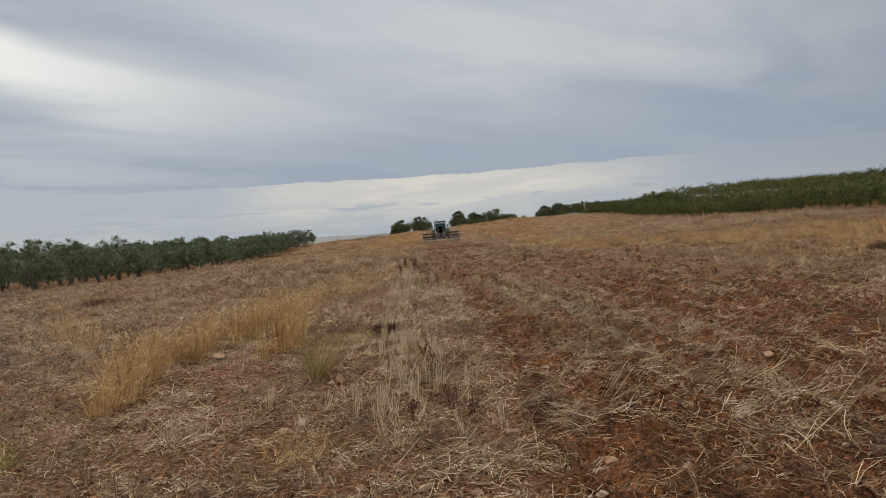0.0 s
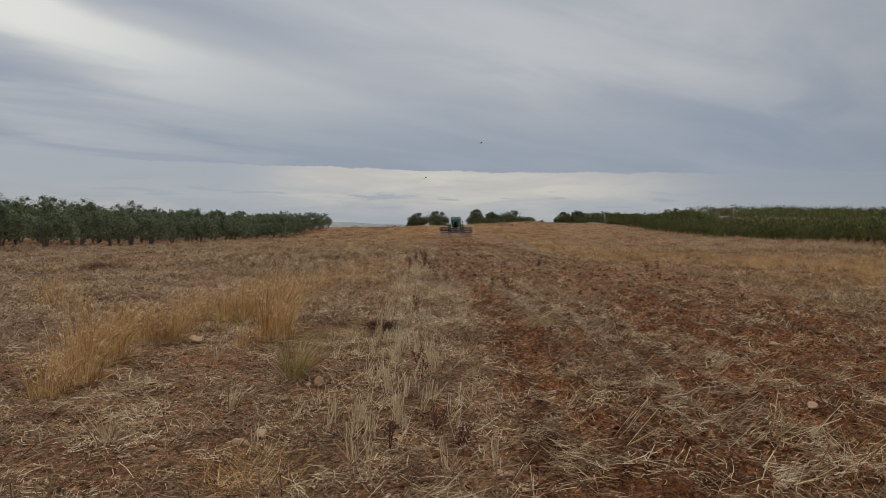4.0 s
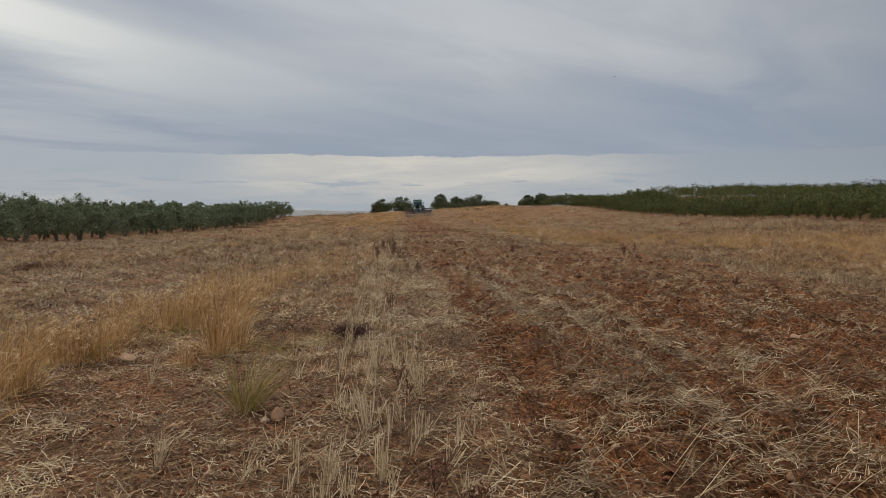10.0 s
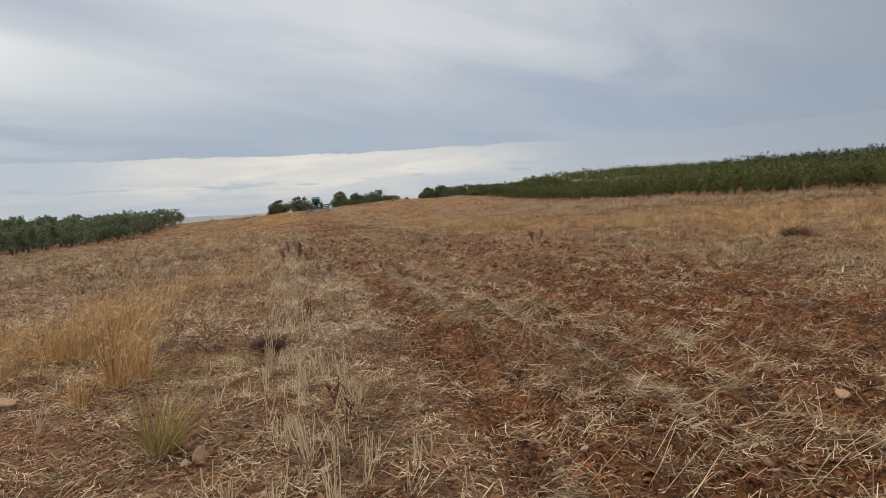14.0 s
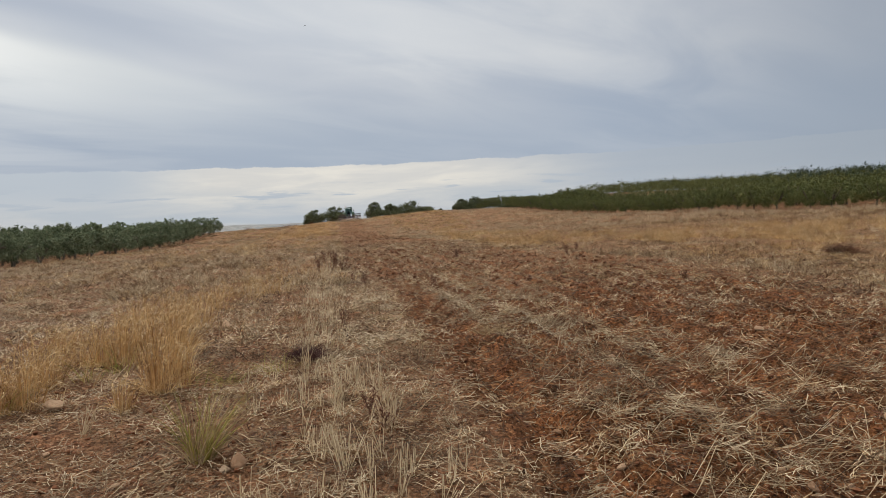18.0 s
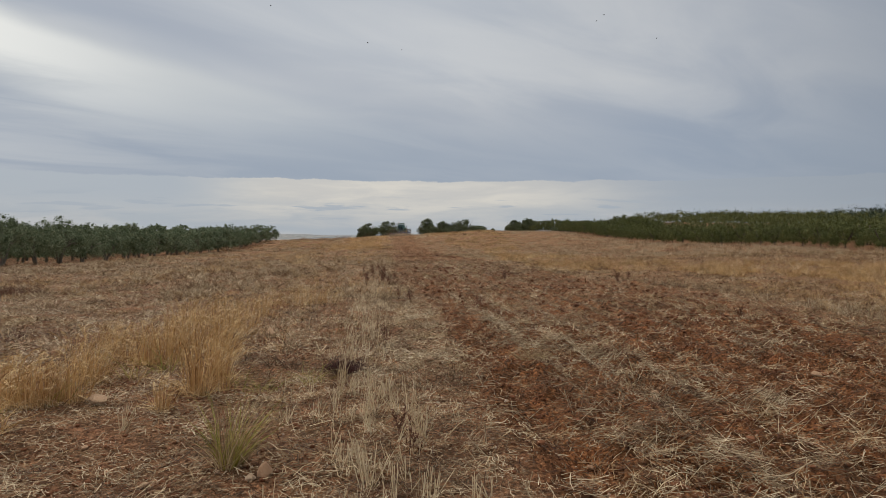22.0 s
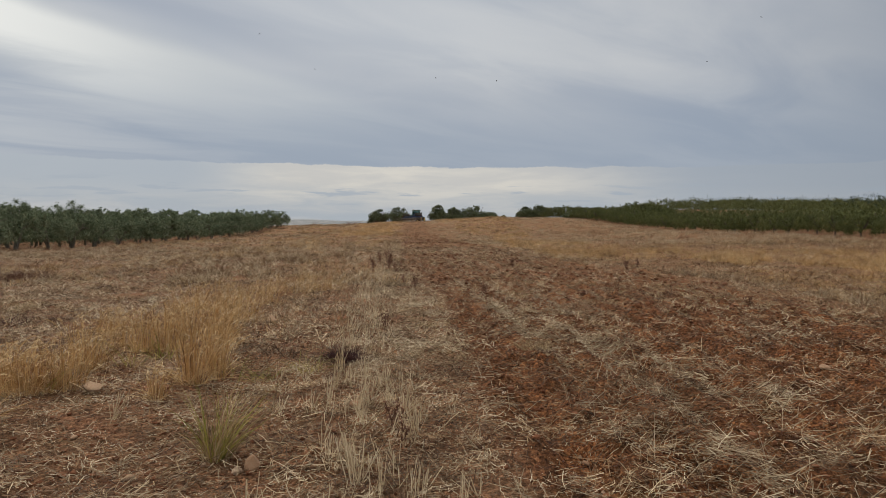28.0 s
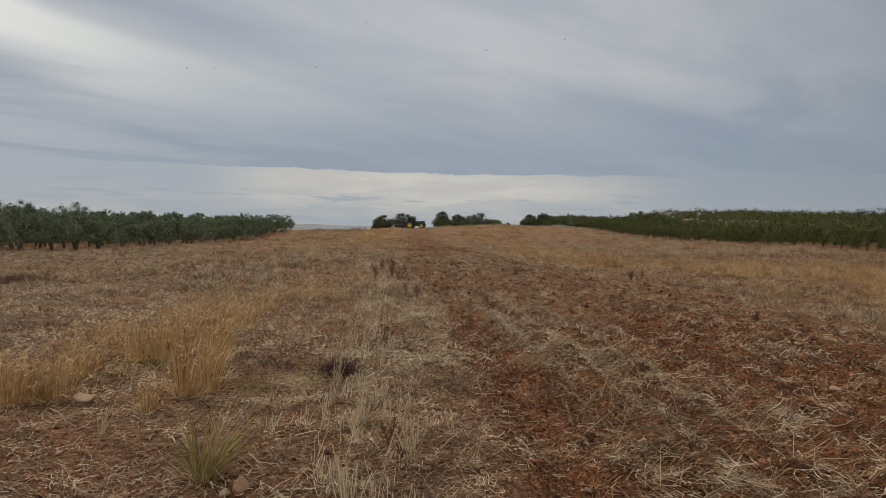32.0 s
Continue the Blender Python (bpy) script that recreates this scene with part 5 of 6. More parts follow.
def dock_weed(x, y, tall, stems, seed):
    g = np.random.default_rng(seed)
    root = new("dock_weed")
    z = hz(x, y)
    root.location = (x, y, z)
    tagged(root, "dead rust-brown dock with dry seed spikes", "weed", "dead dock weeds")
    for k in range(stems):
        h = tall * g.uniform(0.6, 1.05)
        ang, lean = g.uniform(0, 6.28), g.uniform(0.05, 0.45)
        d = np.array([[math.cos(ang) * lean, math.sin(ang) * lean, 1.0]])
        d /= np.linalg.norm(d)
        v, f = rods(d * h / 2, d, np.array([h]), np.array([0.0055]))
        stem = mesh_object("stem", v, f, DOCK_AND_SHADE, root)
        m = int(30 + 26 * g.uniform())
        u = g.uniform(0.35, 1.0, m)
        c = d * (h * u)[:, None] + g.normal(0, 0.016 + 0.030 * (1 - u)[:, None], (m, 3))
        dirs = g.normal(size=(m, 3))
        dirs /= np.linalg.norm(dirs, axis=1, keepdims=True)
        v, f = strips(c, dirs, g.uniform(0.012, 0.030, m) * (1 + 0.025 * y), g.uniform(0.006, 0.012, m) * (1 + 0.02 * y))
        mesh_object("seed_spike", v, f, DOCK_SEED, stem)["kind"] = "stuff"


def build_weeds():
    for k, (x, y, tall, st) in enumerate(DOCKS):
        dock_weed(x, y, tall, st, 300 + k)


DOCKS = [(-0.95, 11.2, 0.42, 3), (-1.86, 22.9, 0.75, 6), (-2.28, 21.8, 0.70, 5), (-1.60, 22.1, 0.62, 4), (-2.0, 24.0, 0.6, 4), (-2.32, 24.6, 0.62, 5), (-1.09, 17.7, 0.46, 3), (-0.79, 17.0, 0.44, 3), (-0.54, 7.35, 0.26, 3),
         (-0.48, 6.95, 0.22, 2), (0.71, 16.1, 0.36, 3), (6.20, 24.2, 0.50, 5), (6.7, 24.6, 0.45, 4), (5.60, 14.3, 0.30, 3), (-0.22, 5.30, 0.26, 3), (-0.50, 4.88, 0.24, 3), (-0.05, 5.05, 0.20, 3),
         (2.3, 24.5, 0.4, 4), (-4.6, 5.6, 0.40, 3), (-4.9, 6.2, 0.36, 3)]
# ---- trees and shrubs ----
def limb(bm, pts, radii, sides=6):
    rings = []
    for i, (p, r) in enumerate(zip(pts, radii)):
        d = (pts[min(i + 1, len(pts) - 1)] - pts[max(i - 1, 0)]).normalized()
        a = d.orthogonal().normalized()
        b = d.cross(a)
        rings.append([bm.verts.new(p + (a * math.cos(2 * math.pi * k / sides) + b * math.sin(2 * math.pi * k / sides)) * r) for k in range(sides)])
    for r0, r1 in zip(rings, rings[1:]):
        for k in range(sides):
            bm.faces.new((r0[k], r0[(k + 1) % sides], r1[(k + 1) % sides], r1[k]))


def bm_mesh(name, bm, mat, smooth=True):
    me = bpy.data.meshes.new(name)
    bm.to_mesh(me)
    bm.free()
    me.polygons.foreach_set("use_smooth", [smooth] * len(me.polygons))
    me.materials.append(mat)
    return me


def tri_mesh(name, v, f, mat):
    ob = mesh_object(name, v, f, mat)
    me = ob.data
    bpy.data.objects.remove(ob)
    return me


def leaf_cloud(g, centres, radii, count, size, squash=0.9, shell=0.55, fat=0.42, inner=0.22):
    """Leaves as small bent quads in many overlapping boughs; denser towards each bough's skin, with larger sprays inside."""
    core = int(count * inner)
    n = count + core
    k = g.choice(len(centres), n, p=radii ** 2 / (radii ** 2).sum())
    d = g.normal(size=(n, 3))
    d /= np.linalg.norm(d, axis=1, keepdims=True)
    within = np.arange(n) >= count
    r = radii[k] * np.where(within, 0.45 * g.uniform(0, 1, n), shell + (1.08 - shell) * g.uniform(0, 1, n) ** 0.6)
    c = centres[k] + d * r[:, None] * np.array([1, 1, squash])
    u = np.cross(d, g.normal(size=(n, 3)))
    u /= np.maximum(np.linalg.norm(u, axis=1, keepdims=True), 1e-6)
    w = np.cross(u, d * 0.7 + g.normal(size=(n, 3)) * 0.6)
    w /= np.maximum(np.linalg.norm(w, axis=1, keepdims=True), 1e-6)
    s = np.where(within, np.maximum(size * 1.4, 0.085), size) * g.uniform(0.6, 1.4, n)
    L, W = u * s[:, None], w * (s * np.where(within, 0.7, fat))[:, None]
    v = np.stack([c - L, c + W, c + L, c - W], 1).reshape(-1, 3)
    o = (np.arange(n) * 4)[:, None]
    return v, np.concatenate([o + np.array([[0, 1, 2]]), o + np.array([[0, 2, 3]])])


def olive_kind(seed, leaves=6800, leaf=0.066):
    g = np.random.default_rng(seed)
    bm = bmesh.new()
    cs, rs = [], []
    for s in range(int(g.integers(2, 4))):
        a = g.uniform(0, 6.28)
        lean = g.uniform(0.25, 0.6)
        p0 = Vector((0.03 * math.cos(a), 0.03 * math.sin(a), -0.15))
        p1 = p0 + Vector((lean * 0.5 * math.cos(a), lean * 0.5 * math.sin(a), 0.65 + g.uniform(0, 0.25)))
        p2 = p1 + Vector((lean * math.cos(a + 0.5), lean * math.sin(a + 0.5), 0.75))
        p3 = p2 + Vector((lean * 0.9 * math.cos(a - 0.3), lean * 0.9 * math.sin(a - 0.3), 0.9))
        limb(bm, [p0, p1, p2, p3], [0.110, 0.080, 0.055, 0.025])
        for q in range(3):
            b = a + g.uniform(-1.4, 1.4)
            e = p2 + Vector((math.cos(b), math.sin(b), g.uniform(0.1, 0.8))) * g.uniform(0.7, 1.2)
            limb(bm, [p1.lerp(p2, g.uniform(0.3, 1)), p2.lerp(e, 0.5) + Vector((0, 0, 0.12)), e], [0.045, 0.03, 0.012], 5)
    trunk = bm_mesh("trunk", bm, OLIVE_BARK)
    # boughs over a broad dome that hangs low at its rim
    for k in range(58):
        a, rr = g.uniform(0, 6.28), 1.95 * math.sqrt(g.uniform(0, 1))
        roof = 3.25 - 1.25 * (rr / 1.95) ** 2.4
        zz = 0.72 + (roof - 0.72) * g.uniform(0, 1) ** 0.85
        cs.append((rr * math.cos(a), rr * math.sin(a), zz))
        rs.append(g.uniform(0.34, 0.60))
    for k in range(13):
        a, rr = g.uniform(0, 6.28), 1.2 * math.sqrt(g.uniform(0, 1))
        cs.append((rr * math.cos(a), rr * math.sin(a), g.uniform(3.0, 3.75) - 0.3 * rr))
        rs.append(g.uniform(0.20, 0.36))
    v, f = leaf_cloud(g, np.array(cs), np.array(rs), leaves, leaf, shell=0.45)
    return trunk, tri_mesh("crown", v, f, OLIVE_LEAF)


def almond_kind(seed, leaves=2300, leaf=0.10, mat=None):
    g = np.random.default_rng(seed)
    bm = bmesh.new()
    limb(bm, [Vector((0, 0, -0.15)), Vector((0.03, 0.02, 0.35)), Vector((0.0, 0.03, 0.7))], [0.11, 0.085, 0.08])
    for s in range(5):
        a = s * 1.26 + g.uniform(-0.3, 0.3)
        p = Vector((0, 0.03, 0.62))
        q = p + Vector((0.5 * math.cos(a), 0.5 * math.sin(a), 0.65))
        limb(bm, [p, q, q + Vector((0.45 * math.cos(a), 0.45 * math.sin(a), 0.8))], [0.06, 0.045, 0.015], 5)
    trunk = bm_mesh("trunk", bm, ALMOND_BARK)
    cs, rs = [], []
    for k in range(46):
        a, rr = g.uniform(0, 6.28), 1.95 * math.sqrt(g.uniform(0, 1))
        roof = 2.35 - 0.75 * (rr / 1.95) ** 2
        cs.append((rr * math.cos(a), rr * math.sin(a), 0.46 + (roof - 0.46) * g.uniform(0, 1) ** 0.85))
        rs.append(g.uniform(0.34, 0.56))
    for k in range(12):
        a, rr = g.uniform(0, 6.28), g.uniform(0.1, 1.4)
        cs.append((rr * math.cos(a), rr * math.sin(a), g.uniform(2.1, 2.55) - 0.25 * rr))
        rs.append(g.uniform(0.12, 0.26))
    v, f = leaf_cloud(g, np.array(cs), np.array(rs), leaves, leaf, shell=0.4)
    return trunk, tri_mesh("crown", v, f, mat or ALMOND_LEAF)


def tree(name, trunk, crown, x, y, s, turn, label, category, group, squash=1.0):
    root = new(name)
    root.matrix_basis = pose(x, y, float(land(x, y)) - 0.03, 0, 0, turn)
    root.scale = (s, s, s * squash)
    for n, me in (("trunk", trunk), ("crown", crown)):
        ob = new(n, me)
        ob.parent = root
    return tagged(root, label, category, group)


def build_olives():
    near = [olive_kind(40 + k, 9500, 0.050) for k in range(4)]
    kinds = [olive_kind(45 + k, 4600, 0.080) for k in range(4)]
    second = [olive_kind(50 + k, 1900, 0.115) for k in range(4)]
    back = [olive_kind(60 + k, 380, 0.24) for k in range(6)]
    g = np.random.default_rng(3)
    for row in range(6):
        y = 16.0 + g.uniform(0, 2)
        while y < 143 - row * 1.5:
            x = -26.6 - 0.066 * y - row * 5.6 + g.normal(0, 0.35)
            yy = y + g.normal(0, 0.4)
            t, c = (near if row == 0 and y < 62 else kinds if row == 0 else second if row == 1 else back)[g.integers(4)]
            s = g.uniform(0.84, 1.08) * (0.95 + 0.08 * min(1, y / 60)) * (0.96 + 0.04 * row)
            if not (row == 0 and g.uniform() < 0.05):
                tree("olive_tree", t, c, x, yy, s, g.uniform(0, 360), "grey-green olive tree with several low trunks", "olive tree", "olive grove")
            y += 4.2 if row < 3 else 5.2


def build_orchard():
    near = [almond_kind(66 + k, 6500, 0.050) for k in range(4)]
    kinds = [almond_kind(70 + k, 3300, 0.072) for k in range(4)]
    second = [almond_kind(80 + k, 1400, 0.11) for k in range(5)]
    g = np.random.default_rng(4)
    for row in range(3):
        y = 24.0 + row * 1.3
        while y < 150 - row * 4:
            x = 36.6 - 0.045 * y + row * 5.0 + g.normal(0, 0.2)
            t, c = (near if row == 0 and y < 66 else kinds if row == 0 else second)[g.integers(4)]
            tree("almond_tree", t, c, x, y + g.normal(0, 0.25), (g.uniform(0.74, 0.90) + 0.05 * row * float(sstep(80, 115, y))) * float(1 + 0.30 * sstep(105, 140, y)), g.uniform(0, 360), "leafy green almond tree on a short trunk", "almond tree", "front rows of the orchard")
            y += 3.3
    for az, dist, top in ((9.55, 160, 1.46), (10.15, 157, 1.52), (10.8, 154, 1.58)):
        x, y = dist * math.sin(radians(az)), dist * math.cos(radians(az))
        tall = (1.6 + dist * math.tan(radians(top)) - float(land(x, y))) / 2.75
        t, c = kinds[g.integers(4)]
        tree("almond_tree", t, c, x, y, tall, g.uniform(0, 360), "yellowing green almond tree at the orchard's corner", "almond tree", "front rows of the orchard")
    # the rows behind, up the hill, as one wood
    sets = []
    far = [almond_kind(90 + k, 800, 0.088) for k in range(4)]
    protos = []
    for t, c in far:
        v = np.empty(len(c.vertices) * 3, np.float32)
        c.vertices.foreach_get("co", v)
        f = np.empty(len(c.polygons) * 3, np.int32)
        c.polygons.foreach_get("vertices", f)
        v, f = v.reshape(-1, 3), f.reshape(-1, 3)
        protos.append([(v, f[v[f[:, 0], 2] > cut]) for cut in (0.4, 0.2, 0.6)])
    dark = []
    for row in range(3, 15):
        y = 22.0 + g.uniform(0, 3)
        while y < 156 - row * 1.0:
            x = 36.6 - 0.045 * y + row * 5.0 + g.normal(0, 0.3)
            v, f = protos[g.integers(4)][0 if row < 6 else 1 if row < 8 else 2]
            a, s = g.uniform(0, 6.28), g.uniform(0.88, 1.15)
            tall = row >= 6 and y < 118 - row * 3
            c, n = math.cos(a), math.sin(a)
            w = v @ np.array([[c, n, 0], [-n, c, 0], [0, 0, 1]]) * s * (np.array([1.1, 1.1, 1.14]) if tall else 0.98)
            (dark if tall else sets).append((w + np.array([x, y, float(land(x, y))]), f))
            y += 4.0
    for group, mat, lab in ((sets, ALMOND_LEAF, "dense rows of green almond trees up the slope"), (dark, POPLAR_LEAF, "dark blue-green rows of trees behind the almonds")):
        v, f = join_sets(group)
        tagged(mesh_object("orchard_rows", v, f, mat), lab, "orchard", kind="stuff")
    # water shoots that stand above the crowns
    n = 420
    x, y = g.uniform(40, 98, n), g.uniform(30, 150, n)
    b = np.stack([x, y, land(x, y) + 2.4], 1)
    d = np.stack([g.normal(0, 0.12, n), g.normal(0, 0.12, n), np.ones(n)], 1)
    v, f = blades(b, d, g.uniform(0.4, 0.95, n), np.full(n, 0.06), np.full(n, 0.05), 2)
    tagged(mesh_object("orchard_shoots", v, f, ALMOND_LEAF), "upright young shoots above the almond crowns", "shoots", kind="stuff")


def shrub(x, y, wide, tall, seed, label, leaves=1800, loose=0.5, base=None):
    g = np.random.default_rng(seed)
    root = new("shrub")
    z = float(land(x, y)) if base is None else base
    root.location = (x, y, z)
    tagged(root, label, "shrub", "shrubs behind the crest")
    bm = bmesh.new()
    for s in range(4):
        a = g.uniform(0, 6.28)
        p = Vector((0.15 * math.cos(a), 0.15 * math.sin(a), -0.2))
        q = p + Vector((wide * 0.15 * math.cos(a), wide * 0.15 * math.sin(a), tall * 0.4))
        limb(bm, [p, q, q + Vector((wide * 0.15 * math.cos(a), wide * 0.15 * math.sin(a), tall * 0.45))], [0.10, 0.07, 0.02], 5)
    ob = new("stems", bm_mesh("stems", bm, OLIVE_BARK))
    ob.parent = root
    cs, rs = [], []
    n = 40
    for k in range(n):
        a, rr = g.uniform(0, 6.28), math.sqrt(g.uniform(0, 1))
        zz = tall * (0.10 + 0.72 * g.uniform(0, 1) * (1 - 0.55 * rr * rr))
        cs.append((wide * 0.40 * rr * math.cos(a), wide * 0.40 * rr * math.sin(a), zz))
        rs.append(g.uniform(0.11, 0.18) * (wide + tall) * 0.5)
    for k in range(int(18 * loose)):
        a, rr = g.uniform(0, 6.28), g.uniform(0, 0.8)
        cs.append((wide * 0.42 * rr * math.cos(a), wide * 0.42 * rr * math.sin(a), tall * (0.84 - 0.40 * rr * rr)))
        rs.append(g.uniform(0.07, 0.13) * tall)
    v, f = leaf_cloud(g, np.array(cs), np.array(rs), leaves, 0.12, fat=0.8)
    mesh_object("crown", v, f, SHRUB_LEAF, root)


def build_shrubs():
    # (azimuth in degrees as seen from the near end of the field, distance, width, height of the top above eye level)
    for k, (az, dist, wide, top, lab) in enumerate(SHRUBS):
        x, y = dist * math.sin(radians(az)), dist * math.cos(radians(az))
        z = float(land(x, y))
        shrub(x, y, wide * 2.55, max(1.2, 1.6 + dist * math.tan(radians(top)) - z), 500 + k, lab, 5600)


SHRUBS = [(-5.55, 172, 2.6, 1.08, "broad dark green wild shrub behind the crest"), (-3.85, 176, 2.9, 1.34, "tall grey-green wild shrub behind the crest"),
          (-0.33, 174, 2.2, 1.56, "dense dark green shrub with a tall crown"), (1.06, 172, 2.4, 1.32, "rounded dark green shrub"), (2.80, 174, 3.3, 1.60, "loose dark shrub with twiggy crown"),
          (4.30, 172, 2.6, 0.92, "low loose shrub on the crest"), (5.50, 170, 0.9, 0.62, "small single bush on the crest"), (7.40, 163, 2.2, 1.45, "loose dark shrub beside the orchard"),
          (8.65, 163, 2.6, 1.60, "dark bushy shrub beside the orchard"), (11.6, 148, 2.2, 0.75, "low grey-green bush under the orchard edge")]
# ---- the tractor, its harrow and the dust behind it ----
PAINT_GREEN = plain_material("tractor_green_paint", (0.012, 0.072, 0.036), 0.42, 0.0, 30, 0.2, 0, 0.12)
PAINT_YELLOW = plain_material("rim_yellow_paint", (0.75, 0.57, 0.08), 0.5, 0.0, 30, 0.15, 0, 0.3)
PAINT_BLUE = plain_material("harrow_blue_paint", (0.014, 0.040, 0.130), 0.5, 0.0, 30, 0.25, 0, 0.12)
RUBBER = plain_material("tyre_rubber", (0.022, 0.021, 0.020), 0.85, 0.0, 40, 0.3, 0.004, 0.5)
DARK_STEEL = plain_material("dark_worn_steel", (0.055, 0.050, 0.048), 0.55, 0.6, 40, 0.3, 0, 0.4)
BRIGHT_STEEL = plain_material("scoured_disc_steel", (0.13, 0.12, 0.115), 0.45, 0.8, 40, 0.2, 0, 0.25)
SEAT_VINYL = plain_material("black_seat_vinyl", (0.02, 0.02, 0.022), 0.6)
LAMP_RED = plain_material("red_lamp_lens", (0.40, 0.02, 0.015), 0.25)
LAMP_ORANGE = plain_material("orange_beacon_lens", (0.62, 0.22, 0.02), 0.25)
LAMP_CLEAR = plain_material("clear_lamp_lens", (0.72, 0.72, 0.68), 0.2)


def part(name, bm, mat, parent, label="", at=(0, 0, 0), smooth=False):
    me = bpy.data.meshes.new(name)
    bm.to_mesh(me)
    bm.free()
    me.polygons.foreach_set("use_smooth", [smooth] * len(me.polygons))
    me.materials.append(mat)
    ob = new(name, me)
    ob.parent = parent
    ob.location = at
    if label:
        ob["label"] = label
    return ob


def box(x0, x1, y0, y1, z0, z1, bevel=0.02, top=(1, 1), shift=0.0):
    """A bevelled block; top: how far its upper face shrinks, shift: how far that face slides along y."""
    bm = bmesh.new()
    bmesh.ops.create_cube(bm, size=1)
    for v in bm.verts:
        u = v.co.z > 0
        kx, ky = top if u else (1, 1)
        v.co = Vector(((x0 + x1) / 2 + v.co.x * (x1 - x0) * kx, (y0 + y1) / 2 + v.co.y * (y1 - y0) * ky + (shift if u else 0), z1 if u else z0))
    if bevel:
        bmesh.ops.bevel(bm, geom=list(bm.edges), offset=bevel, segments=2, affect="EDGES", profile=0.6)
    return bm


def lathe(profile, sides=28, cap=True):
    """Turns (radius, x) pairs about the x axis."""
    bm = bmesh.new()
    rings = [[bm.verts.new((x, r * math.cos(2 * math.pi * k / sides), r * math.sin(2 * math.pi * k / sides))) for k in range(sides)] for r, x in profile]
    for a, b in zip(rings, rings[1:]):
        for k in range(sides):
            bm.faces.new((a[k], a[(k + 1) % sides], b[(k + 1) % sides], b[k]))
    for ring, flip in ((rings[0], False), (rings[-1], True)):
        if cap and profile[0][0] > 0.001:
            bm.faces.new(ring if flip else ring[::-1])
    bmesh.ops.recalc_face_normals(bm, faces=bm.faces)
    return bm


def tube(pts, r, sides=8):
    bm = bmesh.new()
    limb(bm, [Vector(p) for p in pts], [r] * len(pts), sides)
    bmesh.ops.holes_fill(bm, edges=bm.edges)
    return bm


def wheel(parent, x, y, r, w, name):
    hub = new(name)
    hub.parent = parent
    hub.location = (x, y, r)
    h = w / 2
    tyre = lathe([(r * 0.58, -h * 0.8), (r * 0.80, -h), (r * 0.95, -h * 0.92), (r * 0.97, 0), (r * 0.95, h * 0.92), (r * 0.80, h), (r * 0.58, h * 0.8)], 36, False)
    n = 20
    for k in range(n):                       # slanted lugs, alternating sides
        for s in (-1, 1):
            a = 2 * math.pi * (k + (0.5 if s > 0 else 0)) / n
            m = Matrix.Rotation(a, 4, "X") @ Matrix.Translation((s * h * 0.48, 0, r * 0.965)) @ Matrix.Rotation(s * radians(38), 4, "Z")
            bmesh.ops.create_cube(tyre, size=1, matrix=m @ Matrix.Diagonal((h * 0.95, r * 0.06, r * 0.075, 1)))
    part("tyre", tyre, RUBBER, hub)
    side = [(r * 0.001, h * 0.40), (r * 0.14, h * 0.40), (r * 0.20, h * 0.15), (r * 0.48, h * 0.28), (r * 0.57, h * 0.62), (r * 0.57, h * 0.78), (r * 0.60, h * 0.78)]
    part("rim", lathe([(a, -b) for a, b in side] + side[::-1], 28, False), PAINT_YELLOW, hub, "dusty yellow steel rim", smooth=True)
    return hub


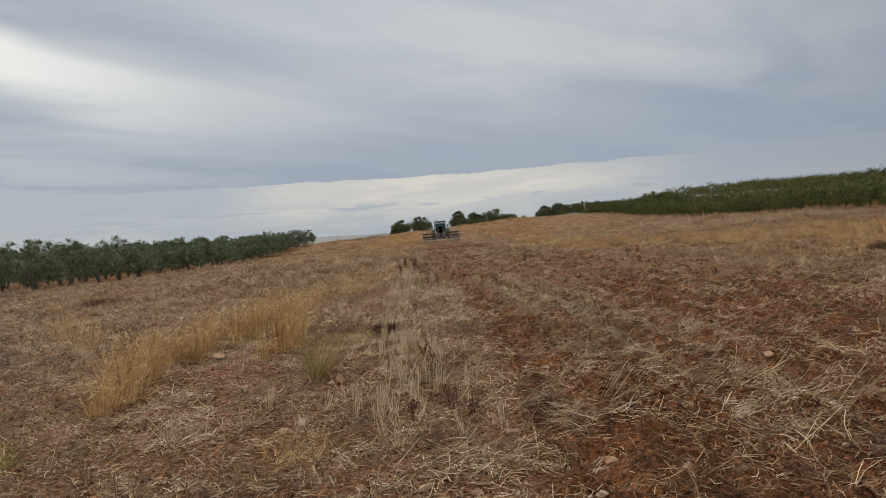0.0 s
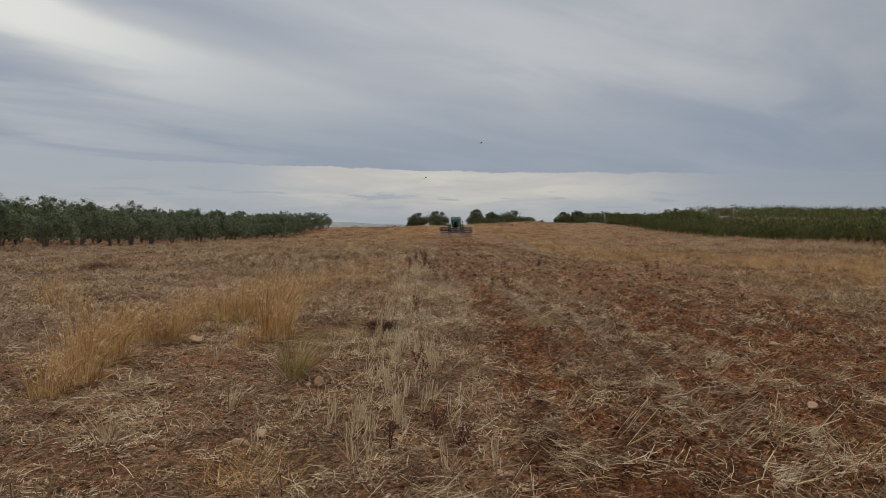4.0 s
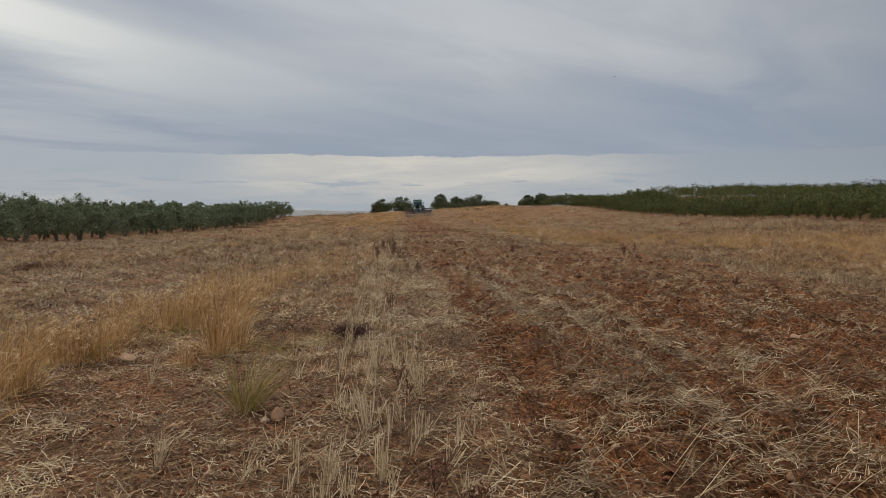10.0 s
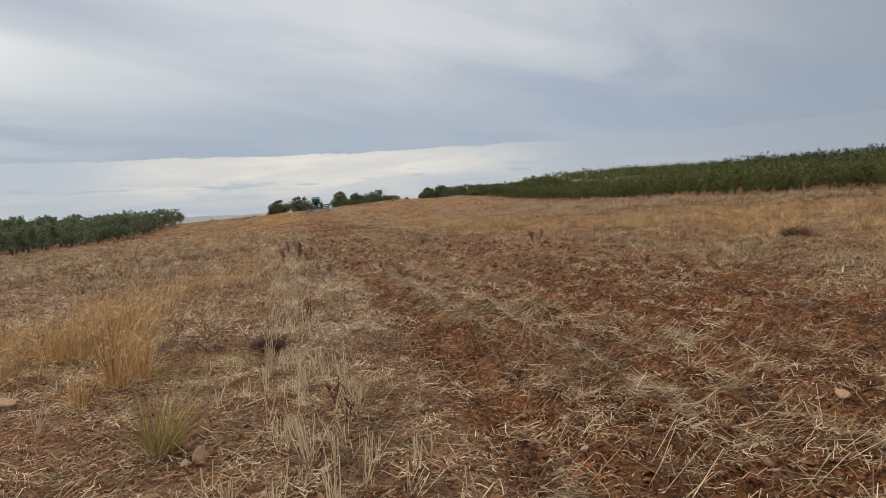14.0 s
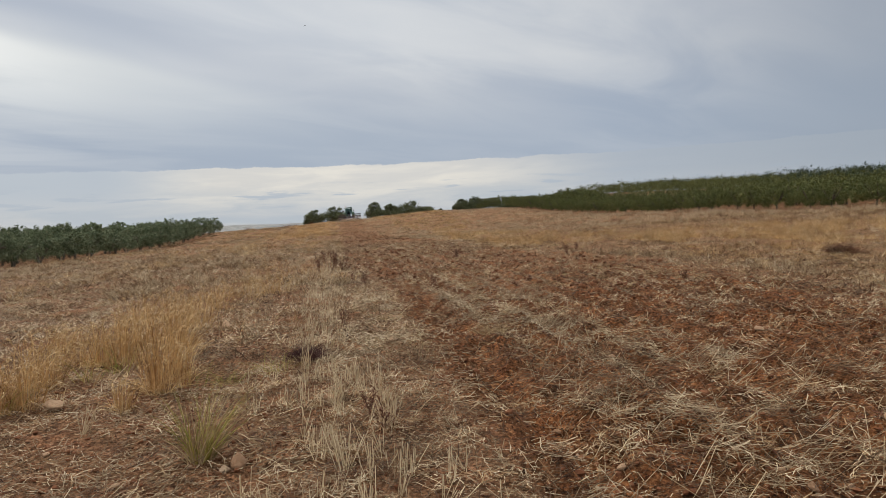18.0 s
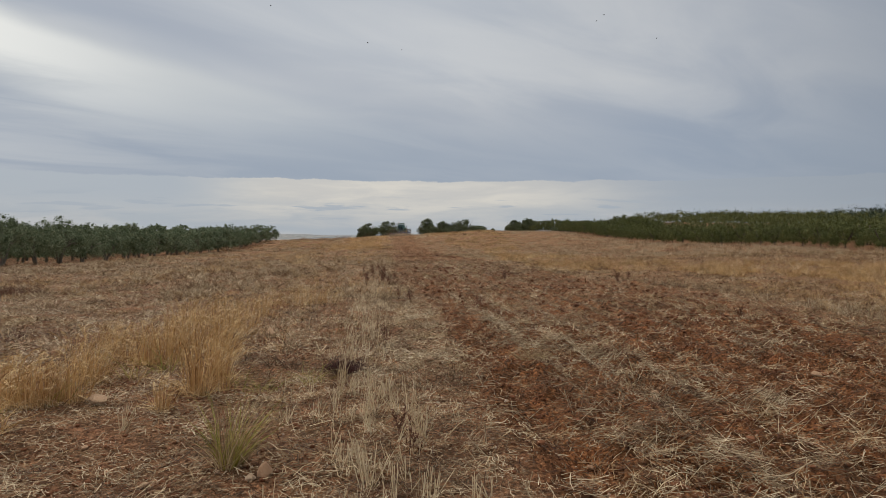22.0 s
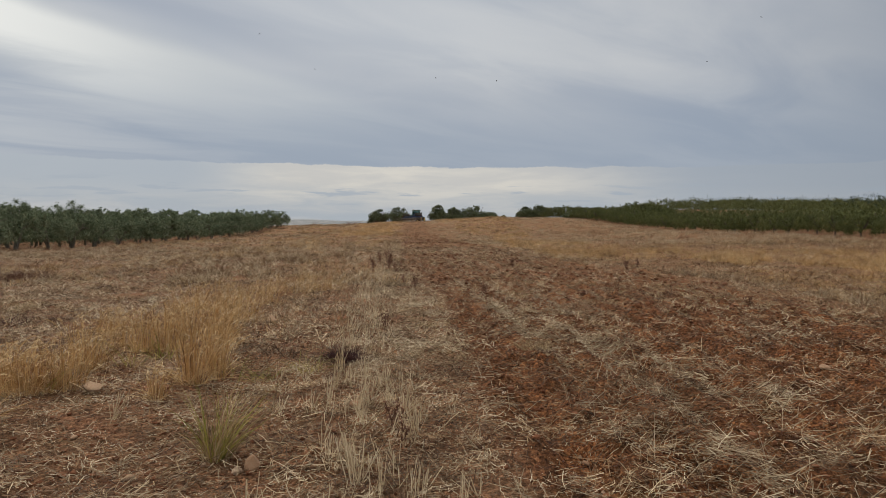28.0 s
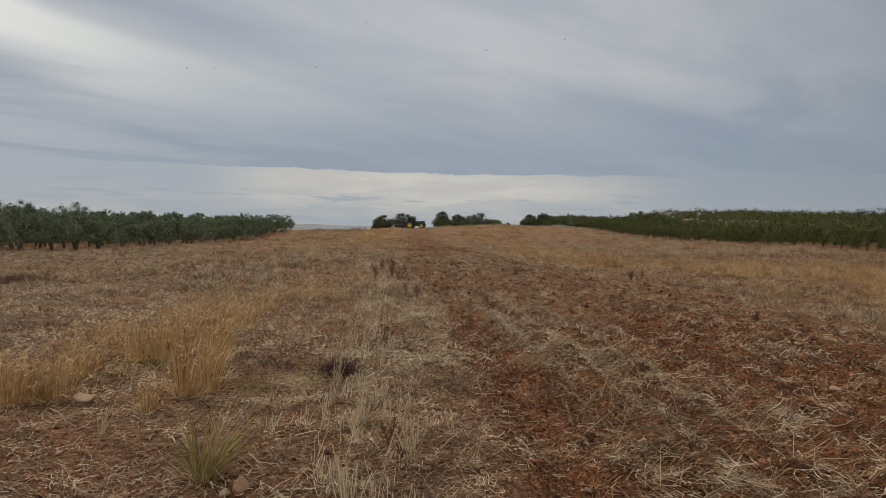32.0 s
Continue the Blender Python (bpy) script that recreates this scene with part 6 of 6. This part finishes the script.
def build_tractor():
    tr = tagged(new("tractor"), "green farm tractor with yellow rims pulling a harrow", "tractor")
    part("chassis", box(-0.30, 0.30, -0.5, 3.0, 0.55, 1.0, 0.04), DARK_STEEL, tr)
    part("hood", box(-0.40, 0.40, 1.05, 3.30, 0.98, 1.72, 0.09, (0.86, 0.98), -0.02), PAINT_GREEN, tr, smooth=False)
    part("grille", box(-0.33, 0.33, 3.29, 3.36, 1.0, 1.58, 0.02), DARK_STEEL, tr)
    for s in (-1, 1):
        part("headlight", box(s * 0.23 - 0.09, s * 0.23 + 0.09, 3.35, 3.39, 1.30, 1.42, 0.012), LAMP_CLEAR, tr)
        part("side_vent", box(s * 0.395 - 0.012, s * 0.395 + 0.012, 1.5, 2.6, 1.15, 1.42, 0.006), DARK_STEEL, tr)
    # cab: floor, pillars, panes, roof
    part("cab_floor", box(-0.72, 0.72, -0.55, 1.05, 1.12, 1.24, 0.03), PAINT_GREEN, tr)
    for s in (-1, 1):
        part("cab_pillar", tube([(s * 0.72, -0.52, 1.2), (s * 0.66, -0.46, 2.62)], 0.045), PAINT_GREEN, tr)
        part("cab_pillar", tube([(s * 0.72, 0.30, 1.2), (s * 0.67, 0.28, 2.62)], 0.040), PAINT_GREEN, tr)
        part("cab_pillar", tube([(s * 0.70, 1.02, 1.2), (s * 0.64, 0.90, 2.62)], 0.040), PAINT_GREEN, tr)
        part("side_window", box(s * 0.69 - 0.008, s * 0.69 + 0.008, -0.44, 0.92, 1.28, 2.56, 0.0), GLASS, tr)
        part("mirror", box(s * 1.02 - 0.09, s * 1.02 + 0.09, 0.98, 1.02, 1.95, 2.25, 0.02), DARK_STEEL, tr)
        part("mirror_arm", tube([(s * 0.68, 1.0, 2.3), (s * 1.02, 1.0, 2.25)], 0.014, 6), DARK_STEEL, tr)
        part("work_lamp", box(s * 0.50 - 0.09, s * 0.50 + 0.09, -0.68, -0.60, 2.56, 2.68, 0.015), LAMP_CLEAR, tr)
        part("tail_lamp", box(s * 1.0 - 0.10, s * 1.0 + 0.10, -0.72, -0.66, 1.42, 1.52, 0.012), LAMP_RED, tr)
        fender = bmesh.new()
        limb(fender, [Vector((s * 0.93, math.sin(a) * 0.98, 0.86 + math.cos(a) * 0.98)) for a in np.linspace(-1.25, 0.95, 9)], [0.06] * 9, 4)
        for v in fender.verts:
            v.co.x = s * 0.93 + (v.co.x - s * 0.93) * 5.0
        part("fender", fender, PAINT_GREEN, tr)
        part("step", box(s * 0.80 - 0.16, s * 0.80 + 0.16, 0.95, 1.30, 0.55, 0.60, 0.01), DARK_STEEL, tr)
        part("lift_arm", tube([(s * 0.38, -0.35, 0.75), (s * 0.42, -1.35, 0.62)], 0.04), DARK_STEEL, tr)
    part("rear_window", box(-0.60, 0.60, -0.50, -0.485, 1.45, 2.52, 0.0), GLASS, tr)
    part("windscreen", box(-0.60, 0.60, 0.955, 0.97, 1.72, 2.54, 0.0), GLASS, tr)
    part("roof", box(-0.78, 0.78, -0.66, 1.10, 2.60, 2.82, 0.07, (0.92, 0.92)), PAINT_GREEN, tr)
    part("beacon", lathe([(0.001, 0.16), (0.05, 0.14), (0.065, 0.0), (0.065, -0.02)], 12), LAMP_ORANGE, tr, "orange beacon", at=(-0.45, -0.4, 2.90)).rotation_euler = (0, -math.pi / 2, 0)
    part("exhaust", tube([(0.52, 1.25, 1.3), (0.52, 1.25, 2.75), (0.52, 1.18, 2.92)], 0.045), DARK_STEEL, tr, "black upright exhaust stack")
    part("air_intake", tube([(-0.50, 1.35, 1.5), (-0.50, 1.35, 2.35)], 0.055), DARK_STEEL, tr)
    part("seat", box(-0.24, 0.24, -0.15, 0.30, 1.45, 1.60, 0.05), SEAT_VINYL, tr)
    part("seat_back", box(-0.23, 0.23, -0.25, -0.12, 1.58, 2.15, 0.05), SEAT_VINYL, tr)
    part("steering_wheel", lathe([(0.17, -0.012), (0.20, 0.0), (0.17, 0.012)], 16), SEAT_VINYL, tr, at=(0, 0.62, 1.72)).rotation_euler = (0, 1.2, math.pi / 2)
    part("dashboard", box(-0.30, 0.30, 0.68, 0.95, 1.24, 1.66, 0.04), SEAT_VINYL, tr)
    part("rear_axle", lathe([(0.14, -0.85), (0.14, 0.85)], 14), DARK_STEEL, tr, at=(0, 0, 0.86))
    part("front_axle", lathe([(0.09, -0.78), (0.09, 0.78)], 12), DARK_STEEL, tr, at=(0, 2.70, 0.60))
    part("front_weights", box(-0.34, 0.34, 3.34, 3.62, 0.62, 0.98, 0.04), DARK_STEEL, tr)
    part("top_link", tube([(0, -0.45, 1.15), (0, -1.4, 1.25)], 0.035), DARK_STEEL, tr)
    wheels = [(wheel(tr, s * 0.92, 0.0, 0.86, 0.50, "rear_wheel"), 0.86) for s in (-1, 1)]
    wheels += [(wheel(tr, s * 0.86, 2.70, 0.62, 0.38, "front_wheel"), 0.62) for s in (-1, 1)]
    return tr, wheels


def build_harrow():
    """A wide folding disc harrow: blue frame, two gangs of discs, packer roller, and tall wing bars."""
    ha = tagged(new("disc_harrow"), "wide blue disc harrow with dusty steel discs behind a tractor", "harrow")
    W = 2.25
    for y, z in ((-1.75, 0.74), (-2.65, 0.74)):
        part("cross_beam", box(-W, W, y - 0.07, y + 0.07, z - 0.07, z + 0.07, 0.015), PAINT_BLUE, ha)
    for x in (-1.6, -0.55, 0.55, 1.6):
        part("long_beam", box(x - 0.055, x + 0.055, -2.95, -1.45, 0.80, 0.92, 0.012), PAINT_BLUE, ha)
    part("headstock", tube([(-0.42, -1.45, 0.66), (-0.15, -1.5, 1.38), (0.15, -1.5, 1.38), (0.42, -1.45, 0.66)], 0.06), PAINT_BLUE, ha)
    for s in (-1, 1):
        part("brace", tube([(s * 0.12, -1.52, 1.34), (s * 0.45, -2.62, 0.84)], 0.045), PAINT_BLUE, ha)
        for z, y in ((1.02, -2.2), (1.42, -2.3)):
            part("wing_bar", box(min(s * 0.75, s * (W + 0.08)), max(s * 0.75, s * (W + 0.08)), y - 0.10, y + 0.10, z - 0.075, z + 0.075, 0.02), DARK_STEEL, ha)
        for k in range(11):                  # folded tines of the wing
            x = 0.82 + k * 0.145
            part("wing_tine", tube([(s * x, -2.28, 1.50), (s * x, -2.42, 1.22), (s * x, -2.30, 0.92)], 0.030, 5), DARK_STEEL, ha)
        for x in (0.95, 1.55, 2.15):
            part("wing_post", box(s * x - 0.035, s * x + 0.035, -2.30, -2.22, 0.86, 1.44, 0.01), DARK_STEEL, ha)
        part("fold_ram", tube([(s * 0.35, -2.1, 1.05), (s * 1.25, -2.15, 1.16)], 0.04), BRIGHT_STEEL, ha)
        part("transport_light", box(s * 2.1 - 0.08, s * 2.1 + 0.08, -2.98, -2.93, 0.80, 0.90, 0.01), LAMP_RED, ha)
    disc = [(0.001, 0.06), (0.14, 0.045), (0.25, 0.01), (0.30, -0.03), (0.28, -0.035), (0.14, 0.02), (0.001, 0.03)]
    for gang, y, tilt in ((0, -1.75, 14), (1, -2.65, -14)):
        part("gang_shaft", lathe([(0.035, -W + 0.05), (0.035, W - 0.05)], 8), DARK_STEEL, ha, at=(0, y - 0.18, 0.27))
        for k in range(16):
            x = -W + 0.14 + k * (2 * W - 0.28) / 15
            part("disc", lathe(disc, 18), BRIGHT_STEEL, ha, at=(x, y - 0.18, 0.27)).rotation_euler = (0, 0, radians(tilt))
            part("disc_leg", tube([(x, y, 0.72), (x, y - 0.16, 0.62), (x, y - 0.20, 0.29)], 0.022, 5), PAINT_BLUE, ha)
    part("roller_shaft", lathe([(0.05, -W), (0.05, W)], 10), DARK_STEEL, ha, at=(0, -3.25, 0.25))
    for k in range(9):
        x = -W + k * 2 * W / 8
        part("roller_ring", lathe([(0.05, -0.012), (0.24, -0.012), (0.24, 0.012), (0.05, 0.012)], 16), DARK_STEEL, ha, at=(x, -3.25, 0.25))
    for k in range(8):
        a = 2 * math.pi * k / 8
        part("roller_bar", tube([(-W, -3.25 + 0.24 * math.cos(a), 0.25 + 0.24 * math.sin(a)), (W, -3.25 + 0.24 * math.cos(a + 0.7), 0.25 + 0.24 * math.sin(a + 0.7))], 0.016, 5), DARK_STEEL, ha)
    for s in (-1, 1):
        part("roller_arm", tube([(s * 1.6, -2.65, 0.78), (s * 1.6, -3.25, 0.25)], 0.045), PAINT_BLUE, ha)
    return ha


DUST_MAT = blade_material("soil_dust", (0.0, (0.40, 0.29, 0.19)), (1.0, (0.60, 0.46, 0.32)), rough=1.0, through_light=0.5)


def build_dust():
    """Fine dust hanging low behind the harrow, as a loose veil of motes."""
    g = np.random.default_rng(77)
    n = 8000
    back = g.gamma(1.5, 1.5, n)
    x = g.normal(0, 1.5 + 0.10 * back, n)
    z = np.abs(g.normal(0, 0.30 + 0.07 * back, n)) + 0.02
    c = np.stack([x, -3.0 - back, z], 1)
    d = g.normal(size=(n, 3))
    d /= np.linalg.norm(d, axis=1, keepdims=True)
    s = g.uniform(0.026, 0.066, n) * np.exp(-back / 9)
    v, f = strips(c, d, s, s)
    ob = mesh_object("dust_veil", v, f, DUST_MAT)
    return tagged(ob, "thin tan dust hanging behind the harrow", "dust", kind="stuff")


def enlarge(ob, k):
    for c in ob.children:
        c.location *= k
        if c.data:
            c.data.transform(Matrix.Scale(k, 4))
        enlarge(c, k)


TRACTOR, WHEELS = build_tractor()
HARROW = build_harrow()
SIZE = 1.08
enlarge(TRACTOR, SIZE)
enlarge(HARROW, SIZE)
DUST = build_dust()

# ---- birds ----
BIRD = plain_material("dark_bird_plumage", (0.030, 0.028, 0.030), 0.8)


def build_bird():
    b = tagged(new("bird"), "small dark bird in flight under the clouds", "bird", "flock of small birds")
    body = bmesh.new()
    limb(body, [Vector((0, y, 0)) for y in (-0.13, -0.07, 0.0, 0.06, 0.10, 0.125)], [0.008, 0.025, 0.036, 0.030, 0.020, 0.004], 8)
    part("body", body, BIRD, b, smooth=True)
    tail = bmesh.new()
    limb(tail, [Vector((0, -0.10, 0)), Vector((0, -0.20, 0.0))], [0.012, 0.03], 6)
    for v in tail.verts:
        v.co.z *= 0.2
    part("tail", tail, BIRD, b)
    wings = []
    for s in (-1, 1):
        w = bmesh.new()
        limb(w, [Vector((0, 0.02, 0)), Vector((s * 0.09, 0.045, 0.012)), Vector((s * 0.18, 0.0, 0.008)), Vector((s * 0.25, -0.06, 0))], [0.045, 0.042, 0.028, 0.004], 6)
        for v in w.verts:
            v.co.z *= 0.22
        wings.append((part("wing", w, BIRD, b), s))
    return b, wings


BIRD_ONE, WINGS_ONE = build_bird()
enlarge(BIRD_ONE, 0.72)
BIRDS = [(BIRD_ONE, WINGS_ONE)]
for k in range(5):
    ob = copy_thing(BIRD_ONE, pose(0, 0, 20))
    BIRDS.append((ob, [(c, -1 if i == 0 else 1) for i, c in enumerate(sorted((c for c in ob.children if c.name.startswith("wing")), key=lambda c: c.name))]))

# seconds and places of each bird
FLIGHTS = [
    [(0, 60, -170, 60), (14, 30, -20, 50), (17.3, 12, 60, 31), (18.5, 3.8, 74.3, 22.4), (19, -0.4, 74.3, 23), (20, -1.7, 77.2, 19.6), (21, -3.8, 76.6, 21.9), (22, -7.7, 75.8, 23.7), (22.6, -9.4, 73.7, 23.2), (23, -6.8, 73.3, 25.4), (24, 0.3, 75.2, 27.1), (27, 1.3, 75.3, 19.9), (28, -1, 75.8, 18), (29, -5.4, 77.3, 19.5), (30.5, -10.6, 77, 18.6), (32, -15.6, 76, 19.7)],
    [(0, 80, -170, 60), (14, 40, -20, 50), (17.3, 20, 60, 31), (18.5, 12.6, 73.2, 22.5), (19, 10, 73.5, 22.9), (20, -4.1, 77.3, 18.9), (21, -3.7, 76.9, 20.9), (22, -3.8, 76.3, 23.1), (22.6, -3.5, 74.4, 22.7), (23, 0.1, 74, 24.3), (24, 7.2, 75.5, 25.2), (27, 6.4, 75.3, 18.9), (28, 6, 75.6, 17.7), (29, -1.2, 77.9, 17.9), (30.5, -4, 76.6, 22.6), (32, -9.8, 75.5, 24.9)],
    [(0, -60, -170, 60), (14, -20, -20, 50), (17.3, 6, 60, 30), (18.5, -2.5, 74.8, 21.3), (19, -5.8, 74.7, 20.7), (20, 5.5, 75.1, 26.2), (21, 11.8, 74.6, 25.4), (22, 18.2, 73.2, 25.7), (22.6, 15.7, 72, 24.7), (23, 16.1, 71.7, 25.3), (24, 10.2, 75.1, 25), (27, 35.6, 66.2, 19), (28, 27.8, 70, 18.8), (29, 20.1, 74.7, 19.6), (30.5, 14.1, 75.9, 20.3), (32, 4, 76.8, 22.4)],
    [(0, -70, -170, 60), (14, -30, -20, 50), (17.3, 0, 60, 30), (18.5, -6.4, 74.8, 20.3), (19, -8.4, 74.6, 20.3), (20, 8.5, 75.5, 24.2), (21, 13.2, 74.7, 24.4), (22, 18.9, 72.8, 26.3), (22.6, 19, 71.4, 24), (23, 20.5, 70.4, 25.7), (27, 37.6, 64.5, 20.7), (28, 31.9, 67.1, 22.6), (29, 36.8, 67.9, 19.1), (30.5, 21.9, 73.7, 21.2), (32, 12.9, 75.4, 23.5)],
    [(0, -78, 50, 21), (2.4, -15.8, 20.3, 4.9), (2.8, -11.4, 23.5, 4.5), (2.9, -10.3, 24.3, 4.4), (3, -9.7, 25.2, 4), (3.1, -9.5, 26.3, 4.1), (3.2, -9.3, 27.7, 3.7), (3.4, -7, 31.4, 4.5), (4.6, 6.8, 53.6, 9.3), (7, 70, 70, 50), (14, -40, -20, 50), (17.3, -10, 60, 30), (18.5, -4.4, 76, 15.4), (19, -3.3, 75.8, 16.6), (20, -9.4, 75.7, 23.4), (21, -11.2, 74.8, 25.4), (22.6, -21.9, 69.7, 26.9), (23, -16.9, 69.5, 30.8), (27, -19.6, 72.6, 20.2), (28, -20.2, 72, 21.7), (29, -20.2, 75.6, 15.9), (30.5, -24.2, 74.2, 16.8), (32, -29, 72.2, 18.4)],
    [(0, -75, 50, 20), (2.4, -15.9, 19.1, 5.2), (2.8, -11.5, 22.7, 4.4), (2.9, -10.4, 23.6, 4.2), (3, -9.6, 24.6, 3.8), (3.1, -9.5, 25.7, 4), (3.2, -9.7, 27, 3.3), (3.4, -8.2, 30.6, 3.6), (4.6, 0.8, 52.2, 5.4), (6, 40, 90, 40), (9, 16.4, 73.3, 15.7), (13, 26.5, 70.3, 18.6), (18, 60, 70, 40), (24, 8.5, 77.5, 16.7), (27, -6, 75.3, 19.2), (28, -14.6, 74.2, 18.5), (29, -9.8, 77.2, 18), (30.5, -20.2, 75.4, 17), (32, -26.3, 73.2, 18.7)],
]

# seconds, place of the rear axle, heading in degrees east of north
DRIVE = [(0.0, -3.17, 88.0, -3), (2.0, -3.45, 95.6, -3), (3.0, -3.60, 98.9, -4), (6.0, -4.50, 109.7, -4), (9.0, -5.02, 120.0, -4), (13.0, -5.40, 130.3, -4), (15.0, -5.95, 136.3, -4), (17.5, -6.55, 144.0, -4),
         (19.0, -6.87, 147.3, -2), (21.0, -7.08, 151.2, 1), (23.0, -7.00, 154.3, 5), (24.5, -6.38, 156.4, 8), (26.5, -6.05, 158.0, 11), (28.0, -6.40, 158.9, 19), (29.0, -6.98, 159.3, 36), (30.0, -7.70, 159.4, 58), (31.0, -8.30, 159.4, 86), (32.0, -8.8, 159.4, 100)]


def on_land(x, y, heading, lift=0.0):
    """A pose that sits on the slope, facing that way."""
    h = radians(heading)
    dx, dy = math.sin(h), math.cos(h)
    z0, z1 = float(land(x, y)), float(land(x + 2.7 * dx, y + 2.7 * dy))
    zl, zr = float(land(x - 0.9 * dy, y + 0.9 * dx)), float(land(x + 0.9 * dy, y - 0.9 * dx))
    return pose(x, y, z0 - 0.03 + lift, math.degrees(math.atan2(z1 - z0, 2.7)), -math.degrees(math.atan2(zr - zl, 1.8)), -heading)


def drive_at(t):
    ts = [r[0] for r in DRIVE]
    return [float(np.interp(t, ts, [r[i] for r in DRIVE])) for i in (1, 2, 3)]
build_shrubs()
build_olives()
build_orchard()
build_grass()
build_clumps()
build_litter()
build_clods()
build_rocks()
build_weeds()


def motions():
    walk(TRACTOR, [(t, on_land(x, y, h)) for t, x, y, h in DRIVE])
    # the harrow is in the ground until the headland, then lifted for the turn
    walk(HARROW, [(t, on_land(x, y, h, float(np.interp(t, (0, 22, 26, 32), (-0.12, -0.12, 0.40, 0.55))))) for t, x, y, h in DRIVE])
    walk(DUST, [(t, on_land(x, y, min(h, 25), float(np.interp(t, (0, 24, 28, 32), (-0.05, -0.05, -0.45, -1.2))))) for t, x, y, h in DRIVE])
    step = 0.25
    gone, turns = 0.0, []
    for k in range(int(32 / step) + 1):
        t = k * step
        if k:
            (x0, y0, h0), (x1, y1, h1) = drive_at(t - step), drive_at(t)
            gone += (x1 - x0) * math.sin(radians(h1)) + (y1 - y0) * math.cos(radians(h1))
        turns.append((t, gone))
    for w, r in WHEELS:
        x, y, z = w.location
        walk(w, [(t, pose(x, y, z, -math.degrees(g / (r * SIZE)))) for t, g in turns])
    for k, (bird, wings) in enumerate(BIRDS):
        rows = []
        for i, (t, x, y, z) in enumerate(FLIGHTS[k]):
            a, b = FLIGHTS[k][max(i - 1, 0)], FLIGHTS[k][min(i + 1, len(FLIGHTS[k]) - 1)]
            rows.append((t, pose(x, y, z, 0, 0, -math.degrees(math.atan2(b[1] - a[1], b[2] - a[2])))))
        full = []
        for (t0, m0), (t1, m1) in zip(rows, rows[1:]):
            full.append((t0, m0))
            q0, q1 = m0.to_quaternion(), m1.to_quaternion()
            for u in (1 / 3, 2 / 3):
                full.append((t0 + (t1 - t0) * u, Matrix.LocRotScale(m0.translation.lerp(m1.translation, u), q0.slerp(q1, u), None)))
        full.append(rows[-1])
        walk(bird, full)
        for wing, s in wings:
            walk(wing, [(i / 6, pose(0, 0, 0, 0, -s * (8 + 38 * math.sin(i * 2.1 + k)))) for i in range(193)])


motions()
